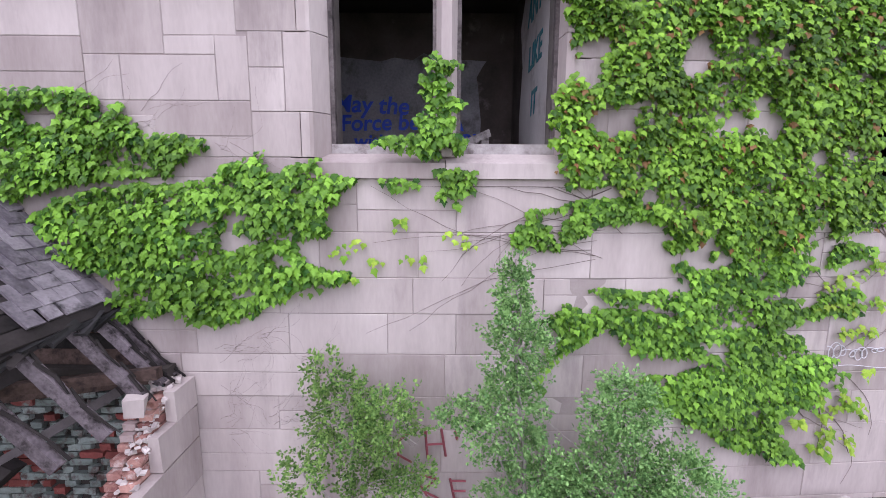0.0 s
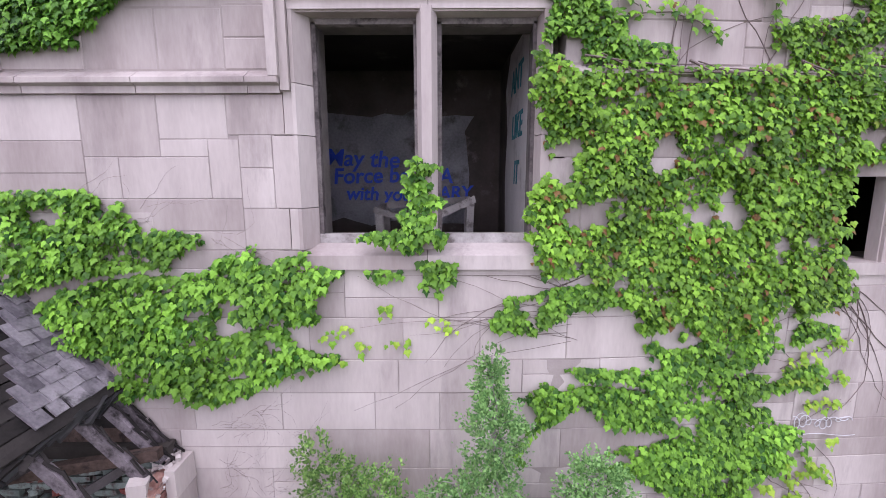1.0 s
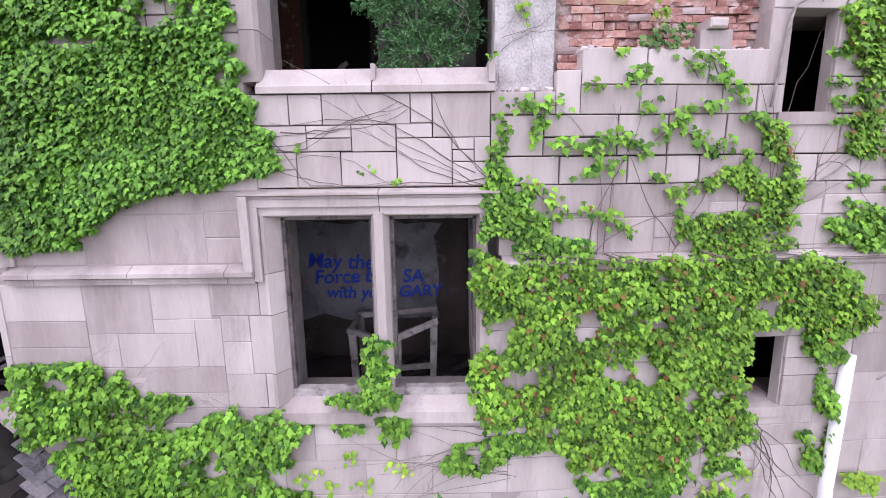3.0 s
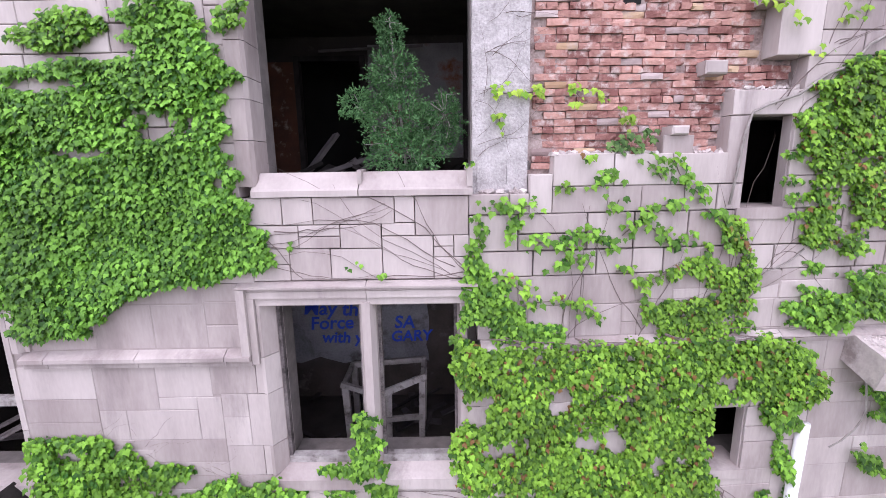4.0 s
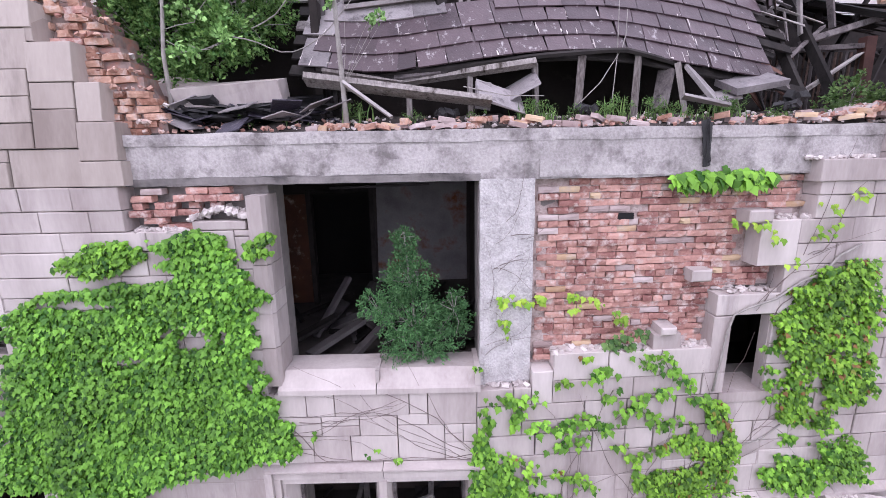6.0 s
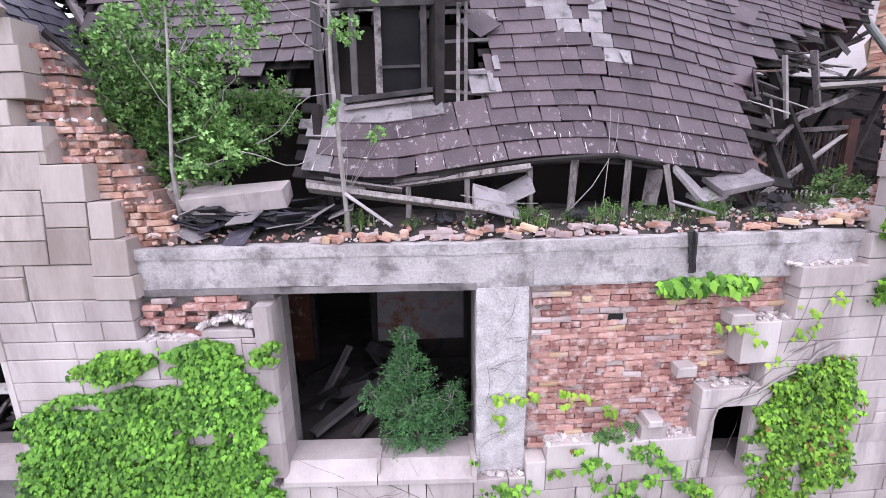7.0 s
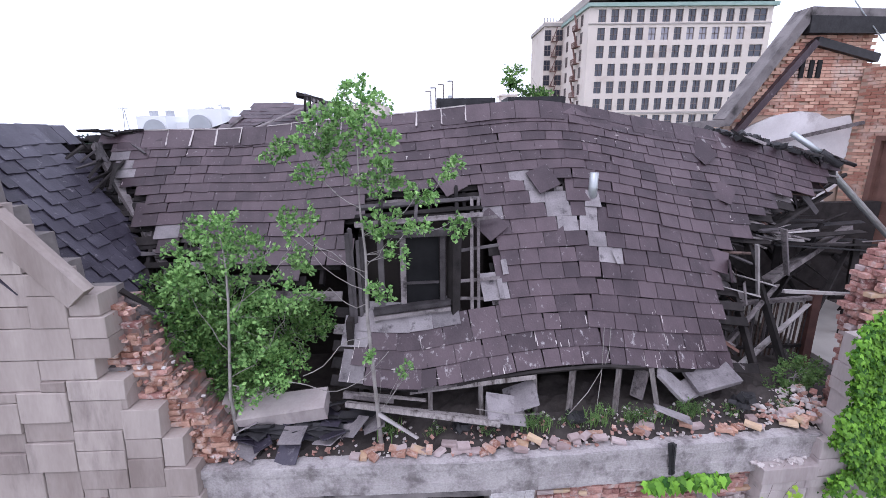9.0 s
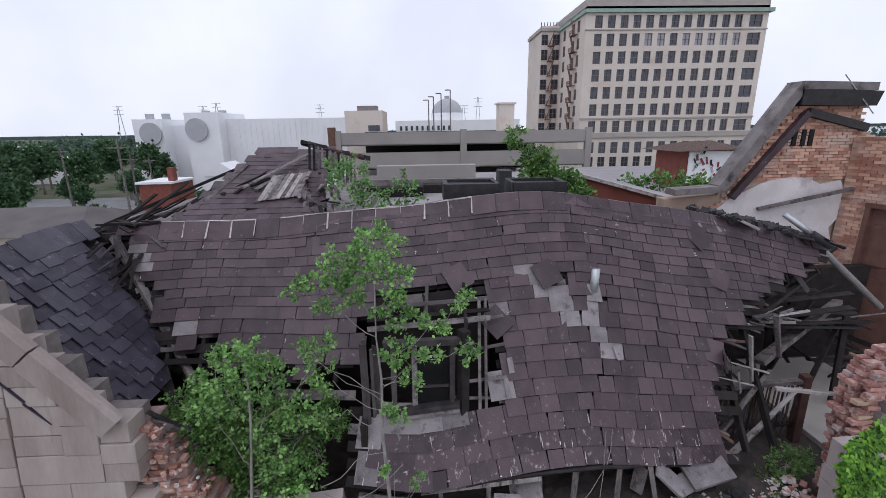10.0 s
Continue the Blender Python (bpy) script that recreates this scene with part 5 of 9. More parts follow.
for a, b, w, mt in (((-5.45, 3.05, 14.05), (-3.75, 1.75, 11.95), 0.1, WOOD), ((-5.3, 3.2, 13.9), (-3.5, 1.9, 11.7), 0.09, WOOD_DARK), ((-4.35, 1.9, 12.35), (-3.75, 1.2, 11.35), 0.13, WOOD_DARK), ((-4.4, 2.6, 13.0), (-4.3, 2.3, 11.9), 0.05, WOOD), ((-5.5, 3.3, 14.25), (-4.9, 3.25, 14.1), 0.08, WOOD_DARK)):
    tagged(Soup().beam(a, b, w, w * 0.8, wobble=0.008).done("roof_timber", mt), "bare broken roof timber in the open valley between roofs", "timber", "valley timbers")
for i in range(16):
    z = 12.45 + 0.105 * i + rng.uniform(-0.03, 0.03)
    x = interp(LEFT_EDGE, z)
    y = on_roof(x, (z - interp(EAVE, x)) / (interp(RIDGE, x) - interp(EAVE, x))).y
    tagged(Soup().beam((x - rng.uniform(0.15, 0.55), y + 0.05, z - rng.uniform(0.0, 0.08)), (x + 0.2, y + 0.06, z), rng.uniform(0.05, 0.11), 0.025, -50, taper=rng.uniform(0.5, 1), wobble=0.012).done("lath", rng.choice((WOOD, WOOD_OLD, WOOD_DARK, WOOD_DARK))), "splintered dark roof lath at the torn slate edge", "lath", "valley laths")
for i in range(14):
    a = Vector((-5.3 + rng.uniform(-0.2, 0.5), 3.0 + rng.uniform(-0.4, 0.1), 14.1 - rng.uniform(0, 0.4)))
    tagged(Soup().beam(a, a + Vector((rng.uniform(-0.35, 0.4), rng.uniform(-0.7, 0.1), rng.uniform(-0.7, 0.05))), rng.uniform(0.04, 0.1), 0.03, rng.uniform(-60, 60), taper=0.6, wobble=0.012).done("lath", rng.choice((WOOD_DARK, WOOD_DARK, WOOD_OLD))), "blackened broken lath in the roof valley", "lath", "valley laths")
for i in range(7):
    a = Vector((-5.6 + i * 0.09, 3.1 + rng.uniform(-0.15, 0.15), 14.22 + rng.uniform(-0.05, 0.06)))
    tagged(Soup().beam(a, a + Vector((rng.uniform(0.25, 0.5), rng.uniform(-0.2, 0.2), rng.uniform(-0.08, 0.05))), 0.07, 0.025, rng.uniform(-30, 30)).done("lath", WOOD_DARK), "blackened broken lath on the ridge", "lath", "ridge laths")

# broken timber edge where the gable meets the roof
for i in range(9):
    z = 12.55 - 0.11 * i
    a = Vector((-3.70 + 0.03 * i, 0.55, z))
    tagged(Soup().beam(a, a + Vector((rng.uniform(0.1, 0.3), rng.uniform(0.1, 0.3), rng.uniform(-0.45, -0.2))), 0.09, 0.04, rng.uniform(0, 60), wobble=0.01).done("splintered_board", rng.choice((WOOD, WOOD_DARK))), "splintered grey board behind the gable edge", "board", "gable splinters")

# splinters standing out along the torn right edge
for i in range(40):
    z = rng.uniform(12.3, 13.25)
    x = interp(RIGHT_EDGE, z)
    p = on_roof(x, (z - interp(EAVE, x)) / (interp(RIDGE, x) - interp(EAVE, x))) + Vector((0, 0.05, -0.07))
    tagged(Soup().beam(p - Vector((0.25, 0, 0)), p + Vector((rng.uniform(0.12, 0.5), rng.uniform(-0.15, 0.2), rng.uniform(-0.38, 0.0))), rng.uniform(0.03, 0.12), 0.022, rng.uniform(-70, 0), taper=rng.uniform(0.3, 0.9), wobble=0.014).done("lath", rng.choice((WOOD_GREYED, WOOD_OLD, WOOD_RUSTY, WOOD_DARK))), "splintered weathered board at the torn roof edge", "lath", "roof edge splinters")

# ---- dormer window in the roof's hole ----
dormer = thing("dormer_window", "dark weathered dormer window frame standing in the torn roof", "window")
for x, w, mt in ((-0.94, 0.05, WOOD_OLD), (-0.66, 0.04, WOOD), (-0.16, 0.07, WOOD_OLD)):
    Soup().beam((x, 1.26, 11.98), (x + 0.01, 1.26, 12.92), w, 0.07, wobble=0.006).done("stile", mt, dormer)
for z, h, mt in ((11.90, 0.05, WOOD), (11.98, 0.06, WOOD_OLD)):
    Soup().beam((-1.05, 1.20, z - 0.03), (-0.06, 1.22, z + 0.07), 0.13, h, wobble=0.008).done("sill", mt, dormer)
Soup().beam((-1.05, 1.26, 12.94), (-0.02, 1.26, 12.96), 0.09, 0.08, wobble=0.008).done("head_rail", WOOD_OLD, dormer)
Soup().beam((-0.02, 1.26, 11.88), (0.0, 1.27, 13.1), 0.15, 0.12, wobble=0.008).done("post", WOOD_DARK, dormer)
for k in range(5):
    x = -1.34 + 0.055 * k
    Soup().beam((x + rng.uniform(-0.02, 0.02), 1.12 + 0.03 * k, 10.5 + rng.uniform(0, 0.5)), (x + rng.uniform(-0.03, 0.03), 1.2 + 0.03 * k, 12.9 + rng.uniform(-0.2, 0.2)), rng.uniform(0.035, 0.06), 0.03, wobble=0.01).done("side_board", rng.choice((WOOD, WOOD_OLD, WOOD_OLD)), dormer)
# matt near-black pane; the dark behind it is put into its colour
Soup().box(-0.64, -0.20, 1.275, 1.281, 12.02, 12.90).done("pane", PANE_DARK, dormer, "near-black window pane, the dark behind it put into its colour")
Soup().beam((-0.64, 1.25, 12.30), (-0.2, 1.25, 12.31), 0.03, 0.03).done("glazing_bar", WOOD_OLD, dormer)
for x in (0.27, 0.36):
    tagged(Soup().beam((x - 0.05, 1.25, 11.88), (x, 1.85, 13.3), 0.04, 0.05, wobble=0.006).done("stud", WOOD), "thin grey stud beside the dormer window", "stud", "dormer studs")
for i, z in enumerate((12.05, 12.25, 12.62, 12.98)):
    tagged(Soup().beam((0.05, 1.3 + (z - 12) * 0.45, z), (0.62, 1.34 + (z - 12) * 0.55, z + rng.uniform(-0.05, 0.05)), 0.04, 0.02, -60, wobble=0.012).done("lath", rng.choice((WOOD, WOOD_OLD))), "bare grey lath in the roof's hole", "lath", "dormer laths")
for z, mt in ((13.02, WOOD), (13.1, WOOD_DARK), (13.2, WOOD_OLD)):
    tagged(Soup().beam((-1.3, 1.55 + (z - 13) * 1.5, z - 0.02), (0.4, 1.6 + (z - 13) * 1.5, z + 0.08), 0.07, 0.035, -50, wobble=0.016).done("lath", mt), "splintered grey lath above the dormer window", "lath", "dormer laths")
for x in (-0.95, -0.5, 0.05):
    tagged(Soup().beam((x, 1.5, 13.0), (x + rng.uniform(-0.06, 0.06), 2.2, 13.4), 0.05, 0.06, wobble=0.01).done("stud", rng.choice((WOOD_OLD, WOOD_DARK))), "short dark stud above the dormer window", "stud", "dormer studs")
# side and back sheets; shade behind the dormer is put into their colour
s = Soup()
s.box(-1.38, -1.30, 1.0, 2.6, 10.46, 11.9).box(-1.38, 0.5, 2.4, 2.46, 10.46, 13.0)
tagged(s.done("dormer_cheek", PLASTER_SHADE), "near-black side and back sheets of the dormer, shade put into their colour", "wall", kind="structure")
# slipped slates round the hole
for x, z, a in ((0.10, 13.30, 30), (0.66, 12.75, 40), (4.05, 12.2, 70), (4.3, 13.6, 35), (4.5, 13.05, 60), (1.45, 13.3, 25)):
    p = on_roof(x, (z - interp(EAVE, x)) / (interp(RIDGE, x) - interp(EAVE, x)))
    tagged(place(rng.choice(SL if a > 0 else SL_PALE), Matrix.Translation(p + Vector((0, -0.09, 0.05))) @ pose(0, 0, 0, 50, 0, 0) @ pose(0, 0, 0, 0, 0, a), None, "slipped_slate"), "loose slate hanging askew on the torn roof", "slate", "slipped slates")

# vent pipe and ridge kerbs
vent = thing("vent_pipe", "short galvanised vent pipe with a lead flashing", "vent")
p = on_roof(2.07, 0.60)
Soup().tube([p + Vector((0, -0.05, -0.1)), p + Vector((0.01, -0.05, 0.33))], 0.065, 0.063, 14).done("pipe", ZINC, vent, smooth=True)
Soup().beam(p + Vector((-0.02, -0.17, -0.14)), p + Vector((0.0, -0.03, 0.06)), 0.2, 0.015, 0, wobble=0.02).done("flashing", SLATE_PALE, vent)
for x0, x1 in ((-0.11, 0.80), (1.08, 1.98)):
    k = thing("roof_kerb", "black tarred kerb of a roof light on the ridge", "kerb", "ridge kerbs")
    for a, b in (((x0, 3.66), (x1, 3.66)), ((x0, 4.36), (x1, 4.36)), ((x0, 3.66), (x0, 4.36)), ((x1, 3.66), (x1, 4.36))):
        Soup().beam((*a, 14.545), (*b, 14.545), 0.08, 0.33, wobble=0.008).done("kerb_board", TAR, k)
p = thing("metal_flue", "fallen galvanised flue lying on the ragged roof end", "flue")
Soup().tube([(6.0, 3.6, 14.05), (6.5, 3.4, 13.66)], 0.05, 0.05, 12).done("pipe", ZINC, p, smooth=True)
Soup().tube([(6.4, 3.4, 13.72), (6.7, 3.3, 13.52)], 0.075, 0.07, 12).done("collar", TAR, p)
tagged(Soup().tube([(6.75, 3.6, 13.45), (8.85, 4.1, 11.95)], 0.06, 0.06, 10).done("pole", ZINC), "long grey metal pole leaning across the collapsed corner", "pole")
tagged(Soup().beam((6.3, 3.7, 12.7), (7.5, 4.0, 13.28), 0.07, 0.05).done("timber", WOOD_DARK), "dark timber crossing a leaning metal pole", "timber")

for x0, x1 in ((-0.11, 0.80), (1.08, 1.98)):
    tagged(Soup().box(x0 + 0.04, x1 - 0.04, 3.70, 4.32, 14.60, 14.66, wobble=0.01).done("roof_light_cover", TAR), "black felted board covering a roof light", "cover", "roof light covers")
# black debris on the broken ridge end
rubble("ridge_debris", "black charred debris heaped on the broken ridge", 4.5, 6.7, 3.35, 4.3, lambda x, y: interp(RIDGE, x) + 0.06, 170, TAR, (0.02, 0.09))
for i in range(26):
    x = rng.uniform(4.6, 6.8)
    a = Vector((x, 3.3 + rng.uniform(-0.15, 0.7), interp(RIDGE, x) + rng.uniform(0.0, 0.12)))
    tagged(Soup().beam(a, a + Vector((rng.uniform(0.12, 0.36), rng.uniform(-0.2, 0.1), rng.uniform(-0.16, -0.02))), rng.uniform(0.04, 0.11), 0.02, rng.uniform(-40, 40), taper=0.6, wobble=0.012).done("lath", rng.choice((WOOD_OLD, WOOD_DARK, WOOD_DARK, WOOD))), "splintered blackened lath on the broken ridge", "lath", "ridge end laths")
s = Soup()
for k in range(4):
    p = on_roof(4.2 + 0.15 * k, 0.985)
    s.beam(p + Vector((0, -0.02, 0.03)), p + Vector((0.03, -0.16, -0.16)), 0.15, 0.015, 0, wobble=0.012)
tagged(s.done("ridge_flashing", SLATE_PALE), "pale bare lead patch beneath the ridge", "flashing")

# ---- terrace on the beam: rubble, boards, weeds ----
s = Soup()
NX, NY = 110, 16
for i in range(NX + 1):
    for j in range(NY + 1):
        x, y = -3.2 + 7.9 * i / NX, 0.22 + 1.3 * j / NY
        h = 10.52 + 0.16 * min(1, j / 6) + 0.06 * noise.noise(Vector((x * 3, y * 3, 0))) + 0.03 * noise.noise(Vector((x * 11, y * 11, 3)))
        if j == 0:
            h = 10.50
        s.v.append((x, y + bend(x), h))
for i in range(NX):
    for j in range(NY):
        a = i * (NY + 1) + j
        s.f.append((a, a + NY + 1, a + NY + 2, a + 1))
tagged(s.done("terrace_soil", SOIL), "dark soil and dust lying along the lintel's top", "soil", kind="stuff")
top_of = lambda x, y: 10.55 + 0.15 * min(1, max(0, (y - 0.25) / 0.5))
loose = brick_meshes(BRICK_ORANGE, 0.2, 0.1, 0.055, 3) + brick_meshes(BRICK_GREY, 0.2, 0.1, 0.055, 4) + brick_meshes(BRICK_BUFF, 0.2, 0.1, 0.055, 1)
for i in range(64):
    if i < 34:
        x = -1.25 + 2.75 * i / 33 + rng.uniform(-0.04, 0.04)
    elif i < 46:
        x = rng.uniform(1.5, 3.4)
    else:
        x = rng.uniform(3.4, 4.7)
    y = 0.22 + abs(rng.gauss(0, 0.07 if i < 34 else 0.12))
    tagged(place(rng.choice(loose), pose(x, y + bend(x), 10.565 + 0.25 * max(0, y - 0.25) + (0.05 if rng.random() < 0.25 else 0.0) + (0.05 * (x - 3.4) if x > 3.4 else 0), rng.uniform(-16, 16), rng.uniform(-14, 14), rng.gauss(0, 40)) @ Matrix.Diagonal((rng.uniform(0.45, 1.0), rng.uniform(0.7, 1.0), rng.uniform(0.7, 1.0), 1)), None, "loose_brick"), "loose broken brick lying on the lintel's top", "brick", "bricks on the lintel")
rubble("terrace_rubble", "broken brick and mortar bits strewn along the lintel", -3.0, 4.6, 0.2, 0.6, top_of, 260, BRICK_ISLAND, (0.008, 0.026), bent=True)
rubble("terrace_rubble", "pale stone and lime bits strewn along the lintel", -1.5, 4.7, 0.2, 0.7, top_of, 300, LIME, (0.006, 0.022), bent=True)
rubble("corner_rubble", "heap of pale lime rubble beside the wall end", 3.9, 4.7, 0.3, 0.8, lambda x, y: 10.56 + 0.16 * (x - 3.6), 110, LIME, (0.01, 0.04), bent=True)
rubble("corner_rubble", "heap of pinkish broken bricks beside the wall end", 3.8, 4.75, 0.28, 0.8, lambda x, y: 10.56 + 0.16 * (x - 3.6), 80, BRICK_ISLAND, (0.012, 0.042), bent=True)


def slab(name, label, m, l, w, h, mat, group=""):
    s = Soup().box(-l / 2, l / 2, -w / 2, w / 2, -h / 2, h / 2, wobble=0.012)
    ob = s.done(name, mat)
    ob.matrix_world = m
    return tagged(ob, label, "slab", group)


slab("stone_slab", "long pale stone slab lying on dark roofing rubbish", pose(-2.12, 0.64, 10.94, 14, -4, 4), 1.02, 0.34, 0.2, STONE)
slab("stone_slab", "tilted stone lying behind the rubbish heap", pose(-2.62, 0.75, 10.98, 20, 6, 10), 0.5, 0.3, 0.2, STONE)
slab("stone_slab", "cracked pale slab propped on the rubble", pose(3.35, 0.95, 11.0, 25, -9, 8), 0.62, 0.36, 0.06, SLATE_PALE)
slab("stone_slab", "tilted grey slab leaning against another", pose(2.76, 0.88, 11.0, 32, 45, 0), 0.5, 0.24, 0.05, SLATE_PALE)
slab("stone_slab", "flat grey slab jutting over the lintel", pose(2.62, 0.52, 10.78, -8, 14, -22), 0.42, 0.16, 0.03, SLATE_PALE)
slab("stone_slab", "pale broken slab half buried in rubble", pose(3.0, 0.9, 10.85, 20, -12, 20), 0.36, 0.26, 0.05, SLATE_PALE)
slab("sheet", "bent grey metal sheet lying on the rubble", pose(0.58, 0.6, 10.86, 38, 18, 12), 0.5, 0.36, 0.012, SLATE_PALE)
slab("sheet", "bent grey sheet leaning over another sheet", pose(0.78, 0.72, 10.95, 30, -25, -15), 0.44, 0.36, 0.012, SLATE_PALE)
slab("sheet", "small tilted grey sheet standing in rubble", pose(0.40, 0.62, 10.88, 70, 8, 10), 0.16, 0.3, 0.015, SLATE_PALE)
for i in range(64):
    x, y = rng.uniform(-2.75, -1.15), rng.uniform(0.36, 0.9)
    ob = place(rng.choice(SLB if rng.random() < 0.8 else SL_PALE), pose(x, y, 10.62 + rng.uniform(0, 0.17), rng.uniform(-32, 32), rng.uniform(-28, 28), rng.uniform(0, 360)) @ Matrix.Diagonal((rng.uniform(0.6, 1.1), rng.uniform(0.4, 0.9), 0.7, 1)), None, "fallen_slate")
    tagged(ob, "fallen slate lying in the rubbish heap", "slate", "fallen slates")
s = Soup()
for i in range(60):
    x, y, z = rng.uniform(-2.7, -1.2), rng.uniform(0.40, 0.9), 10.65 + rng.uniform(0, 0.22)
    an, l, w = rng.uniform(-0.5, 0.5), rng.uniform(0.15, 0.5), rng.uniform(0.05, 0.14)
    s.beam((x - l / 2, y, z), (x + l / 2, y + an * 0.2, z + rng.uniform(-0.05, 0.05)), w, 0.012, rng.uniform(-40, 40), wobble=0.02)
tagged(s.done("tar_paper", TAR), "heap of torn black tar paper and felt", "tar paper", kind="stuff")
BOARDS = [((-1.35, 0.55, 11.05), (0.48, 0.44, 10.80), 0.17, 0.05, WOOD_GREYED), ((-1.2, 0.62, 11.12), (-0.4, 0.62, 11.0), 0.1, 0.03, WOOD_GREYED), ((-0.95, 0.4, 11.0), (-0.5, 0.38, 10.66), 0.05, 0.03, WOOD_PALE),
          ((-1.4, 0.7, 11.08), (-0.8, 0.68, 10.98), 0.12, 0.05, WOOD), ((-0.6, 0.80, 11.02), (0.97, 0.76, 11.20), 0.09, 0.06, WOOD_GREYED), ((-0.55, 0.85, 11.10), (0.5, 0.80, 11.2), 0.06, 0.04, WOOD)]
for a, b, w, h, mt in BOARDS:
    tagged(Soup().beam(a, b, w, h, 20, wobble=0.012).done("board", mt), "weathered grey board lying in the rubble under the eave", "board", "boards on the terrace")
for x, z1, lean in ((-0.35, 11.1, 0.0), (0.28, 11.12, 0.02), (0.97, 11.2, 0.02), (1.46, 11.28, -0.06), (2.04, 11.28, -0.04), (2.5, 11.2, 0.1), (3.2, 11.05, 0.12)):
    y = 0.80 + max(0, (x - 2.3) * 0.3)
    tagged(Soup().beam((x + lean, y - 0.05, 10.62), (x, y + 0.02, z1), 0.05 if x < 1 else 0.062, 0.05, wobble=0.010).done("post", WOOD_GREYED), "short grey post holding up the sagging eave", "post", "eave posts")
tagged(Soup().beam((2.36, 0.92, 10.75), (2.42, 0.95, 11.15), 0.16, 0.05, 0, wobble=0.01).done("splintered_board", WOOD), "wide splintered board stump under the eave", "board")
Soup_pts = [(x, interp(FOOT, x) - 0.03, interp(EAVE, x) - 0.03) for x in [-1.3 + 0.2 * i for i in range(25)]]
tagged(Soup().tube(Soup_pts, 0.03, 0.025, 5).done("eave_board", WOOD_DARK), "charred board under the sagging eave", "board")
charred = thing("charred_post", "burnt black post hanging over the lintel's face", "post")
for k in range(5):
    Soup().beam((2.52 + rng.uniform(-0.03, 0.03), 0.085 + bend(2.5), 10.15 + 0.03 * k), (2.48 + rng.uniform(-0.04, 0.04), 0.10 + bend(2.5), 10.58 - 0.01 * k), 0.045, 0.04, wobble=0.014).done("charred_splinter", TAR, charred)
for x, z in ((1.44, 10.7), (0.02, 10.68), (3.62, 10.72), (3.7, 10.8)):
    rubble("charred_lump", "charred black lump in the rubble", x - 0.07, x + 0.07, 0.45, 0.6, lambda a, b, z=z: z, 16, TAR, (0.03, 0.07), bent=True)

# ---- collapsed right corner ----
crib = thing("slat_balustrade", "dark slatted timber balustrade with a thick end post", "balustrade")
for i in range(19):
    x = 4.30 + 0.071 * i
    Soup().beam((x, 2.12 + 0.02 * i / 19, 10.62), (x + rng.uniform(-0.02, 0.02), 2.12, 11.52), 0.03, 0.02).done("slat", WOOD_RUSTY if i % 3 else WOOD_OLD, crib)
Soup().beam((4.2, 2.1, 11.53), (5.7, 2.12, 11.60), 0.08, 0.06).done("top_rail", WOOD, crib)
Soup().beam((4.3, 2.12, 10.78), (5.7, 2.14, 10.78), 0.06, 0.05).done("bottom_rail", WOOD_DARK, crib)
Soup().beam((5.64, 2.12, 10.46), (5.62, 2.12, 11.70), 0.13, 0.13).done("end_post", WOOD_POST, crib, "dark reddish brown post")
FALLEN = [((4.11, 1.5, 10.78), (5.55, 2.1, 11.49), 0.09, WOOD_PALE), ((3.93, 1.6, 11.1), (4.98, 2.1, 11.82), 0.08, WOOD), ((5.1, 2.5, 11.74), (7.3, 3.5, 12.36), 0.2, WOOD), ((4.39, 1.3, 12.04), (5.55, 0.95, 12.07), 0.09, WOOD_PALE),
          ((4.23, 2.0, 12.05), (4.89, 2.0, 11.85), 0.05, WOOD_PALE), ((3.79, 1.8, 11.97), (4.5, 1.8, 11.76), 0.05, WOOD_PALE), ((4.48, 2.0, 12.5), (4.61, 2.0, 11.71), 0.07, WOOD_PALE), ((5.17, 2.4, 12.62), (5.36, 2.4, 11.89), 0.10, WOOD),
          ((6.3, 3.0, 12.2), (8.2, 3.4, 12.15), 0.07, WOOD), ((5.2, 2.8, 12.5), (6.9, 3.6, 13.0), 0.14, WOOD_DARK), ((5.0, 3.0, 12.3), (6.6, 3.8, 12.8), 0.2, WOOD_DARK), ((5.6, 2.9, 11.2), (6.6, 3.3, 12.5), 0.1, WOOD_DARK), ((6.0, 2.6, 10.6), (6.9, 3.0, 12.2), 0.09, WOOD_DARK)]
for a, b, w, mt in FALLEN:
    tagged(Soup().beam(a, b, w, w * 0.45, 15, taper=0.75, wobble=0.014).done("fallen_timber", mt), "fallen weathered timber in the collapsed corner", "timber", "fallen timbers")
for i in range(46):
    z = rng.uniform(11.0, 13.5)
    x = interp(RIGHT_EDGE, z) + rng.uniform(-0.05, 0.15)
    p = on_roof(x, (z - interp(EAVE, x)) / (interp(RIDGE, x) - interp(EAVE, x)))
    l = rng.uniform(0.05, 0.28) if rng.random() < 0.8 else rng.uniform(0.3, 0.6)
    tagged(Soup().beam(p + Vector((-0.15, 0.06, -0.03)), p + Vector((l, rng.uniform(-0.1, 0.25), rng.uniform(-0.5, 0.0))), rng.uniform(0.04, 0.15), 0.02, rng.uniform(-75, -10), taper=rng.uniform(0.2, 1), wobble=0.015).done("lath", rng.choice((WOOD, WOOD, WOOD_OLD, WOOD_OLD, WOOD_DARK, WOOD_BROWN))), "splintered roof lath sticking out of the torn edge", "lath", "torn edge laths")
tagged(Soup().box(5.95, 8.2, 1.4, 4.6, 10.42, 10.55).done("floor", material("dusty_concrete_floor", (0.30, 0.28, 0.26), (0.44, 0.41, 0.38), 2, 0.95, 0.3)), "dusty pale concrete floor of the open corner", "floor", kind="structure")
tagged(Soup().box(4.3, 9.2, 4.8, 5.0, 10.46, 12.6).done("wall_corner", WOOD_DARK), "dark back wall of the collapsed corner", "wall", kind="structure")

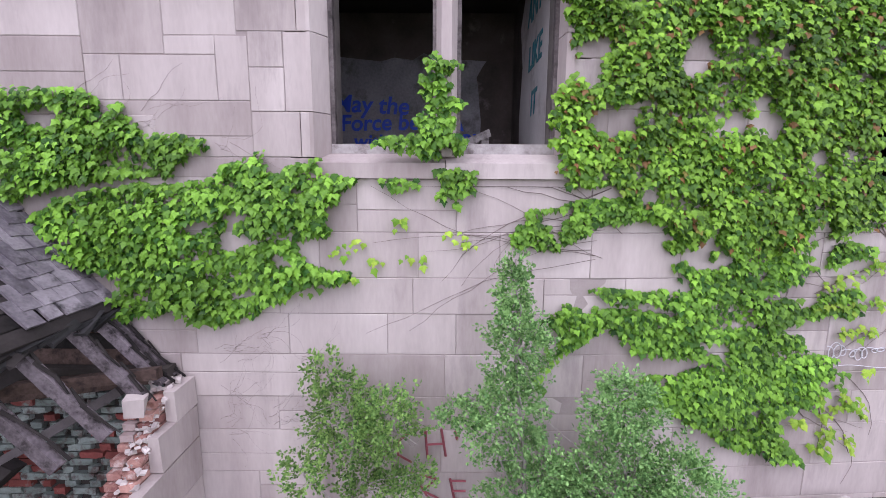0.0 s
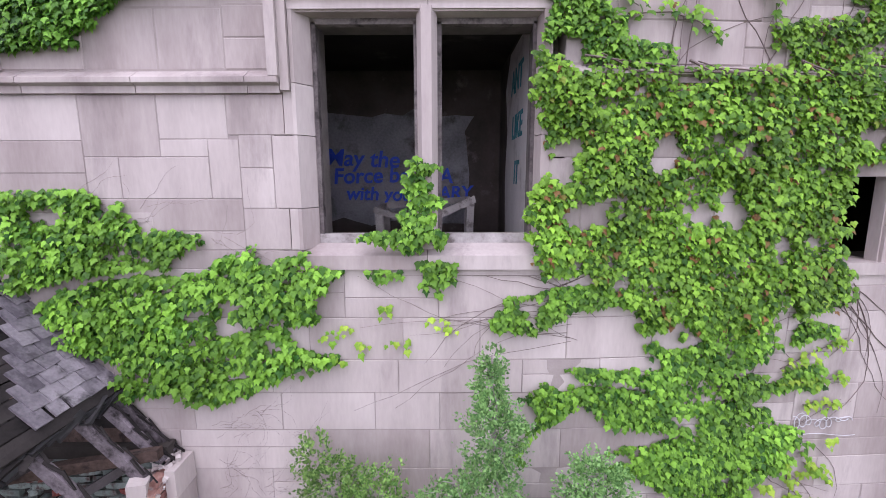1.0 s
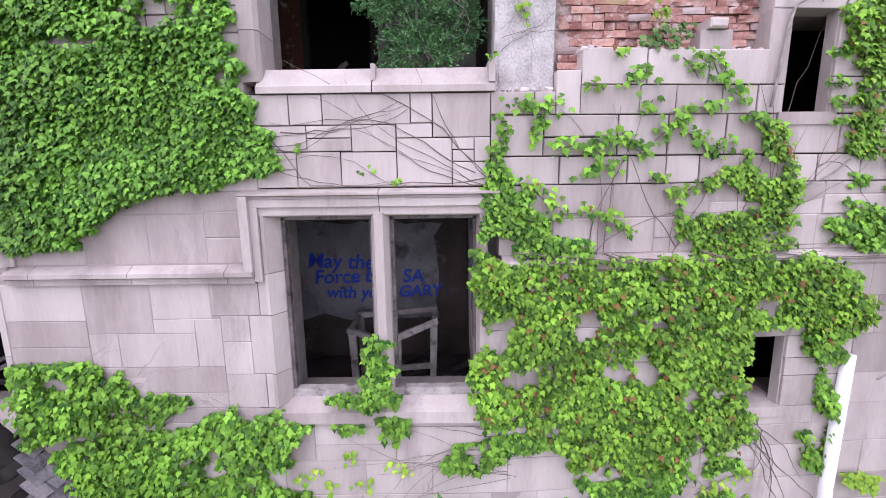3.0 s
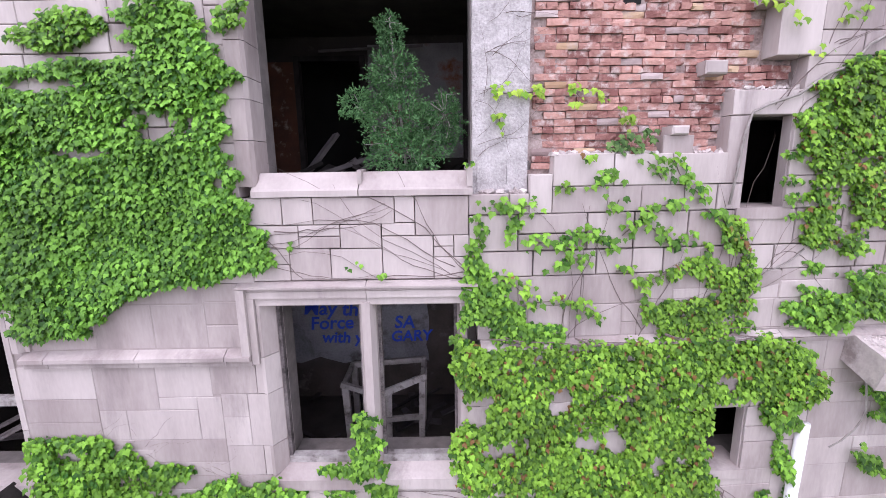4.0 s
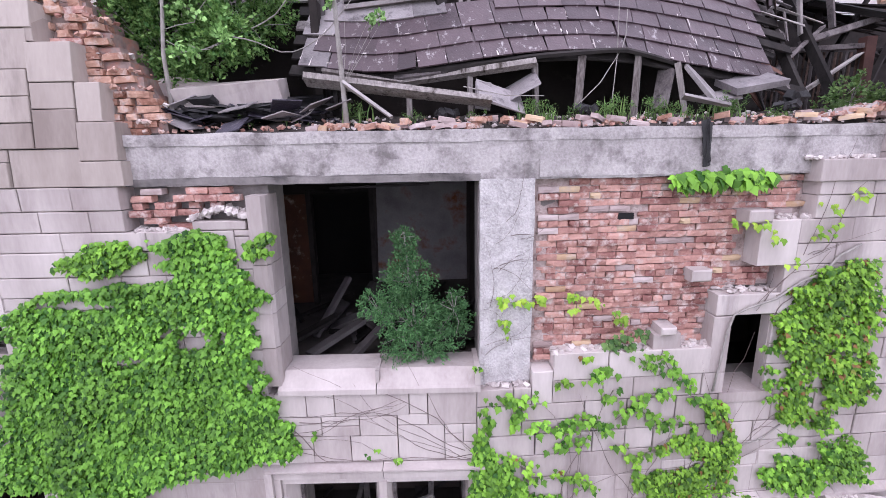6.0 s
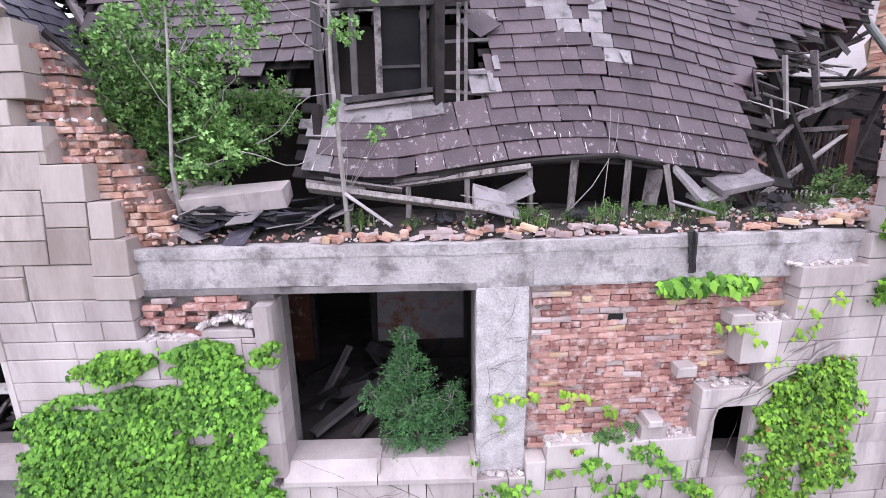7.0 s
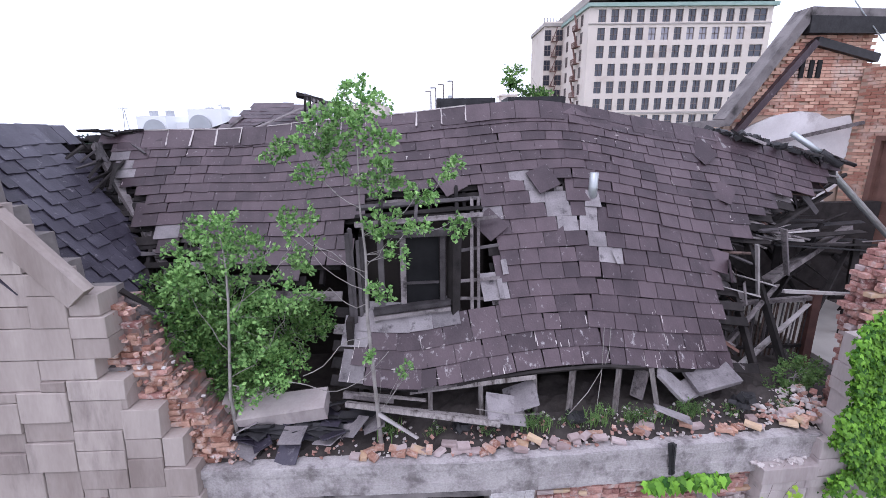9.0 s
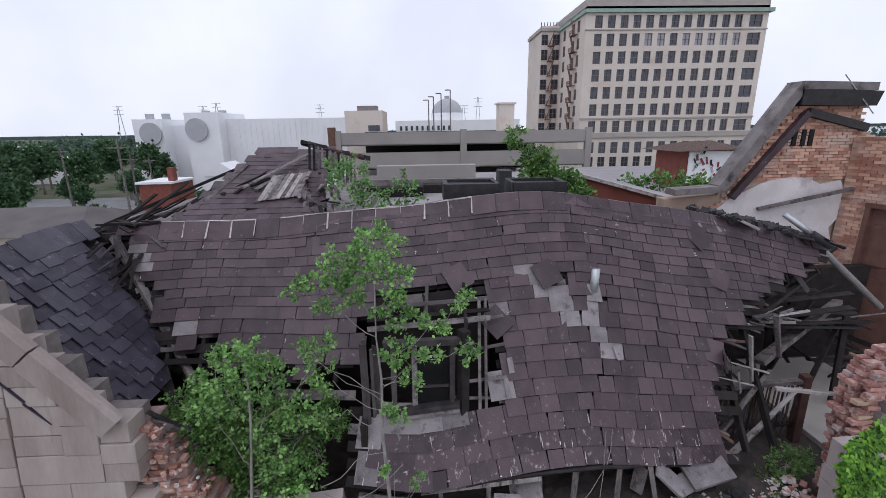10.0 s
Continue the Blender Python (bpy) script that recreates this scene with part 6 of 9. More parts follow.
for mt, lab in ((WOOD_DARK, "charred splintered timbers heaped in the collapsed corner"), (WOOD_DARK, "blackened splintered timbers heaped in the collapsed corner")):
    s = Soup()
    for i in range(13):
        u = rng.random()
        a = Vector((4.6 + 3.4 * u, 3.4 + 1.2 * rng.random(), 10.5 + 2.3 * rng.random() ** 0.7 * (1 - 0.35 * u)))
        d = Vector((rng.uniform(0.2, 1.2), rng.uniform(-0.5, 0.5), rng.uniform(-0.8, 0.4)))
        s.beam(a, a + d, rng.uniform(0.04, 0.16), rng.uniform(0.02, 0.06), rng.uniform(-70, 70), taper=rng.uniform(0.4, 1), wobble=0.014)
    tagged(s.done("timber_heap", mt), lab, "timber", kind="stuff")

# splintered pale laths torn loose along the broken roof end, and a rusty sheet hanging from it
for i in range(13):
    u = rng.random()
    a = Vector((4.55 + 1.1 * u + rng.uniform(-0.1, 0.1), 2.3 + 0.5 * u, 12.50 + 0.12 * rng.random() - 0.05 * u))
    tagged(Soup().beam(a, a + Vector((rng.uniform(0.25, 0.85), rng.uniform(0.0, 0.25), rng.uniform(-0.16, 0.05))), rng.uniform(0.04, 0.10), 0.02, rng.uniform(-60, 20), taper=rng.uniform(0.3, 0.9), wobble=0.012).done("lath", rng.choice((WOOD_PALE, WOOD, WOOD_OLD, WOOD_OLD))), "pale splintered lath torn loose at the roof end", "lath", "roof end laths")
for x, z0, z1, w, mt in ((4.15, 11.75, 12.15, 0.16, WOOD_RUSTY), (4.30, 11.62, 11.95, 0.12, WOOD), (4.02, 12.0, 12.3, 0.2, SLATE)):
    tagged(Soup().beam((x, 1.9, z1), (x + 0.05, 1.85, z0), w, 0.018, rng.uniform(-20, 20), taper=0.7, wobble=0.014).done("hanging_board", mt), "broken board hanging from the torn roof edge", "board", "hanging boards")

# a fallen piece of roof deck lying over the corner
deck = thing("fallen_deck", "charred fallen roof deck lying aslant over the corner", "roof deck")
for i in range(12):
    u = i / 11
    a = Vector((5.25 + 0.1 * rng.random(), 2.7 + 1.2 * u, 12.28 + 0.2 * u + rng.uniform(-0.04, 0.04)))
    b = a + Vector((rng.uniform(1.6, 2.6), 0.35 + rng.uniform(-0.15, 0.15), 0.05 - 0.4 * rng.random()))
    Soup().beam(a, b, rng.uniform(0.1, 0.2), 0.018, rng.uniform(-14, 14), taper=0.8, wobble=0.016).done("deck_board", rng.choice((WOOD_DARK, TAR)), deck)
for k in range(2):
    Soup().beam((5.6 + 1.4 * k, 2.9, 10.5), (5.7 + 1.4 * k, 3.1, 12.25), 0.09, 0.09, wobble=0.01).done("prop", WOOD_DARK, deck)

# ---- right brick gable ----
gable = thing("wall_gable", "orange brick gable with a raked stone coping and torn plaster", "wall", kind="structure")
OUT = [(4.9, 10.4), (9.35, 10.4), (9.35, 15.42), (9.05, 15.42), (9.05, 16.15), (7.55, 16.25), (6.1, 14.10), (4.9, 14.02)]
s = Soup()
m = len(OUT)
s.add([(x, y, z) for y in (5.66, 6.0) for x, z in OUT], [tuple(range(m)), tuple(range(2 * m - 1, m - 1, -1))] + [(k, (k + 1) % m, (k + 1) % m + m, k + m) for k in range(m)])
GABLE_MORTAR = material("gable_mortar", (0.36, 0.25, 0.19), (0.50, 0.38, 0.30), 3, 0.95, 0.4)
GABLE_BRICK = material("gable_brick_face", (0.35, 0.16, 0.115), (0.68, 0.43, 0.32), 2, 0.92, 0.3, 30, ("island", 1.1), blotch=(0.55, 0.43, 0.37), blotch_at=0.58, blotch_scale=1.8)
s.done("gable_core", GABLE_MORTAR, gable)
s = Soup()
z, row = 12.2, 0
while z < 16.2:
    x = 5.2 + (0.11 if row % 2 else 0)
    while x < 9.3:
        inside = z < 14.10 + (x - 6.15) * 1.48 and z < 16.2 and (z > 14.35 or x < 6.4) and (x < 9.0 or z < 15.35)
        if inside and rng.random() > 0.015:
            s.box(x, x + 0.205, 5.62 + rng.uniform(-0.012, 0.006), 5.7, z, z + 0.058)
        x += 0.218
    z, row = z + 0.069, row + 1
s.done("bricks", GABLE_BRICK, gable)["kind"] = "stuff"
for pts in ([(5.2, 12.2), (8.9, 12.2), (8.6, 12.6), (8.95, 12.9), (8.8, 13.3), (9.1, 13.7), (9.0, 14.1), (8.85, 14.38), (8.4, 14.30), (8.1, 14.44), (7.7, 14.48), (7.2, 14.40), (6.75, 14.22), (6.4, 14.05), (6.1, 13.8), (5.2, 13.6)],):
    s = Soup()
    n = len(pts)
    s.add([(x, y, z) for y in (5.585, 5.65) for x, z in pts], [tuple(range(n)), tuple(range(2 * n - 1, n - 1, -1))] + [(i, i + n, (i + 1) % n + n, (i + 1) % n) for i in range(n)])
    s.done("plaster_patch", PLASTER_PINK, gable, "torn pinkish white plaster")
for a, b, w, d in (((6.05, 5.62, 14.28), (7.52, 5.66, 16.42), 0.20, 0.5), ((5.0, 5.62, 14.20), (6.12, 5.62, 14.26), 0.14, 0.5), ((7.45, 5.66, 16.40), (9.12, 5.72, 16.36), 0.16, 0.6)):
    Soup().beam(a, b, d * 0.8, w, 0).done("coping_stone", CONCRETE_DARK, gable)
Soup().beam((6.35, 5.55, 14.05), (7.75, 5.56, 15.85), 0.14, 0.14).done("flashing_band", SLATE, gable)
Soup().beam((7.75, 5.56, 15.86), (9.15, 5.58, 15.52), 0.14, 0.16).done("flashing_band", TAR, gable)
Soup().beam((7.50, 5.56, 16.15), (9.1, 5.5, 16.12), 0.3, 0.30, wobble=0.03).done("burnt_cap", TAR, gable)
Soup().beam((7.0, 5.53, 13.78), (9.0, 5.4, 14.22), 0.08, 0.07).done("timber_plate", WOOD, gable)
# dark boxes on the brick face, slot shade put into their colour
for x in (7.55, 7.75, 7.92):
    Soup().box(x, x + 0.09, 5.58, 5.66, 15.15, 15.5).done("vent_slot", SHADE_BLACK, gable)
tagged(Soup().tube([(8.35, 5.5, 16.6), (8.95, 5.3, 15.8)], 0.012, 0.012, 5).done("metal_rod", ZINC), "thin bent metal rod sticking out of the gable", "rod")
ret = thing("wall_return", "orange brick return wall with a brown panelled door", "wall", kind="structure")
slab_with_holes(0, 3.2, 10.4, 15.33, 0, 0.3, [(0.55, 1.7, 10.5, 13.85)], False).done("wall_core", GABLE_MORTAR, ret)
core_ob = ret.children[0]
turn = Matrix.Translation((8.95, 5.6, 0)) @ pose(0, 0, 0, 0, 0, -72)
for v in core_ob.data.vertices:
    v.co = turn @ v.co
s = Soup()
z, row = 10.5, 0
while z < 15.3:
    x = 0.02 + (0.11 if row % 2 else 0)
    while x < 3.1:
        if not (0.45 < x < 1.7 and z < 13.9) and rng.random() > 0.01:
            s.box(x, x + 0.205, -0.02 + rng.uniform(-0.008, 0.008), 0.05, z, z + 0.058)
        x += 0.218
    z, row = z + 0.069, row + 1
s.v = [tuple(turn @ Vector(v)) for v in s.v]
s.done("bricks", GABLE_BRICK, ret)["kind"] = "stuff"
for x0, x1, y0, y1, z0, z1, nm in ((0.55, 1.7, 0.08, 0.14, 10.5, 13.85, "door_leaf"), (0.68, 1.05, 0.05, 0.08, 12.6, 13.5, "door_panel"), (1.18, 1.55, 0.05, 0.08, 12.6, 13.5, "door_panel"), (0.68, 1.05, 0.05, 0.08, 11.2, 12.3, "door_panel"), (0.5, 0.6, -0.04, 0.1, 10.5, 13.9, "door_frame"), (0.5, 1.8, -0.05, 0.1, 13.85, 13.95, "lintel")):
    s = Soup().box(x0, x1, y0, y1, z0, z1)
    s.v = [tuple(turn @ Vector(v)) for v in s.v]
    s.done(nm, WOOD_BROWN, ret)

# ---- broken porch at the facade's foot ----
porch = thing("porch", "ruined lean-to porch with bare rafters and a few slates", "porch")
WALLX = -2.86
stub_bricks = brick_meshes(BRICK_GREY, 0.2, 0.1, 0.055, 3) + brick_meshes(BRICK, 0.2, 0.1, 0.055, 4)
for z0, z1, y1 in ((1.9, 2.25, -1.15), (2.25, 2.62, -0.85), (2.62, 2.92, -0.52), (2.92, 3.18, -0.30)):
    Soup().box(WALLX - 0.09, WALLX, y1, -0.01, z0 + 0.004, z1 - 0.004, wobble=0.006).done("wall_stone", STONE, porch)
for i in range(18):
    z = 1.95 + i * 0.0677
    y1 = interp([(1.9, -1.25), (2.3, -0.98), (2.65, -0.66), (3.0, -0.42), (3.2, -0.3)], z) + rng.uniform(-0.05, 0.05)
    y = y1 + 0.1
    while y < 0.0:
        for d in (0.15, 0.27):
            place(rng.choice(stub_bricks), pose(WALLX - d, y + rng.uniform(-0.02, 0.02), z, 0, 0, 90 + rng.uniform(-6, 6)), porch)
        y += 0.21
tagged(slab("stone_block", "small pale stone perched on the broken porch wall", pose(-3.03, -0.5, 3.17, 0, 6, 20), 0.13, 0.13, 0.14, STONE), category="stone")
rubble("porch_rubble", "white lime rubble on the broken porch wall", -3.12, -2.9, -0.9, -0.1, lambda x, y: interp([(-1.25, 1.95), (-0.98, 2.3), (-0.66, 2.65), (-0.42, 3.0), (-0.2, 3.2)], y), 110, LIME, (0.008, 0.028))
MI, MB = brick_meshes(MINT, 0.192, 0.1, 0.055), brick_meshes(MINT_BARE, 0.192, 0.1, 0.055)
back = thing("porch_brick_wall", "mint painted brick wall with flaked red bricks", "brick wall", kind="structure")
Soup().box(-6.2, -3.0, -0.145, -0.02, 1.9, 3.3).done("mortar_bed", CONCRETE_BLACK, back)
for r in range(19):
    z = 1.95 + r * 0.067
    for c in range(14):
        x = -5.9 + c * 0.213 + (0.1 if r % 2 else 0)
        if x < -3.05:
            place(rng.choice(MB if rng.random() < (0.28 if z < 2.6 else 0.15) else MI), pose(x, -0.15 + rng.gauss(0, 0.004), z, 0, 0, rng.uniform(-0.8, 0.8)) @ Matrix.Diagonal((0.48 if rng.random() < 0.3 else 1.0, 1, 1.0, 1)), back)
for k in range(8):
    z = 3.31 + 0.135 * k
    tip = -4.2 + 0.673 * (4.63 - z) / 0.740 - 0.18
    Soup().box(-6.2, tip + rng.uniform(-0.1, 0.0), -0.075 - 0.01 * (k % 2), -0.03, z, z + 0.13, wobble=0.008).done("lining_board", (WOOD_RUSTY, WOOD_DARK, WOOD_RUSTY)[k % 3], back)
SLOPE = Vector((0.673, 0, -0.740))
TOP = Vector((-4.2, 0, 4.63))
UP = Vector((0.740, 0, 0.673))


def on_porch(d, y, h=0.0):
    """A point on the porch roof, d down its slope from the top at the wall, h above it."""
    q = TOP + SLOPE * d + UP * h
    return Vector((q.x, y, q.z))


for y, d0, d1, w in ((-0.05, 0.95, 1.86, 0.07), (-0.17, 0.9, 1.86, 0.065), (-0.42, 0.7, 1.90, 0.07), (-0.84, 0.6, 1.93, 0.07), (-1.2, 0.4, 1.9, 0.07), (-1.62, 0.3, 1.7, 0.07)):
    m = 3
    s = Soup()
    for k in range(m):
        a, b = d0 + (d1 - d0) * k / m, d0 + (d1 - d0) * (k + 1) / m
        s.beam(on_porch(a, y, -0.10), on_porch(b, y, -0.10), w * 0.8, 0.09 + rng.uniform(-0.006, 0.006), wobble=0.005)
    s.done("rafter", WOOD_PORCH, porch, "bare weathered rafter")
    s = Soup()
    for k in range(10):
        a = d0 + (d1 - d0) * k / 10
        s.beam(on_porch(a, y + rng.uniform(-0.03, 0.03), -0.035), on_porch(a + 0.16, y + rng.uniform(-0.03, 0.03), -0.035), 0.02, 0.012, rng.uniform(0, 50), wobble=0.006)
    s.done("charred_edge", WOOD_DARK, porch)
for a, b, w, mt in (((-4.9, -0.7, 3.25), (-3.0, -0.25, 3.32), 0.12, WOOD_RUSTY), ((-4.7, -0.4, 3.1), (-3.1, -0.12, 3.2), 0.09, WOOD_RUSTY), ((-4.6, -0.5, 2.4), (-3.35, -0.2, 3.15), 0.11, WOOD_OLD), ((-4.6, -0.8, 2.1), (-3.9, -0.6, 2.75), 0.12, WOOD_DARK), ((-3.2, -0.2, 2.85), (-2.98, -0.14, 3.2), 0.05, WOOD), ((-4.6, -1.0, 3.0), (-3.7, -0.6, 3.5), 0.12, WOOD_DARK)):
    Soup().beam(a, b, w, w * 0.7, 10, wobble=0.012).done("purlin", mt, porch)
SP = slate_mesh(0.165, 0.24, SLATE_PORCH)
for r in range(9):
    d = 1.02 - 0.122 * r
    reach = interp([(0.0, 0.12), (0.2, 0.32), (0.66, 0.68), (0.85, 0.75), (1.2, 0.72)], d - 0.06)
    y = -0.06 - (0.09 if r % 2 else 0.0)
    while y > -reach:
        p = on_porch(d + 0.04, y, 0.03)
        mm = Matrix((Vector((0, 1, 0)), -SLOPE, UP)).transposed().to_4x4()
        if UP.dot(Vector((0, 1, 0)).cross(-SLOPE)) < 0:
            mm = Matrix((Vector((0, -1, 0)), -SLOPE, UP)).transposed().to_4x4()
        mm.translation = p
        place(rng.choice(SP), mm @ pose(0, 0, 0, -4, rng.gauss(0, 1.5), rng.gauss(0, 3.5)) @ Matrix.Diagonal((rng.uniform(0.75, 1.1), 1, 1.3, 1)), porch, "slate")
        y -= 0.165
for k in range(9):
    d = 0.05 + 0.13 * k
    Soup().beam(on_porch(d, 0.0, -0.01), on_porch(d, -interp([(0, 0.25), (0.5, 0.9), (1.1, 1.7)], d) - rng.uniform(0, 0.15), -0.01), 0.12, 0.02, 47, wobble=0.01).done("sheathing", WOOD_DARK, porch)
for k in range(14):
    y = -0.1 - 0.11 * k
    Soup().beam(on_porch(1.16 + rng.uniform(-0.05, 0.02), y + 0.12, -0.03 + rng.uniform(-0.03, 0.02)), on_porch(1.18 + rng.uniform(-0.05, 0.06), y - 0.14, -0.04), rng.uniform(0.04, 0.09), 0.035, rng.uniform(0, 60), wobble=0.014).done("charred_edge", rng.choice((TAR, WOOD_DARK)), porch)
for k in range(12):
    y = -0.75 - rng.uniform(0, 0.9)
    Soup().beam(on_porch(rng.uniform(0.3, 0.9), y, rng.uniform(-0.08, 0.0)), on_porch(rng.uniform(0.95, 1.25), y - rng.uniform(-0.1, 0.2), rng.uniform(-0.1, 0.0)), rng.uniform(0.04, 0.11), 0.03, rng.uniform(-40, 40), taper=0.6, wobble=0.014).done("splintered_board", rng.choice((WOOD_PORCH, WOOD_RUSTY, WOOD_DARK)), porch)
# boarding under the slates
s = Soup()
s.add([on_porch(-0.5, 0.0, -0.03), on_porch(1.08, 0.0, -0.03), on_porch(1.08, -0.66, -0.03), on_porch(-0.5, -0.2, -0.03), on_porch(-0.5, 0.0, -0.06), on_porch(1.08, 0.0, -0.06), on_porch(1.08, -0.66, -0.06), on_porch(-0.5, -0.2, -0.06)], BOX_FACES)
s.done("deck", WOOD_DARK, porch)
for k in range(9):
    y = -0.75 - 0.14 * k
    Soup().beam(on_porch(-0.9, y, -0.02), on_porch(0.75 + rng.uniform(-0.2, 0.4), y + rng.uniform(-0.05, 0.05), -0.02), 0.12, 0.025, rng.uniform(-10, 10), taper=0.7, wobble=0.012).done("sheathing", rng.choice((WOOD_DARK, WOOD_DARK, WOOD_OLD)), porch)
s = Soup()
s.add([on_porch(-1.8, -0.5, -0.07), on_porch(0.62, -0.5, -0.07), on_porch(0.72, -2.3, -0.07), on_porch(-1.8, -2.3, -0.07), on_porch(-1.8, -0.5, -0.1), on_porch(0.62, -0.5, -0.1), on_porch(0.72, -2.3, -0.1), on_porch(-1.8, -2.3, -0.1)], BOX_FACES)
s.done("deck", WOOD_DARK, porch)
Soup().box(-6.2, -6.1, -2.6, -0.02, 1.9, 4.4).done("end_wall", MORTAR, porch)

# ---- climbing plants ----
LEAF_HALF = [(0.14, 0.17, -0.01), (0.37, 0.14, -0.05), (0.44, -0.05, -0.03), (0.64, -0.32, -0.12), (0.38, -0.42, -0.02), (0.24, -0.68, -0.06)]
LEAF = [(0.0, 0.02, 0.02), *LEAF_HALF, (0.0, -1.10, -0.18), *[(-x, y, z) for x, y, z in LEAF_HALF[::-1]], (0.0, -0.28, 0.06)]
LEAF_FACES = [(14, (k + 1) % 14, k) for k in range(14)]


def inside(poly, x, z):
    hit, n = False, len(poly)
    for i in range(n):
        (x0, z0), (x1, z1) = poly[i], poly[(i + 1) % n]
        if (z0 > z) != (z1 > z) and x < (x1 - x0) * (z - z0) / (z1 - z0) + x0:
            hit = not hit
    return hit


BARE = [(-2.46, 8.60, 0.30, 0.13), (-3.22, 8.36, 0.26, 0.06), (-3.5, 8.95, 0.5, 0.06), (-1.98, 8.12, 0.06, 0.16), (0.39, 5.76, 0.15, 0.2), (1.23, 5.78, 0.15, 0.17), (1.92, 5.83, 0.15, 0.09), (0.93, 4.74, 0.1, 0.08), (1.6, 5.3, 0.1, 0.12), (2.3, 5.0, 0.08, 0.16), (-2.75, 4.47, 0.22, 0.045), (-3.0, 4.83, 0.3, 0.03), (1.45, 4.22, 0.27, 0.13)]


def ivy_leaf(s, p, size, tilt=None):
    """A lobed leaf hanging from p, its tip held off the wall."""
    m = Euler((radians(90 - (rng.uniform(12, 52) if tilt is None else tilt)), radians(rng.gauss(0, 9)), radians(rng.gauss(0, 16)))).to_matrix()
    m = m @ Euler((0, 0, radians(rng.gauss(0, 17)))).to_matrix()
    k, fold = rng.uniform(0.85, 1.12), rng.uniform(0.5, 1.5)
    s.add([p + m @ Vector((x * size * k, y * size, z * size * fold)) for x, y, z in LEAF], LEAF_FACES)


def ivy_patch(poly, label, mat, density, size=0.095, holes=0.0, wall_y=0.0, deep=0.14, fingers=-0.52):
    """Leaves in two layers, evenly strewn: a flat one on the wall, and one that stands off it like shingles."""
    xs, zs = [p[0] for p in poly], [p[1] for p in poly]
    s = Soup()
    step = 1.0 / math.sqrt(density)
    for layer in range(3):
        z = min(zs)
        while z < max(zs):
            x = min(xs) + rng.random() * step
            while x < max(xs):
                px, pz = x + rng.uniform(-0.5, 0.5) * step, z + rng.uniform(-0.5, 0.5) * step
                x += step
                if layer and noise.noise(Vector((px * 2.0 - pz * 0.8, 11, pz * 7.0))) < fingers + 0.07 * layer:
                    continue
                jx, jz = 0.16 * noise.noise(Vector((px * 3, 0, pz * 11))), 0.05 * noise.noise(Vector((px * 5, 5, pz * 5)))
                if not inside(poly, px + jx, pz + jz - 0.03):
                    continue
                if holes and noise.noise(Vector((px * 3.1, 2, pz * 3.1))) + 0.5 * noise.noise(Vector((px * 8, 9, pz * 8))) < holes - 0.5:
                    continue
                if any(((px - cx) / rx) ** 2 + ((pz - cz) / rz) ** 2 < 0.75 + 1.6 * noise.noise(Vector((px * 9, 4, pz * 9))) for cx, cz, rx, rz in BARE):
                    continue
                if 2.86 < px < 3.32 and 4.84 < pz < 5.72:
                    continue
                thick = deep * (0.6 + 0.8 * (0.5 + noise.noise(Vector((px * 2.3, 7, pz * 2.3)))))
                off = (0.012 + 0.02 * rng.random(), 0.2 * thick + 0.35 * thick * rng.random(), thick * (0.55 + 0.45 * rng.random()))[layer]
                ivy_leaf(s, Vector((px, wall_y + bend(px) - off, pz + size * 0.4)), size * rng.choice((0.55, 0.75, 0.9, 1.0, 1.0, 1.12)) * (0.85 if layer == 0 else 1.0), rng.uniform(4, 22) if layer == 0 else None)
            z += step
    return tagged(s.done("ivy_leaves", mat), label, "ivy", kind="stuff")


def strands(label, lines, mat, size, per_metre=42, spread=0.04, wall_y=0.0):
    """Ivy shoots: a thin stem along each line with leaves on both sides of it."""
    s, stem = Soup(), Soup()
    for line in lines:
        stem.tube([(x, wall_y + bend(x) - 0.012, z) for x, z in line], 0.005, 0.003, 4)
        for (x0, z0), (x1, z1) in zip(line, line[1:]):
            l = math.hypot(x1 - x0, z1 - z0)
            for k in range(max(2, int(l * per_metre))):
                u = rng.random()
                px, pz = x0 + (x1 - x0) * u + rng.gauss(0, spread), z0 + (z1 - z0) * u + rng.gauss(0, spread)
                ivy_leaf(s, Vector((px, wall_y + bend(px) - rng.uniform(0.02, 0.08), pz + size * 0.4)), size * rng.choice((0.5, 0.7, 0.9, 1.0, 1.1)))
    tagged(stem.done("vine_growth", VINE), "thin brown stem of an ivy shoot on stone", "vine", kind="stuff")
    return tagged(s.done("ivy_leaves", mat), label, "ivy", kind="stuff")


ivy_patch([(-4.20, 8.88), (-3.69, 9.04), (-3.10, 9.11), (-2.58, 9.12), (-2.68, 9.49), (-2.34, 9.66), (-2.08, 9.51), (-1.92, 9.11), (-1.65, 8.94), (-1.88, 8.84), (-1.93, 8.33), (-1.77, 7.85), (-1.54, 7.28), (-2.07, 7.13), (-2.61, 7.04), (-3.22, 6.86), (-3.47, 6.59), (-4.04, 6.54), (-4.27, 6.88), (-4.66, 6.96)], "dense bright green ivy covering pale stone", IVY_DEEP, 1000, 0.050, 0.0, fingers=-0.9)
ivy_patch([(-4.20, 8.89), (-3.97, 8.98), (-3.82, 9.17), (-3.57, 9.36), (-3.18, 9.54), (-2.78, 9.57), (-2.80, 9.34), (-3.14, 9.21), (-3.56, 9.17), (-3.82, 8.96)], "strand of green ivy climbing over pale stone", IVY, 851, 0.049, 0.1, deep=0.10)
ivy_patch([(-2.34, 9.65), (-2.01, 9.48), (-1.80, 9.50), (-1.59, 9.60), (-1.57, 9.47), (-1.77, 9.32), (-2.08, 9.35)], "tip of green ivy reaching the window pier", IVY, 627, 0.052, 0.2, deep=0.08)
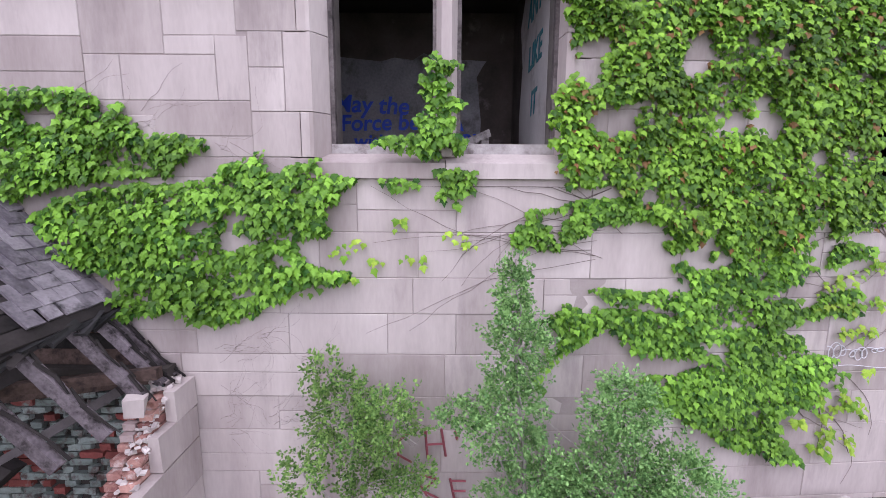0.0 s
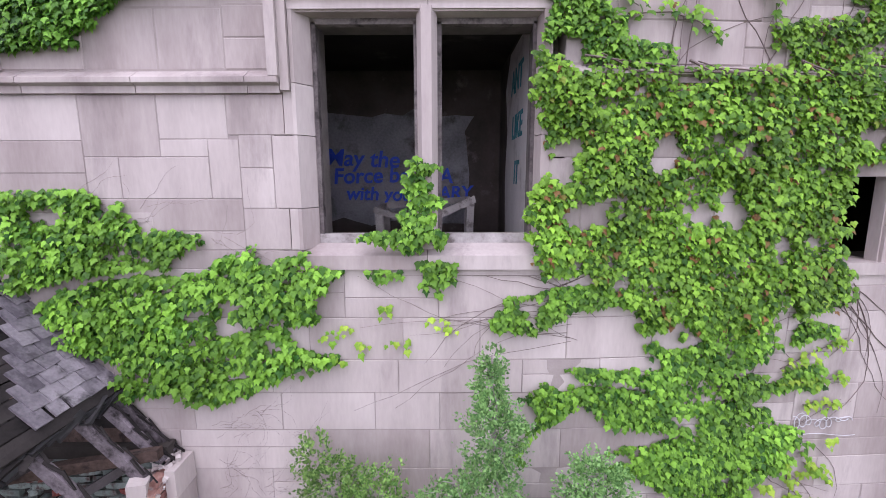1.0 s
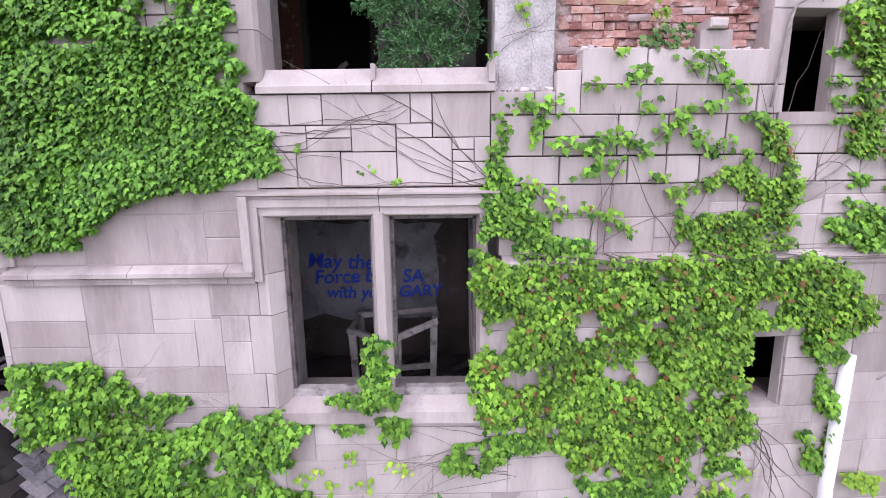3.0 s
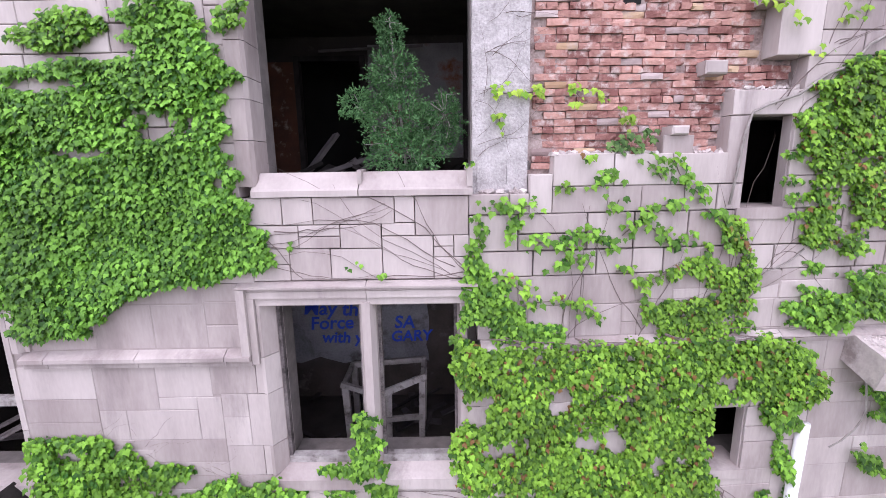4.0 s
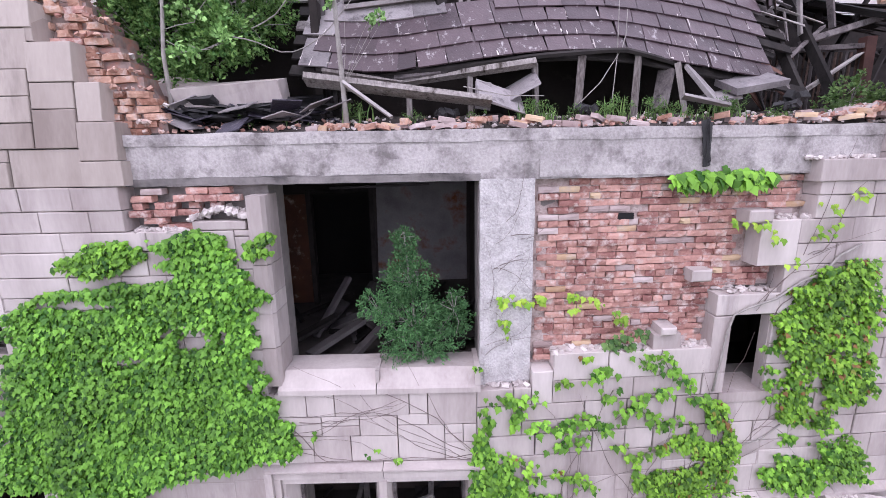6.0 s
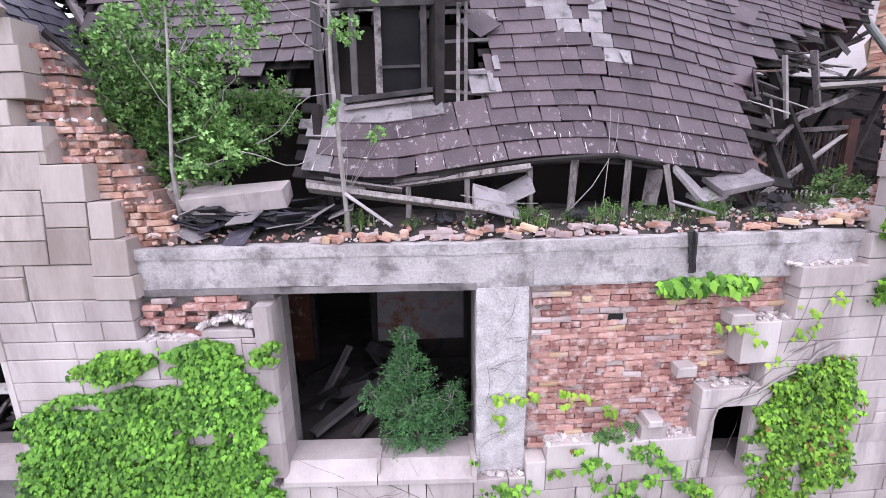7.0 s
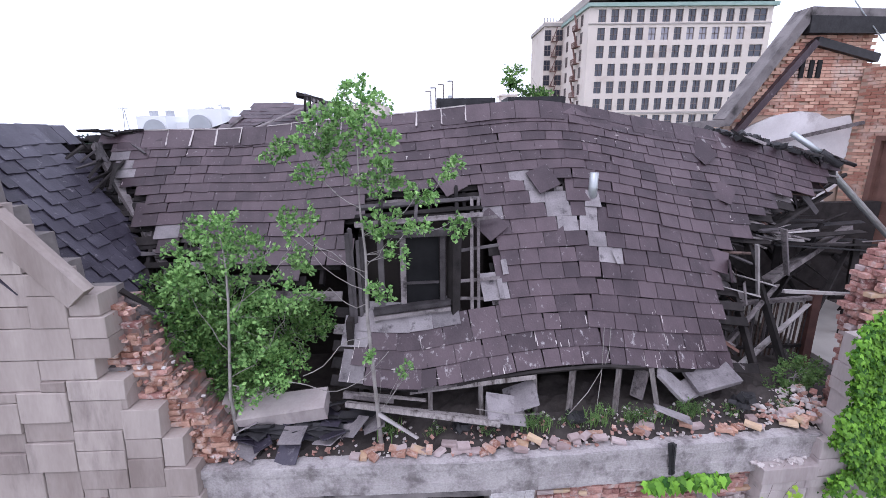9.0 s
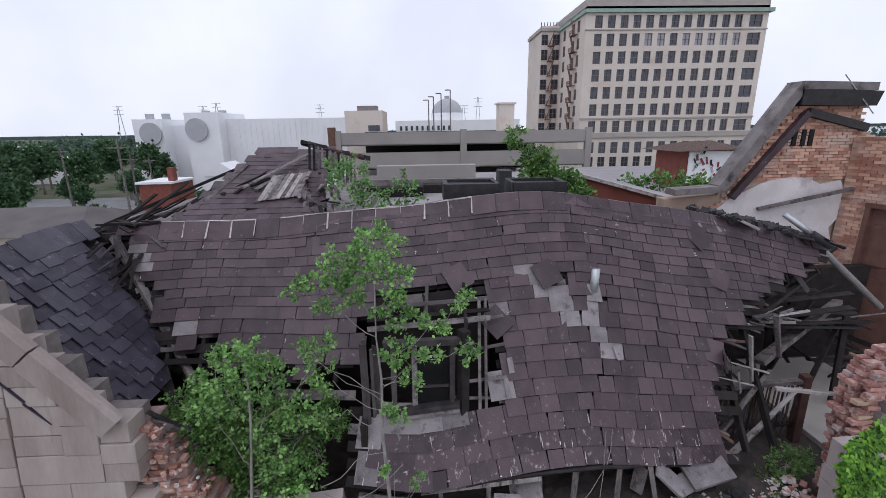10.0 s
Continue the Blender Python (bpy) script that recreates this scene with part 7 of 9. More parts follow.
ivy_patch([(-4.20, 5.47), (-3.55, 5.49), (-3.22, 5.36), (-3.21, 5.23), (-2.89, 5.14), (-2.59, 5.10), (-2.63, 5.02), (-2.87, 4.90), (-2.79, 4.80), (-3.21, 4.83), (-3.75, 4.76), (-4.20, 4.63), (-4.34, 4.66)], "bright green ivy creeping over the lower wall", IVY, 716, 0.058, 0.05, fingers=-0.42)
ivy_patch([(-4.07, 4.53), (-3.36, 4.75), (-2.75, 4.75), (-2.40, 4.95), (-2.15, 5.04), (-2.13, 4.99), (-2.35, 4.88), (-2.02, 4.97), (-1.71, 4.97), (-1.69, 4.85), (-1.36, 4.81), (-1.61, 4.61), (-1.70, 4.36), (-1.97, 4.15), (-1.49, 4.08), (-1.44, 4.00), (-1.79, 3.95), (-2.10, 3.79), (-2.36, 3.63), (-2.66, 3.60), (-2.95, 3.73), (-3.40, 3.65), (-3.46, 4.00), (-3.83, 4.15)], "bright green ivy hanging in tiers on the lower wall", IVY, 716, 0.058, 0.08, fingers=-0.42)
ivy_patch([(-0.83, 5.76), (-0.71, 5.74), (-0.67, 5.50), (-0.64, 5.23), (-0.56, 5.06), (-0.75, 4.96), (-0.98, 4.98), (-1.30, 5.09), (-1.24, 5.11), (-0.98, 5.15), (-0.87, 5.34)], "green ivy climbing the window mullion", IVY, 716, 0.057, 0.05, wall_y=-0.03, deep=0.10)
ivy_patch([(-0.80, 4.90), (-0.51, 4.91), (-0.40, 4.80), (-0.56, 4.70), (-0.63, 4.58), (-0.77, 4.68)], "green ivy hanging below the window sill", IVY, 627, 0.057, 0.15, wall_y=-0.03, deep=0.06)
ivy_patch([(-1.26, 4.82), (-0.93, 4.85), (-0.96, 4.75), (-1.18, 4.73)], "small ivy tuft under the window sill", IVY, 537, 0.055, 0.2, wall_y=-0.03, deep=0.05)
ivy_patch([(0.11, 6.57), (0.46, 6.44), (1.08, 6.44), (1.70, 6.40), (2.42, 6.47), (3.57, 6.39), (3.83, 6.28), (3.93, 6.08), (4.05, 5.90), (4.06, 5.69), (3.95, 5.59), (3.54, 5.48), (3.36, 5.72), (3.07, 5.68), (2.94, 5.33), (2.96, 4.75), (3.05, 4.48), (2.55, 4.33), (2.22, 4.19), (1.88, 4.15), (1.20, 4.24), (1.07, 4.52), (0.63, 4.80), (0.26, 4.73), (0.10, 5.09), (0.09, 5.37), (0.22, 5.58), (0.30, 5.66), (0.22, 5.89), (0.09, 6.20)], "dense green ivy with reddish leaves covering the wall", IVY_TURNING, 851, 0.050, 0.12)
ivy_patch([(0.30, 7.39), (0.49, 7.27), (0.66, 7.02), (0.84, 6.65), (1.25, 6.57), (1.25, 6.44), (0.27, 6.49), (0.19, 6.74)], "green ivy beside the window head", IVY, 783, 0.050, 0.16, deep=0.10)
ivy_patch([(2.27, 7.07), (2.54, 7.30), (2.85, 7.70), (3.06, 7.40), (3.20, 6.79), (3.07, 6.35), (2.27, 6.39), (2.01, 6.72)], "green and reddish ivy fanning over pale stone", IVY_TURNING, 672, 0.048, 0.28, deep=0.09)
ivy_patch([(3.47, 8.61), (3.33, 8.56), (3.52, 8.27), (3.62, 8.02), (3.63, 7.73), (3.55, 7.50), (3.60, 7.38), (3.74, 7.29), (3.88, 7.31), (3.93, 7.58), (3.90, 7.90), (3.98, 7.95), (4.06, 7.66), (4.14, 7.54), (4.05, 7.40), (3.99, 7.22), (4.15, 7.20), (4.29, 7.42), (4.31, 7.65), (4.46, 7.47), (4.60, 7.65), (4.61, 8.02), (4.36, 9.17), (3.85, 9.07), (3.50, 8.80)], "green ivy hanging beside the slit window", IVY_TURNING, 783, 0.050, 0.12)
ivy_patch([(3.40, 6.72), (3.54, 6.78), (3.67, 6.71), (3.67, 6.96), (3.79, 6.92), (3.97, 6.79), (4.12, 6.81), (4.21, 6.87), (4.05, 7.03), (4.20, 7.09), (4.41, 7.11), (4.56, 7.14), (4.62, 6.98), (4.72, 6.79), (4.77, 6.56), (4.65, 6.51), (4.45, 6.57), (4.26, 6.55), (4.16, 6.43), (3.88, 6.41), (3.70, 6.51), (3.55, 6.52)], "green ivy tuft above the string course", IVY, 783, 0.050, 0.1)
ivy_patch([(-0.18, 4.27), (-0.10, 4.33), (-0.03, 4.57), (0.45, 4.66), (0.88, 4.73), (1.13, 4.60), (1.16, 4.48), (0.73, 4.50), (0.39, 4.37), (0.12, 4.24), (-0.02, 4.25)], "tier of light green ivy under the window", IVY, 851, 0.050, 0.06, deep=0.08)
ivy_patch([(1.11, 4.50), (2.03, 4.50), (2.73, 4.42), (2.09, 4.33), (2.07, 4.21), (2.42, 4.17), (2.64, 4.30), (2.89, 4.28), (2.87, 4.19), (2.49, 4.11), (2.23, 3.98), (2.06, 3.95), (1.97, 3.80), (2.25, 3.83), (2.60, 3.87), (2.85, 3.91), (2.85, 3.83), (2.54, 3.76), (2.79, 3.72), (2.91, 3.76), (2.90, 3.68), (2.77, 3.61), (2.55, 3.70), (2.27, 3.62), (2.10, 3.60), (0.64, 3.57), (0.21, 3.35), (0.12, 3.41), (0.21, 3.53), (0.06, 3.66), (0.24, 3.77), (0.81, 3.74), (1.27, 3.68), (1.30, 3.72), (1.01, 3.83), (0.66, 3.81), (0.55, 3.92), (0.90, 3.90), (1.22, 3.95), (1.14, 4.06), (1.23, 4.17), (1.14, 4.28)], "light green ivy in tiers low on the wall", IVY, 851, 0.050, 0.08, deep=0.10, fingers=-0.42)
ivy_patch([(2.10, 3.60), (2.52, 3.35), (2.78, 3.17), (2.56, 3.07), (2.34, 3.03), (2.56, 2.77), (2.36, 2.89), (2.09, 2.70), (1.42, 2.70), (1.23, 2.85), (0.89, 2.89), (0.79, 2.97), (1.21, 2.99), (0.88, 3.09), (1.20, 3.17), (1.67, 3.21), (1.23, 3.33), (0.90, 3.37), (0.64, 3.57)], "light green ivy in ragged tiers above the shrubs", IVY, 851, 0.050, 0.08, deep=0.10, fingers=-0.42)
ivy_patch([(1.30, 3.05), (2.60, 3.05), (2.92, 3.03), (2.57, 2.88), (2.17, 2.75), (2.55, 2.27), (1.89, 2.46), (1.50, 2.69)], "light green ivy trailing near the ground", IVY, 805, 0.050, 0.14, deep=0.1)
ivy_patch([(3.38, 5.60), (3.56, 5.37), (3.62, 5.14), (3.57, 4.91), (3.69, 4.73), (3.55, 4.50), (3.50, 4.38), (3.63, 4.13), (3.79, 4.05), (3.90, 4.30), (3.90, 4.48), (3.80, 4.72), (3.88, 4.96), (3.84, 5.36), (3.83, 5.61), (3.70, 5.72)], "green ivy beside the lower slit window", IVY, 760, 0.052, 0.16)
ivy_patch([(4.46, 5.81), (4.66, 5.81), (4.85, 5.83), (4.94, 5.57), (4.78, 5.33), (4.64, 5.19), (4.55, 5.05), (4.86, 4.92), (5.01, 4.70), (4.75, 4.75), (4.50, 4.95), (4.60, 5.30), (4.72, 5.55)], "yellowish green ivy under a jutting stone", IVY, 694, 0.052, 0.1, wall_y=-0.05, deep=0.08)
ivy_patch([(3.62, 7.14), (3.72, 7.20), (3.86, 7.16), (3.86, 7.09), (3.71, 7.06)], "small ivy tuft on pale stone", IVY, 672, 0.048, 0.0, deep=0.05)
ivy_patch([(3.97, 4.08), (4.23, 4.05), (4.45, 4.00), (4.40, 3.80), (4.12, 3.91)], "yellow-green ivy low on the wall end", IVY_YELLOW, 627, 0.048, 0.1, wall_y=-0.05, deep=0.06)
ivy_patch([(4.05, 3.75), (4.31, 3.61), (4.50, 3.60), (4.45, 3.40), (4.14, 3.62)], "yellow-green ivy at the wall end's foot", IVY_YELLOW, 627, 0.048, 0.1, wall_y=-0.05, deep=0.06)
strands("short ivy shoots beside the slit window", [[(3.27, 8.25), (3.46, 8.27)], [(3.3, 8.0), (3.48, 8.01)], [(3.36, 7.83), (3.56, 7.82)], [(3.39, 7.68), (3.53, 7.67)]], IVY, 0.052, 80, 0.03)
tagged(Soup().tube([(x, bend(x) - 0.02, z) for x, z in ((3.64, 7.34), (3.53, 7.24), (3.45, 7.19), (3.37, 7.15), (3.26, 7.12), (3.16, 7.12))], 0.009, 0.005, 5).done("vine", BARK, smooth=True), "pale bare vine running down from hanging ivy", "vine")
ivy_patch([(4.37, 11.90), (4.74, 12.31), (5.29, 10.36), (4.35, 10.46), (4.41, 11.13)], "green ivy covering the right wall end", IVY, 694, 0.055, 0.05, wall_y=-0.02)
ivy_patch([(4.34, 11.61), (4.67, 12.14), (5.35, 9.63), (4.45, 9.74), (4.63, 10.70)], "green ivy hanging down the right wall end", IVY, 694, 0.055, 0.08, wall_y=-0.02)
strands("loose green ivy shoots creeping over jointed stone", [[(0.83, 7.47), (1.28, 7.48), (1.45, 7.56), (1.69, 7.38)], [(1.77, 7.52), (1.96, 7.69), (2.12, 7.80), (2.35, 7.82)], [(2.22, 8.24), (2.29, 8.10), (2.42, 7.96), (2.57, 7.87)], [(1.97, 8.22), (2.06, 8.14), (2.12, 8.05)], [(1.70, 8.12), (1.54, 8.04), (1.46, 7.96)], [(1.72, 7.87), (1.67, 7.76)]], IVY, 0.064, 85, 0.045)
strands("green ivy shoots spreading beside the window head", [[(2.05, 7.60), (2.20, 7.48), (2.33, 7.41), (2.46, 7.50)], [(1.15, 7.19), (1.26, 7.31), (1.44, 7.30)], [(0.50, 7.85), (0.77, 7.81), (0.94, 7.84)], [(0.69, 7.70), (0.75, 7.62), (0.66, 7.53)], [(0.39, 7.77), (0.36, 7.49), (0.33, 7.26), (0.39, 7.02)], [(2.58, 7.75), (2.74, 7.69), (2.84, 7.57), (2.80, 7.40)]], IVY, 0.064, 85, 0.045)
strands("reddish green ivy shoots above the string course", [[(0.61, 7.16), (0.79, 7.00), (0.93, 6.93)], [(0.85, 6.87), (1.19, 6.89), (1.43, 6.82), (1.62, 6.68)], [(2.04, 6.97), (2.06, 6.78), (2.04, 6.63)], [(1.88, 7.07), (2.06, 7.06), (2.35, 7.17)], [(1.73, 7.17), (1.88, 7.19)], [(1.12, 8.00), (1.26, 7.98)], [(1.39, 8.26), (1.47, 8.22)]], IVY_TURNING, 0.060, 60, 0.035)
strands("light ivy shoots on column and brick", [[(0.53, 8.85), (0.72, 8.85), (0.96, 8.86)], [(1.23, 8.92), (1.32, 8.82), (1.31, 8.71)], [(1.71, 8.65), (1.78, 8.54), (1.84, 8.65)], [(1.48, 8.84), (1.59, 8.75)], [(0.58, 8.63), (0.61, 8.51)]], IVY_YELLOW, 0.058, 60, 0.03, 0.10)
strands("yellowish ivy shoots reaching out low on the wall", [[(2.47, 3.9), (2.76, 4.05), (3.07, 4.18)], [(2.44, 3.77), (2.8, 3.77), (3.06, 3.79)], [(2.73, 3.54), (2.95, 3.53), (3.1, 3.58)], [(2.6, 3.01), (2.72, 2.68), (2.7, 2.42)], [(2.82, 2.95), (3.13, 2.75)], [(2.94, 2.56), (3.02, 2.38)]], IVY_YELLOW, 0.052, 60, 0.03)
strands("green ivy shoots spreading over the lower wall", [[(0.06, 3.07), (0.1, 3.27), (0.24, 3.4), (0.5, 3.52)], [(0.6, 3.89), (0.82, 3.84), (1.09, 3.89)], [(-2.31, 3.78), (-1.97, 3.96), (-1.6, 4.03)], [(-2.47, 4.88), (-2.15, 5.01)], [(-2.66, 4.74), (-2.38, 4.92)]], IVY, 0.052, 60, 0.03)
creeper = [(2.80, 7.80), (2.84, 8.09), (2.88, 8.47), (2.93, 8.65), (3.07, 8.72), (3.36, 8.81), (3.62, 8.99), (3.83, 9.06), (3.97, 9.24), (4.18, 9.35)]
tagged(Soup().tube([(x, bend(x) - 0.03, z) for x, z in creeper], 0.012, 0.014, 6).done("vine", BARK, smooth=True), "thick pale vine stem climbing round the slit window", "vine")


def tuft(points, label, mat, n, spread, size=0.10, y=0.0):
    s = Soup()
    for x, z in points:
        for i in range(n):
            px, pz = x + rng.gauss(0, spread), z + rng.gauss(0, spread * 0.6)
            ivy_leaf(s, Vector((px, y + bend(px) - rng.uniform(0.01, 0.1), pz)), size * 0.85 * rng.uniform(0.5, 1.1))
    return tagged(s.done("ivy_leaves", mat), label, "ivy", kind="stuff")


tuft([(2.33, 10.02), (2.45, 10.05), (2.60, 10.02), (2.86, 10.03), (3.0, 10.05), (3.14, 10.03)], "ivy tufts rooted under the lintel", IVY, 30, 0.065, 0.14, 0.14)
tuft([(1.8, 8.40), (1.9, 8.33), (1.7, 8.36), (2.0, 8.45)], "weeds growing on the broken stone course", SHRUB, 16, 0.06, 0.07, 0.08)
tuft([(3.05, 9.58), (3.22, 9.45), (2.82, 9.62), (3.5, 9.2), (3.75, 9.75), (3.9, 9.5), (4.05, 9.9), (3.68, 9.52)], "yellowish ivy sprigs on the broken stones", IVY_YELLOW, 5, 0.07, 0.085, 0.0)
tuft([(-0.55, 4.35), (-0.95, 4.22), (-1.28, 4.18), (-1.45, 4.33), (-1.05, 4.52), (-0.62, 4.40), (-1.6, 4.28), (-1.5, 4.05)], "small yellow ivy sprigs under the window", IVY_YELLOW, 6, 0.05, 0.075)
tuft([(-0.55, 7.22), (-0.8, 7.28), (-1.55, 7.42), (-1.4, 7.5), (0.27, 8.22)], "few small ivy leaves between the windows", IVY, 4, 0.04, 0.07)
tuft([(2.45, 2.72), (2.75, 2.6), (2.85, 2.85), (2.95, 2.9), (2.7, 2.45), (2.98, 3.2)], "ivy sprigs low on the wall", IVY_YELLOW, 6, 0.05, 0.08)


def stems(label, starts, heading, n, length, wander=0.5, r=0.0045, y=-0.006, low=-9.0, high=99.0):
    s = Soup()
    for x, z in starts:
        for i in range(n):
            a = radians(heading + rng.gauss(0, 18))
            p, pts = Vector((x + rng.gauss(0, 0.06), 0, z + rng.gauss(0, 0.06))), []
            l = length * rng.uniform(0.5, 1.2)
            for k in range(12):
                pts.append((p.x, y + bend(p.x), min(high, max(p.z, low))))
                a += rng.gauss(0, wander) * 0.4
                p = p + Vector((math.cos(a), 0, math.sin(a))) * (l / 11)
            s.tube(pts, r * rng.uniform(0.5, 1.2), r * 0.3, 4)
    return tagged(s.done("vine_growth", VINE), label, "vine", kind="stuff")


stems("bare brown vine stems over the stone between windows", [(0.3, 7.12), (0.25, 7.18)], 165, 4, 1.9, low=7.15)
stems("bare vine stems on the stone", [(-1.7, 7.45), (-1.6, 7.55)], -12, 3, 1.3, low=7.16)
stems("thin bare vine stems under the window", [(0.6, 4.72), (0.7, 4.5), (0.5, 4.3)], 178, 5, 1.7, 0.35, 0.0035, high=4.8)
stems("thin bare vine stems on the lower wall", [(-3.6, 5.45), (-3.1, 5.3), (-2.5, 5.15)], 2, 5, 0.6, 0.7, 0.0015)
stems("bare vine stems climbing the right wall", [(1.2, 6.5), (2.0, 6.5), (2.6, 6.6), (3.0, 6.7)], 80, 4, 1.5, 0.35, 0.004)
stems("thick dark vine stems creeping along the string course", [(0.6, 6.49), (1.4, 6.47), (2.2, 6.49), (2.9, 6.47)], 1, 3, 1.2, 0.12, 0.009, -0.085, low=6.43, high=6.56)
stems("bare vine stems by the slit window", [(3.3, 7.2), (3.2, 8.7), (3.4, 8.7), (3.6, 9.2)], 48, 3, 1.1)
stems("bare vine stems by the lower slit window", [(3.05, 4.6), (2.9, 4.5)], -48, 4, 1.3)
stems("bare vine stems low on the wall", [(2.3, 3.3), (2.4, 2.9), (1.9, 4.3)], -25, 4, 1.0)
stems("fine dead tendrils on the concrete column", [(0.4, 8.8), (0.5, 9.2), (0.6, 9.5), (0.4, 8.4)], 20, 4, 0.6, 0.6, 0.003, 0.09)
stems("fine dead tendrils low on the wall", [(-2.6, 3.4), (-2.3, 3.5), (-1.9, 3.3), (-2.5, 3.0), (-2.6, 2.7), (-2.2, 2.8)], 4, 9, 0.45, 0.9, 0.0011)


# ---- shrubs, saplings and weeds ----
def leaf_cloud(s, centre, radii, n, size, clump=0.4, hollow=0.35, long=1.6):
    """Leaves gathered in small sprays inside an uneven ellipsoid."""
    c = Vector(centre)
    sprays = max(1, n // 14)
    for i in range(sprays):
        d = Vector((rng.gauss(0, 1), rng.gauss(0, 1), rng.gauss(0, 1))).normalized()
        q = rng.uniform(hollow, 1.0) ** 0.6 * (0.75 + 0.5 * noise.noise(d * 2.2 + c))
        o = c + Vector((d.x * radii[0] * q, d.y * radii[1] * q, d.z * radii[2] * q))
        axis = (d + Vector((rng.gauss(0, 0.5), rng.gauss(0, 0.5), rng.gauss(0.2, 0.5)))).normalized()
        reach = clump * min(radii) * rng.uniform(0.6, 1.3)
        for k in range(14):
            p = o + axis * (reach * k / 14) + Vector([rng.gauss(0, size * 0.45) for _ in range(3)])
            u = (axis + Vector([rng.gauss(0, 0.75) for _ in range(3)])).normalized()
            v = u.cross(Vector([rng.gauss(0, 1) for _ in range(3)])).normalized()
            w = u.cross(v) * size * 0.12
            l = size * rng.uniform(0.7, 1.3)
            s.add([p, p + u * l * 0.5 + v * l / long / 2 + w, p + u * l, p + u * l * 0.5 - v * l / long / 2 + w], [(0, 1, 2), (0, 2, 3)])


def woody(name, label, category, trunk, clouds, mat, size, r0=0.02, r1=0.006, bark=BARK, long=1.6, twigs=True, group="", fuller=1.5, limb=0.6):
    t = thing(name, label, category, group)
    for pts in trunk:
        if pts is not trunk[0] and limb < 0.3:
            fine = [Vector(pts[0])]
            for a, b in zip(pts, pts[1:]):
                fine += [Vector(a).lerp(Vector(b), q / 4) + Vector((rng.gauss(0, 0.025), rng.gauss(0, 0.03), rng.gauss(0, 0.02) - 0.06 * q * (4 - q) / 4)) for q in range(1, 4)] + [Vector(b)]
            pts = fine
        Soup().tube(pts, r0 if pts is trunk[0] else r1 + (r0 - r1) * limb * 0.5, r1 if pts is trunk[0] else r1 * 0.6, 7).done("trunk" if pts is trunk[0] else "limb", bark, t, smooth=True)
    tw, lv = Soup(), Soup()
    for centre, radii, n in clouds:
        c = Vector(centre)
        spine = [Vector(p) for pts in trunk for p in pts]
        near = min(spine, key=lambda p: (p - c).length + max(0, p.z - c.z) * 1.5)
        if twigs:
            for k in range(max(3, n // 90)):
                e = c + Vector((rng.uniform(-1, 1) * radii[0], rng.uniform(-1, 1) * radii[1], rng.uniform(-0.8, 1) * radii[2])) * 0.8
                m = near.lerp(e, 0.5) + Vector((rng.gauss(0, 0.04), rng.gauss(0, 0.04), rng.gauss(0.03, 0.04)))
                tw.tube([near, m, e], r1 * 0.9, r1 * 0.3, 4)
        leaf_cloud(lv, centre, radii, int(n * fuller), size, long=long)
    if tw.v:
        tw.done("twig_growth", bark, t)["kind"] = "stuff"
    lv.done("crown", mat, t)
    return t


woody("shrub", "leafy green shrub growing against the wall", "shrub", [[(-1.47, -0.42, 1.85), (-1.46, -0.42, 2.4), (-1.42, -0.4, 3.0), (-1.5, -0.38, 3.4)], [(-1.46, -0.42, 2.2), (-1.8, -0.45, 2.55)], [(-1.46, -0.4, 2.3), (-1.1, -0.4, 2.9)]],
      [((-1.48, -0.42, 2.95), (0.42, 0.28, 0.5), 1500), ((-1.15, -0.42, 3.0), (0.34, 0.25, 0.34), 900), ((-1.85, -0.45, 2.55), (0.22, 0.2, 0.25), 350), ((-1.62, -0.4, 3.4), (0.22, 0.16, 0.2), 300), ((-1.0, -0.42, 2.45), (0.3, 0.2, 0.22), 450), ((-1.3, -0.42, 2.4), (0.35, 0.22, 0.25), 500)], SHRUB_LIGHT, 0.031, fuller=2.4)
woody("shrub", "tall grey-green leafy shrub standing by the wall", "shrub", [[(-0.1, -0.6, 1.85), (-0.12, -0.58, 2.8), (-0.2, -0.52, 3.6), (-0.22, -0.5, 4.3)], [(-0.1, -0.6, 2.3), (-0.5, -0.6, 3.3)]],
      [((-0.22, -0.52, 4.1), (0.14, 0.12, 0.35), 420), ((-0.18, -0.52, 3.65), (0.27, 0.2, 0.4), 900), ((-0.25, -0.55, 3.1), (0.38, 0.25, 0.45), 1000), ((-0.05, -0.58, 2.5), (0.45, 0.3, 0.5), 1200), ((-0.6, -0.55, 3.15), (0.2, 0.15, 0.15), 260)], SHRUB_GREY, 0.030, fuller=3.6)
woody("shrub", "broad bushy green shrub at the wall's foot", "shrub", [[(0.6, -0.6, 1.85), (0.62, -0.58, 2.6), (0.7, -0.5, 3.3)], [(0.6, -0.6, 2.1), (1.1, -0.6, 2.8)], [(0.6, -0.6, 2.1), (0.25, -0.6, 2.8)]],
      [((0.62, -0.5, 3.2), (0.34, 0.22, 0.32), 900), ((0.55, -0.58, 2.6), (0.6, 0.32, 0.5), 2200), ((1.05, -0.58, 2.55), (0.4, 0.28, 0.45), 1400), ((0.9, -0.6, 2.15), (0.7, 0.3, 0.35), 1500), ((0.15, -0.6, 2.3), (0.4, 0.3, 0.4), 900)], SHRUB_GREY, 0.030, fuller=3.6)
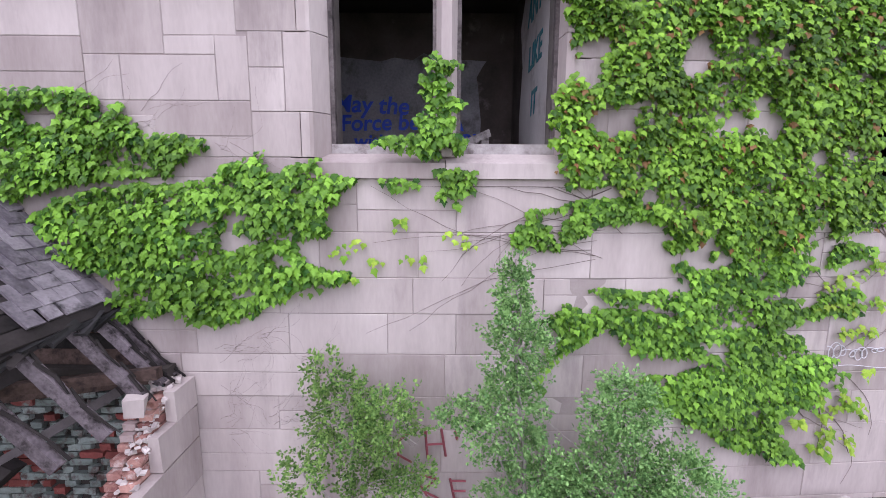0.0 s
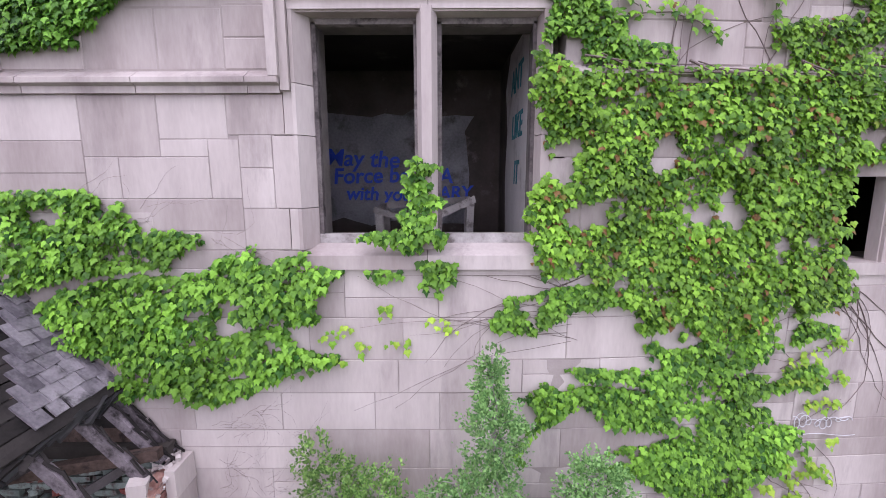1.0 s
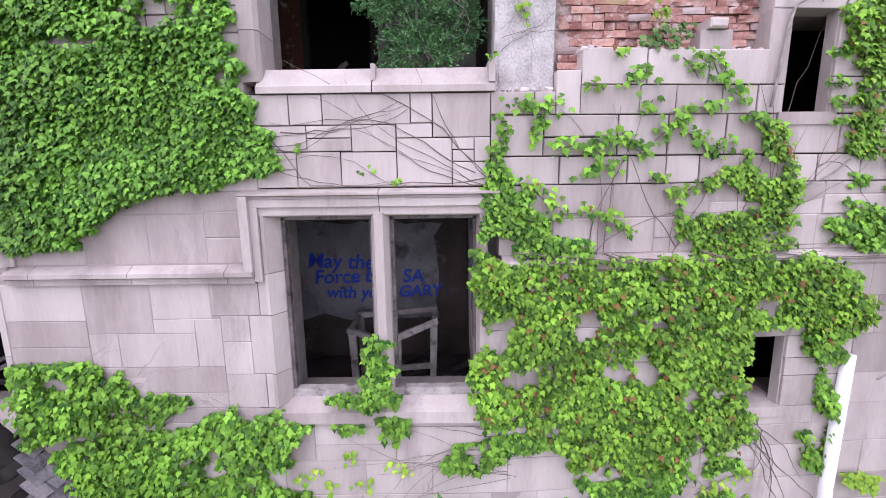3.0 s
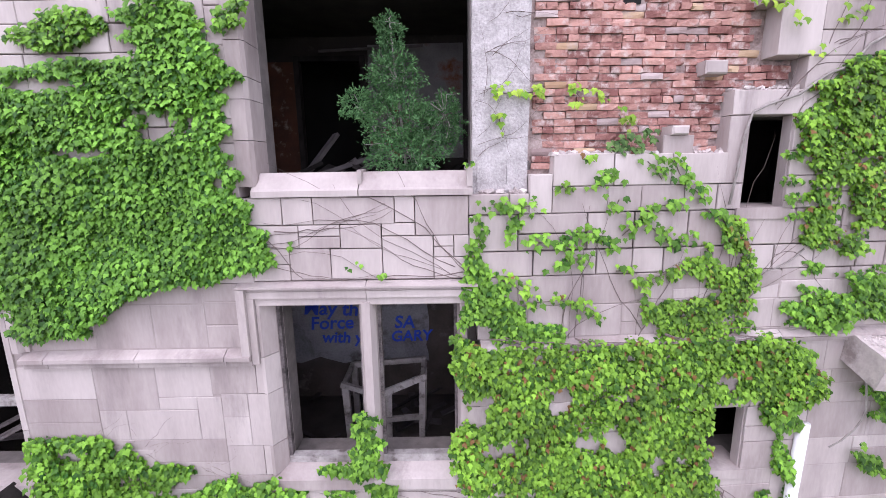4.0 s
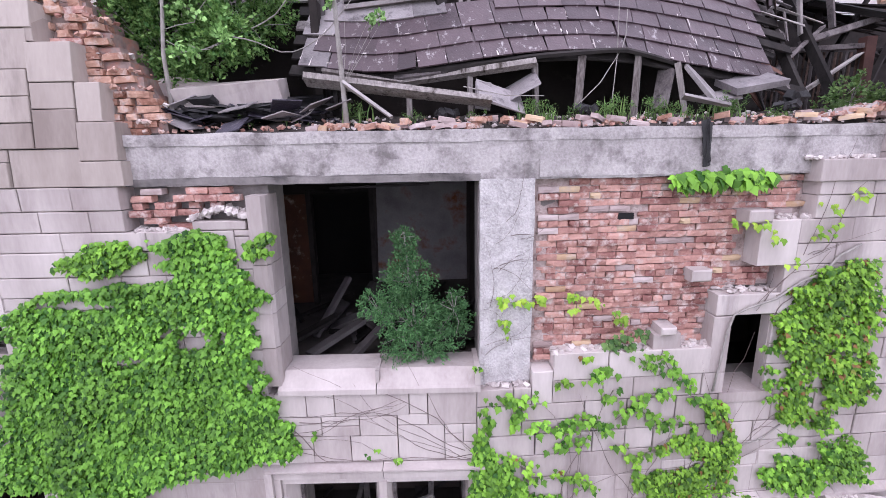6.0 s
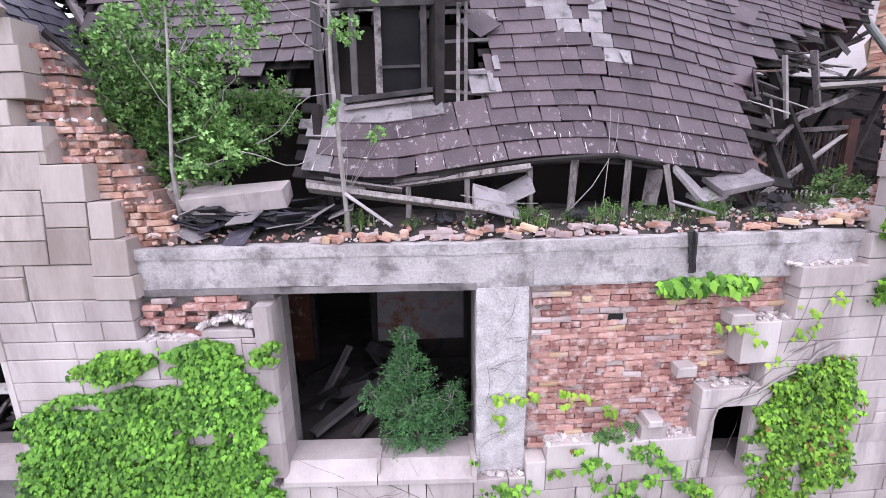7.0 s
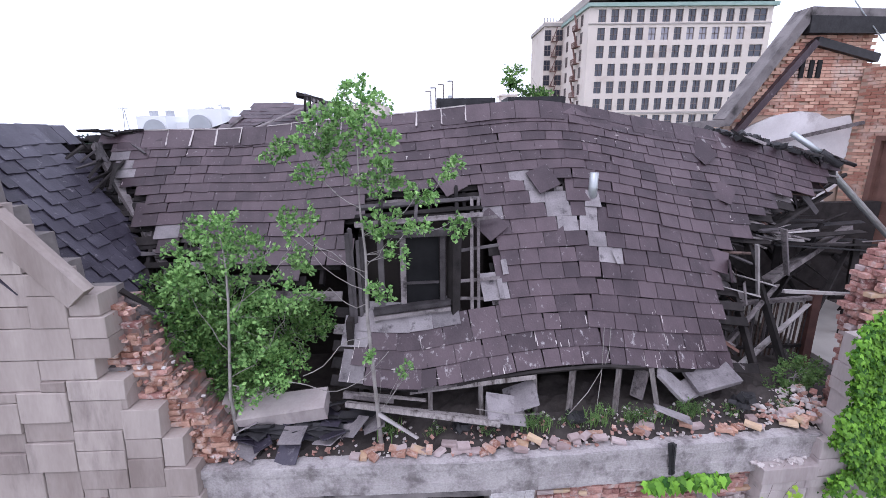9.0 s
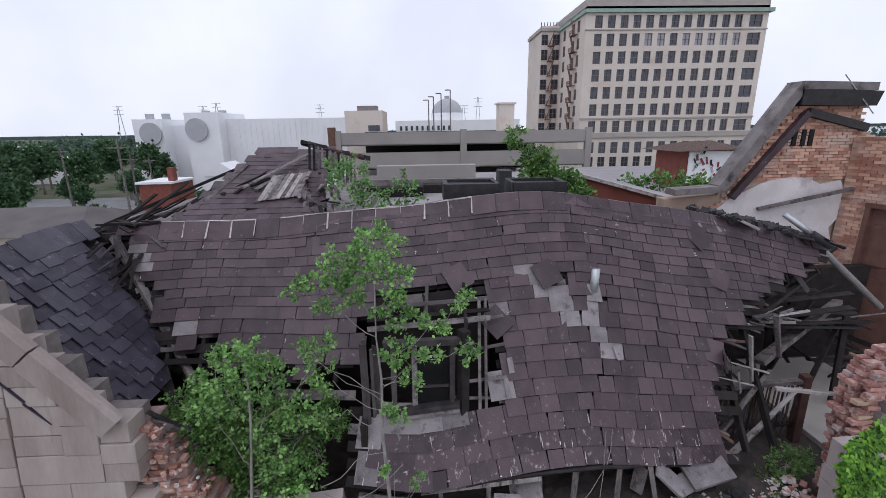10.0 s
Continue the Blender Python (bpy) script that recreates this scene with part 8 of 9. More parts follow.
woody("shrub", "dark green bush growing out of the big upper window", "shrub", [[(-0.3, 0.5, 7.93), (-0.33, 0.42, 8.4), (-0.38, 0.36, 9.0), (-0.42, 0.30, 9.55)], [(-0.3, 0.48, 8.1), (-0.7, 0.3, 8.7)], [(-0.3, 0.48, 8.1), (0.08, 0.3, 8.7)]],
      [((-0.42, 0.30, 9.42), (0.16, 0.12, 0.24), 420), ((-0.40, 0.32, 9.05), (0.30, 0.2, 0.28), 900), ((-0.38, 0.32, 8.65), (0.42, 0.26, 0.36), 1900), ((-0.75, 0.28, 8.78), (0.2, 0.14, 0.2), 380), ((0.08, 0.34, 8.62), (0.22, 0.16, 0.34), 800), ((-0.3, 0.28, 8.32), (0.5, 0.2, 0.22), 1100)], SHRUB_DARK, 0.036, long=2.5, fuller=2.3)
woody("sapling", "young tree with a pale thin trunk rooted in the roof rubble", "tree", [[(-2.62, 0.42, 10.55), (-2.64, 0.44, 11.28), (-2.52, 0.48, 12.43), (-2.52, 0.54, 12.85), (-2.58, 0.6, 13.3)], [(-2.6, 0.46, 11.5), (-2.2, 0.55, 11.8), (-1.95, 0.6, 12.3)], [(-2.57, 0.47, 11.8), (-3.0, 0.6, 12.5)], [(-2.53, 0.5, 12.2), (-2.25, 0.6, 12.8)], [(-2.52, 0.5, 12.4), (-2.9, 0.6, 12.9)], [(-2.52, 0.5, 12.3), (-1.95, 0.6, 12.8), (-1.75, 0.65, 13.2)], [(-2.6, 0.45, 11.4), (-2.25, 0.4, 11.3)]],
      [((-2.62, 0.62, 13.15), (0.30, 0.24, 0.26), 260), ((-2.87, 0.62, 12.95), (0.28, 0.22, 0.24), 240), ((-2.30, 0.62, 12.90), (0.34, 0.24, 0.28), 280), ((-1.77, 0.65, 13.22), (0.26, 0.2, 0.24), 160), ((-1.68, 0.65, 12.84), (0.22, 0.2, 0.2), 130), ((-2.0, 0.62, 12.42), (0.26, 0.2, 0.24), 180), ((-3.06, 0.65, 12.57), (0.3, 0.24, 0.26), 230), ((-2.70, 0.6, 12.62), (0.34, 0.24, 0.26), 260), ((-2.40, 0.56, 12.15), (0.36, 0.24, 0.26), 240), ((-2.26, 0.48, 11.75), (0.3, 0.2, 0.2), 150), ((-2.05, 0.42, 11.42), (0.14, 0.12, 0.1), 46), ((-2.42, 0.36, 11.3), (0.18, 0.14, 0.14), 60)], SAPLING, 0.050, 0.024, 0.004, long=1.3, fuller=1.9, limb=0.15)
woody("shrub", "dense dark green shrub filling the open attic bay", "shrub", [[(-2.9, 1.2, 10.5), (-2.9, 1.15, 11.2), (-2.85, 1.1, 11.9)], [(-2.9, 1.2, 10.9), (-2.2, 1.2, 11.6)]],
      [((-2.95, 1.05, 11.6), (0.6, 0.4, 0.6), 2600), ((-3.2, 0.95, 12.0), (0.4, 0.3, 0.45), 1200), ((-2.3, 1.15, 11.75), (0.6, 0.35, 0.5), 1900), ((-2.75, 0.8, 11.2), (0.45, 0.25, 0.35), 1200), ((-1.85, 1.2, 11.9), (0.3, 0.25, 0.35), 700), ((-3.35, 0.9, 12.35), (0.35, 0.3, 0.4), 900), ((-3.3, 0.75, 11.7), (0.3, 0.25, 0.4), 800), ((-2.2, 0.75, 11.5), (0.45, 0.3, 0.35), 1100), ((-2.6, 0.85, 12.2), (0.5, 0.3, 0.4), 1000)], SHRUB, 0.048)
woody("sapling", "slender young tree with sparse leaves and bare twigs", "tree", [[(-0.94, 0.40, 10.55), (-0.96, 0.42, 10.95), (-1.02, 0.46, 12.19), (-1.00, 0.5, 12.9), (-1.04, 0.55, 13.4), (-1.02, 0.6, 14.45)], [(-1.02, 0.48, 12.5), (-1.55, 0.5, 12.9)], [(-1.01, 0.5, 12.75), (-0.55, 0.5, 13.15), (0.0, 0.55, 13.3)], [(-1.02, 0.52, 13.1), (-0.45, 0.55, 13.5), (-0.05, 0.6, 13.8)], [(-1.01, 0.48, 12.35), (-1.4, 0.45, 12.55), (-1.65, 0.42, 12.5)], [(-1.04, 0.55, 13.4), (-1.5, 0.6, 13.8), (-1.9, 0.62, 14.0)], [(-1.03, 0.56, 13.6), (-1.4, 0.6, 14.1)], [(-1.03, 0.56, 13.7), (-0.8, 0.6, 14.05)], [(-1.0, 0.5, 12.6), (-1.5, 0.4, 13.05)], [(-1.01, 0.5, 12.7), (-1.75, 0.5, 13.2)], [(-1.0, 0.5, 12.85), (-0.7, 0.4, 13.1)]],
      [((-0.98, 0.6, 14.47), (0.30, 0.24, 0.26), 210), ((-1.15, 0.6, 14.2), (0.26, 0.2, 0.2), 130), ((-1.44, 0.6, 14.22), (0.22, 0.2, 0.18), 110), ((-1.88, 0.62, 14.0), (0.20, 0.16, 0.11), 75), ((-1.62, 0.6, 14.03), (0.16, 0.14, 0.12), 55), ((-1.30, 0.6, 13.92), (0.27, 0.2, 0.2), 140), ((-0.83, 0.6, 14.06), (0.22, 0.18, 0.2), 110), ((-0.81, 0.58, 13.70), (0.27, 0.2, 0.22), 160), ((-0.40, 0.58, 13.52), (0.19, 0.16, 0.16), 90), ((-0.08, 0.6, 13.80), (0.18, 0.14, 0.12), 70), ((0.03, 0.56, 13.14), (0.15, 0.12, 0.13), 55), ((-0.84, 0.52, 13.22), (0.24, 0.2, 0.17), 120), ((-0.45, 0.52, 13.2), (0.2, 0.16, 0.1), 60)]
      + [((-0.66, 0.45, 12.93), (0.14, 0.12, 0.14), 50), ((-0.83, 0.44, 12.50), (0.15, 0.12, 0.14), 55), ((-1.57, 0.6, 13.75), (0.15, 0.12, 0.11), 45), ((-1.65, 0.42, 12.46), (0.13, 0.1, 0.11), 40), ((-0.60, 0.4, 11.57), (0.10, 0.1, 0.08), 24), ((-0.96, 0.36, 11.74), (0.1, 0.1, 0.09), 22)], SAPLING, 0.050, 0.03, 0.004, long=1.3, fuller=2.6, limb=0.1)
woody("shrub", "green weeds growing in the rubble corner", "shrub", [[(4.75, 1.2, 10.5), (4.7, 1.2, 10.8)]], [((4.70, 1.2, 10.85), (0.36, 0.22, 0.26), 620), ((5.0, 1.3, 10.8), (0.25, 0.2, 0.2), 300), ((4.4, 1.1, 10.72), (0.16, 0.12, 0.14), 120)], GRASS, 0.042)
for way in ([(-1.79, 11.49), (-1.67, 11.54), (-1.55, 11.61), (-1.45, 11.72), (-1.36, 11.84), (-1.24, 11.92), (-1.02, 11.95)], [(-1.97, 11.42), (-1.86, 11.40), (-1.75, 11.37), (-1.64, 11.32), (-1.53, 11.28), (-1.42, 11.28), (-1.3, 11.32), (-1.17, 11.39), (-1.05, 11.49), (-0.92, 11.63), (-0.8, 11.77)]):
    tagged(Soup().tube([(x, 0.45, z) for x, z in way], 0.006, 0.004, 5).done("vine", BARK, smooth=True), "thin pale vine hanging between the saplings", "vine")
for a, b in (((1.35, 0.6, 10.75), (1.85, 0.8, 11.32)), ((1.75, 0.7, 10.8), (1.82, 0.85, 11.8)), ((0.2, 0.5, 10.95), (1.0, 0.5, 10.85)), ((1.85, 0.8, 11.3), (1.95, 0.95, 11.75))):
    tagged(Soup().tube([a, Vector(a).lerp(Vector(b), 0.5) + Vector((0.02, 0, -0.04)), b], 0.005, 0.004, 5).done("cable", BARK), "thin loose cable hanging at the eave", "cable", "loose cables")


def weeds(x, y, n, h, mat=GRASS, label="tuft of green grass growing in the rubble"):
    s = Soup()
    for i in range(n // 4):
        bx, by = x + rng.gauss(0, 0.09), y + rng.gauss(0, 0.05)
        base = Vector((bx, by + bend(bx), 10.58))
        a, l = rng.uniform(0, 6.28), h * rng.uniform(0.4, 1.0)
        out = Vector((math.cos(a), math.sin(a), 0)) * l * rng.uniform(0.1, 0.6)
        side = Vector((-math.sin(a), math.cos(a), 0)) * 0.005
        mid, tip = base + out * 0.4 + Vector((0, 0, l * 0.6)), base + out + Vector((0, 0, l))
        s.add([base - side, base + side, mid + side * 1.4, tip, mid - side * 1.4], [(0, 1, 2, 4), (4, 2, 3)])
    leaf_cloud(s, (x, y + bend(x), 10.62 + h * 0.42), (0.13, 0.09, h * 0.42), n * 4, 0.030, long=3.0)
    return tagged(s.done("grass_tuft", mat), label, "grass", kind="stuff")


for x, n, h in ((-0.85, 70, 0.28), (-0.3, 30, 0.15), (0.85, 80, 0.26), (1.05, 60, 0.22), (1.6, 60, 0.22), (1.8, 70, 0.3), (2.15, 80, 0.26), (2.35, 50, 0.2), (2.9, 90, 0.32), (3.05, 60, 0.25), (-1.5, 24, 0.12), (-1.95, 24, 0.12), (-2.55, 30, 0.14), (0.35, 30, 0.13), (1.35, 40, 0.16), (2.6, 40, 0.16), (3.5, 40, 0.14), (4.2, 50, 0.2), (-2.9, 30, 0.12)):
    weeds(x, 0.50, n, h)

# ---- loose things at the facade's foot ----
pipe = tagged(Soup().tube([(3.72, -0.12, 1.9), (3.80, 0.10, 4.0), (3.92, 0.2, 5.42)], 0.065, 0.06, 14).done("white_pipe", WHITE, smooth=True), "white plastic pipe leaning against the wall", "pipe")
tagged(Soup().beam((1.2, -0.9, 2.0), (2.15, -0.75, 2.02), 0.16, 0.04).done("white_plank", WHITE), "white painted plank lying at the wall's foot", "plank")
for i in range(16):
    a = Vector((rng.uniform(1.7, 3.6), rng.uniform(-0.9, -0.15), 1.92 + rng.uniform(0, 0.02)))
    tagged(Soup().beam(a, a + Vector((rng.uniform(0.3, 0.9), rng.uniform(-0.1, 0.2), rng.uniform(0.0, 0.12))), rng.uniform(0.06, 0.16), 0.03, wobble=0.008).done("plank", rng.choice((WOOD, WOOD_PALE))), "grey broken plank lying at the wall's foot", "plank", "planks on the ground")
tagged(rough_block("stone_block", -0.40, 0.40, -0.28, 0.28, -0.16, 0.16, 22, 10, 0.012, STONE_ROUGH, scale=4.0, seed=3.1, edge=0.6), "broken jutting stone block with lime on top", "stone").matrix_world = pose(4.63, 0.0, 6.19, 13, 7, -5)
rubble("lime_rubble", "white lime crumbs on a jutting stone", 4.32, 4.95, -0.16, 0.2, lambda x, y: 6.345 + 0.23 * y - 0.12 * (x - 4.63), 90, LIME, (0.006, 0.024))
pier = thing("wall_stub", "jointed stone pier under a jutting block", "stone", kind="structure")
for z0, z1, x0 in ((3.2, 3.62, 4.12), (3.62, 3.98, 4.1), (3.98, 4.40, 4.09), (4.40, 4.74, 4.08), (4.74, 5.12, 4.08), (5.12, 5.45, 4.07), (5.45, 5.80, 4.07), (5.80, 6.06, 4.06)):
    rough_block("stone", x0, 4.66, 0.14, 0.42, z0 + 0.004, z1 - 0.004, 8, 5, 0.008, STONE, pier, scale=3.0, seed=z0)
tagged(Soup().tube([(x, 0.1, z) for x, z in ((4.27, 6.38), (4.32, 6.25), (4.36, 6.15), (4.42, 5.88), (4.46, 5.63), (4.43, 5.5), (4.37, 5.39), (4.26, 5.27), (4.14, 5.19))], 0.012, 0.008, 6).done("vine", BARK, smooth=True), "grey bare vine hanging from a jutting stone", "vine")

# sprayed lines on the stone
s = Soup()
for k, pts in enumerate(([(-1.02, 2.66), (-1.12, 2.58), (-1.12, 2.45), (-1.0, 2.38)], [(-0.88, 2.68), (-0.86, 2.42)], [(-0.87, 2.55), (-0.72, 2.56)], [(-0.74, 2.70), (-0.70, 2.44)], [(-0.62, 2.68), (-0.60, 2.60)], [(-0.98, 2.26), (-0.84, 2.0)], [(-1.02, 2.28), (-0.78, 2.22), (-0.9, 2.1), (-0.72, 2.0)], [(-0.66, 2.22), (-0.62, 2.02)], [(-0.66, 2.2), (-0.52, 2.2)], [(-0.64, 2.1), (-0.52, 2.1)], [(-0.62, 2.02), (-0.48, 2.02)])):
    s.tube([(x, -0.012, z) for x, z in pts], 0.012, 0.012, 4)
tagged(s.done("graffiti", PAINT_RED), "unreadable red sprayed strokes on stone", "graffiti")
pts = []
for i in range(130):
    u = i / 129
    x = 2.66 + 0.56 * u + 0.045 * math.sin(u * 52) + 0.015 * math.sin(u * 17)
    pts.append((x, -0.008 + bend(x), 3.36 + 0.055 * math.cos(u * 52) * (1.1 - 0.6 * u + 0.35 * math.sin(u * 13)) + 0.02 * math.sin(u * 9)))
s = Soup().tube(pts, 0.0045, 0.0045, 4)
s.tube([(x, -0.008 + bend(x), 3.225 + 0.016 * math.sin((x - 2.7) * 9)) for x in [2.72 + 0.0483 * k for k in range(13)]], 0.004, 0.004, 4)
tagged(s.done("graffiti", PAINT_WHITE), "unreadable white sprayed scribble on stone", "graffiti")

# ---- behind the roof: the rest of the ruin ----
rear = thing("rear_roof", "broken rear slate roof with bare rafters", "roof", kind="structure")
s = Soup()
s.add([(-6.9, 7.4, 13.35), (-3.3, 7.4, 13.45), (-3.4, 10.6, 15.05), (-5.6, 10.6, 15.10), (-6.9, 7.4, 13.2), (-3.3, 7.4, 13.3), (-3.4, 10.6, 14.9), (-5.6, 10.6, 14.95)], BOX_FACES)
s.done("slates", SLATE, rear)
for r in range(15):
    v = r / 15
    x = -6.9 + 1.3 * v + (0.15 if r % 2 else 0)
    while x < -3.3 - 0.1 * v:
        patch = 0.25 < v < 0.5 and -4.9 < x < -3.9
        if rng.random() > 0.06 and not patch:
            place(rng.choice(SL), Matrix.Translation((x, 7.4 + 3.2 * v, 13.44 + 1.64 * v)) @ pose(0, 0, 0, 25, rng.gauss(0, 1.5), rng.gauss(0, 2)), rear, "slate")
        x += 0.308
for i in range(22):
    a = Vector((-9.0 + 0.18 * i, 7.5 + 0.05 * i + rng.uniform(-0.1, 0.1), 13.1 + 0.05 * i + rng.uniform(-0.1, 0.12)))
    Soup().beam(a, a + Vector((rng.uniform(0.5, 1.9), rng.uniform(0.8, 2.2), rng.uniform(0.3, 0.9))), rng.uniform(0.05, 0.14), 0.05, rng.uniform(-30, 30), taper=0.7, wobble=0.02).done("rafter", rng.choice((WOOD_DARK, WOOD_DARK, WOOD)), rear)
Soup().beam((-9.4, 7.5, 13.15), (-5.3, 10.5, 14.95), 0.08, 0.08, wobble=0.02).done("hip_board", WOOD_DARK, rear)
for i in range(9):
    a = Vector((-5.0 + 0.12 * i, 8.05 + 0.02 * i, 13.82 + 0.01 * i))
    Soup().beam(a, a + Vector((0.15, 1.1, 0.56)), 0.11, 0.03, 0, wobble=0.015).done("bare_board", rng.choice((WOOD_PALE, WOOD)), rear)
for i in range(26):
    a = Vector((rng.uniform(-4.0, -2.9), rng.uniform(7.7, 9.6), 0))
    a.z = 13.5 + (a.y - 7.4) * 0.5
    Soup().beam(a, a + Vector((rng.uniform(-0.2, 0.5), rng.uniform(-0.9, -0.2), rng.uniform(-0.7, 0.1))), rng.uniform(0.05, 0.16), 0.03, rng.uniform(-50, 50), taper=0.6, wobble=0.02).done("splintered_board", rng.choice((WOOD, WOOD_DARK, WOOD_OLD)), rear)
for i in range(9):
    a = Vector((-4.2 + 0.2 * i, 9.8 + 0.07 * i, 15.3 - 0.06 * i))
    Soup().beam(a, a + Vector((0.34, 0.1, -0.08)), 0.12, rng.uniform(0.06, 0.16), rng.uniform(-30, 30), wobble=0.03).done("broken_cornice", rng.choice((WOOD_BROWN, WOOD_DARK, WOOD_OLD)), rear)
for i in range(12):
    a = Vector((-3.9 + 0.11 * i, 9.6 + 0.05 * i, 15.25 - 0.04 * i))
    Soup().beam(a, a + Vector((0.0, -0.2, -0.85 + rng.uniform(-0.2, 0.2))), 0.05, 0.04, wobble=0.02).done("hanging_lath", rng.choice((WOOD, WOOD_DARK)), rear)
s = Soup().box(-9.5, -2.4, 7.4, 16, 1.9, 13.2).box(-2.4, 9.0, 7.6, 9.0, 1.9, 12.8)
s.done("rear_block", CONCRETE_DARK, rear)
tagged(Soup().box(-3.2, 9.3, 9.0, 24, 1.9, 12.95).done("flat_roof", FLAT_ROOF), "low grey flat roof behind the ruin", "roof", kind="structure")
tagged(Soup().box(-3.0, 2.6, 16.0, 16.3, 12.9, 13.45).done("parapet", CONCRETE_DARK), "dark low parapet of the flat roof", "parapet", kind="structure")
for x0, x1, y, z0, z1, mt in ((-2.9, 2.0, 18.0, 12.94, 13.9, GARAGE), (-2.9, -0.6, 14.0, 12.94, 13.35, WOOD_DARK), (-0.6, 2.2, 15.0, 12.94, 13.3, WOOD_DARK), (2.45, 2.95, 13.5, 12.94, 14.0, TAR)):
    tagged(Soup().box(x0, x1, y, y + 0.8, z0, z1).done("roof_upstand", mt), "low upstand on the flat roof", "upstand", "roof upstands")
tagged(Soup().beam((3.9, 8.3, 14.32), (6.5, 7.6, 13.60), 0.3, 0.09).done("parapet_coping", WOOD_WHITE), "pale stone coping of a sloping rear parapet", "coping")
tagged(Soup().add([(3.9, 8.3, 12.0), (6.7, 7.6, 12.0), (6.7, 7.6, 13.50), (3.9, 8.3, 14.27), (3.9, 8.5, 12.0), (6.7, 7.8, 12.0), (6.7, 7.8, 13.50), (3.9, 8.5, 14.27)], [(0, 1, 2, 3), (7, 6, 5, 4), (0, 4, 5, 1), (1, 5, 6, 2), (2, 6, 7, 3), (3, 7, 4, 0)]).done("rear_parapet", BRICK_RED), "sloping brick parapet behind the ridge", "parapet", kind="structure")
woody("tree", "bushy green tree growing behind the ridge", "tree", [[(2.60, 7.2, 12.5), (2.60, 7.2, 13.6), (2.50, 7.2, 15.0)]], [((3.2, 7.4, 13.9), (0.6, 0.5, 0.45), 700), ((2.60, 7.2, 14.2), (0.9, 0.6, 0.6), 1500), ((2.30, 7.2, 14.8), (0.5, 0.4, 0.45), 600), ((1.80, 7.2, 15.4), (0.2, 0.2, 0.35), 150), ((3.20, 7.2, 13.9), (0.6, 0.5, 0.45), 800)], SHRUB, 0.11, 0.05)
woody("tree", "thin grey-green tree growing behind the ridge", "tree", [[(-2.2, 8.0, 12.5), (-2.2, 8.0, 13.6), (-2.3, 8.0, 15.0)]], [((-2.5, 8.0, 14.4), (0.7, 0.5, 0.6), 420), ((-2.0, 8.0, 13.7), (0.7, 0.5, 0.5), 420), ((-1.2, 8.2, 14.0), (0.6, 0.5, 0.6), 260)], SHRUB_GREY, 0.10, 0.04)
kiosk = thing("roof_kiosk", "small roof house with a dark hipped roof and sprayed walls", "kiosk")
Soup().box(16.85, 20.2, 25.0, 29.0, 1.9, 14.10).done("wall", BRICK_RED, kiosk)
Soup().add([(15.9, 24.4, 13.98), (20.5, 24.4, 14.08), (20.5, 29.5, 14.08), (15.9, 29.5, 13.98), (17.4, 26.5, 14.55), (19.4, 26.5, 14.58)], [(0, 1, 5, 4), (1, 2, 5), (2, 3, 4, 5), (3, 0, 4), (3, 2, 1, 0)]).done("roof", WOOD_RUSTY, kiosk)
Soup().box(16.95, 20.15, 24.9, 24.98, 11.9, 13.95).done("sprayed_panel", RENDER_WHITE, kiosk)
for i in range(34):
    x, z = rng.uniform(17.1, 20.0), rng.uniform(12.2, 13.8)
    Soup().beam((x, 24.86, z), (x + rng.uniform(-0.25, 0.3), 24.86, z + rng.uniform(-0.5, 0.5)), 0.03, rng.uniform(0.08, 0.16)).done("sprayed_stroke", rng.choice((PAINT_RED, TAR, TAR, WOOD_BROWN, GREY_DISC, GREY_DISC)), kiosk)
tagged(Soup().box(9.3, 26, 24, 44, 1.9, 11.4).done("low_block", FLAT_ROOF), "low flat building with weeds on its roof", "building")
lc = Soup()
leaf_cloud(lc, (14, 22.5, 12.2), (3.5, 1.0, 0.7), 900, 0.28)
tagged(lc.done("weeds", SHRUB), "green weeds along the low roof", "weeds", kind="stuff")

# ---- the city beyond ----
garage = thing("parking_garage", "long concrete parking garage with dark open decks", "building")
for z0, z1 in ((13.95, 15.35), (11.25, 13.0), (8.4, 10.3), (5.6, 7.5), (1.9, 4.6)):
    Soup().box(-11.4, 19.4, 50, 50.4, z0, z1).done("deck_wall", GARAGE, garage)
    Soup().box(-11.4, 19.4, 50.4, 78, z0 - 0.15, z0 + 0.25).done("deck", GARAGE, garage)
for x in (-11.3, 3.7, 18.9):
    Soup().box(x, x + 0.75, 49.85, 50.5, 1.9, 15.6).done("pier", GARAGE, garage)
# near-black back wall, shade of the open decks put into its colour
Soup().box(-11.4, 19.4, 77.6, 78, 1.9, 15.3).done("back_wall", SHADE_BLACK, garage)
Soup().box(-12.0, -11.2, 49.7, 50.6, 11.0, 16.0).done("brown_pier", WOOD_BROWN, garage)
tagged(Soup().box(10.0, 12.1, 60, 63, 15.1, 18.9).box(9.7, 12.3, 59.8, 63.2, 18.9, 19.1).done("stair_tower", TOWER), "buff stair tower on the garage roof", "tower")
for x, z in ((0.0, 19.3), (0.65, 19.7), (1.65, 20.1), (2.85, 20.5)):
    p = thing("lamp_post", "tall lamp post on the garage roof", "lamp post", "garage lamp posts")
    Soup().tube([(x, 56, 15.0), (x, 56, z)], 0.09, 0.07, 6).done("pole", WOOD, p)
    Soup().beam((x, 56, z), (x - 0.7, 56, z), 0.2, 0.12).done("lamp_head", WOOD, p)

tower = thing("office_tower", "ten storey buff office block with rows of dark windows", "building")
ROWS_Z = [33.5, 30.55, 27.6, 24.6, 21.6, 18.6, 15.6, 11.75, 9.0]
COLS_X = [30.65 + 2.3 * i for i in range(12)]
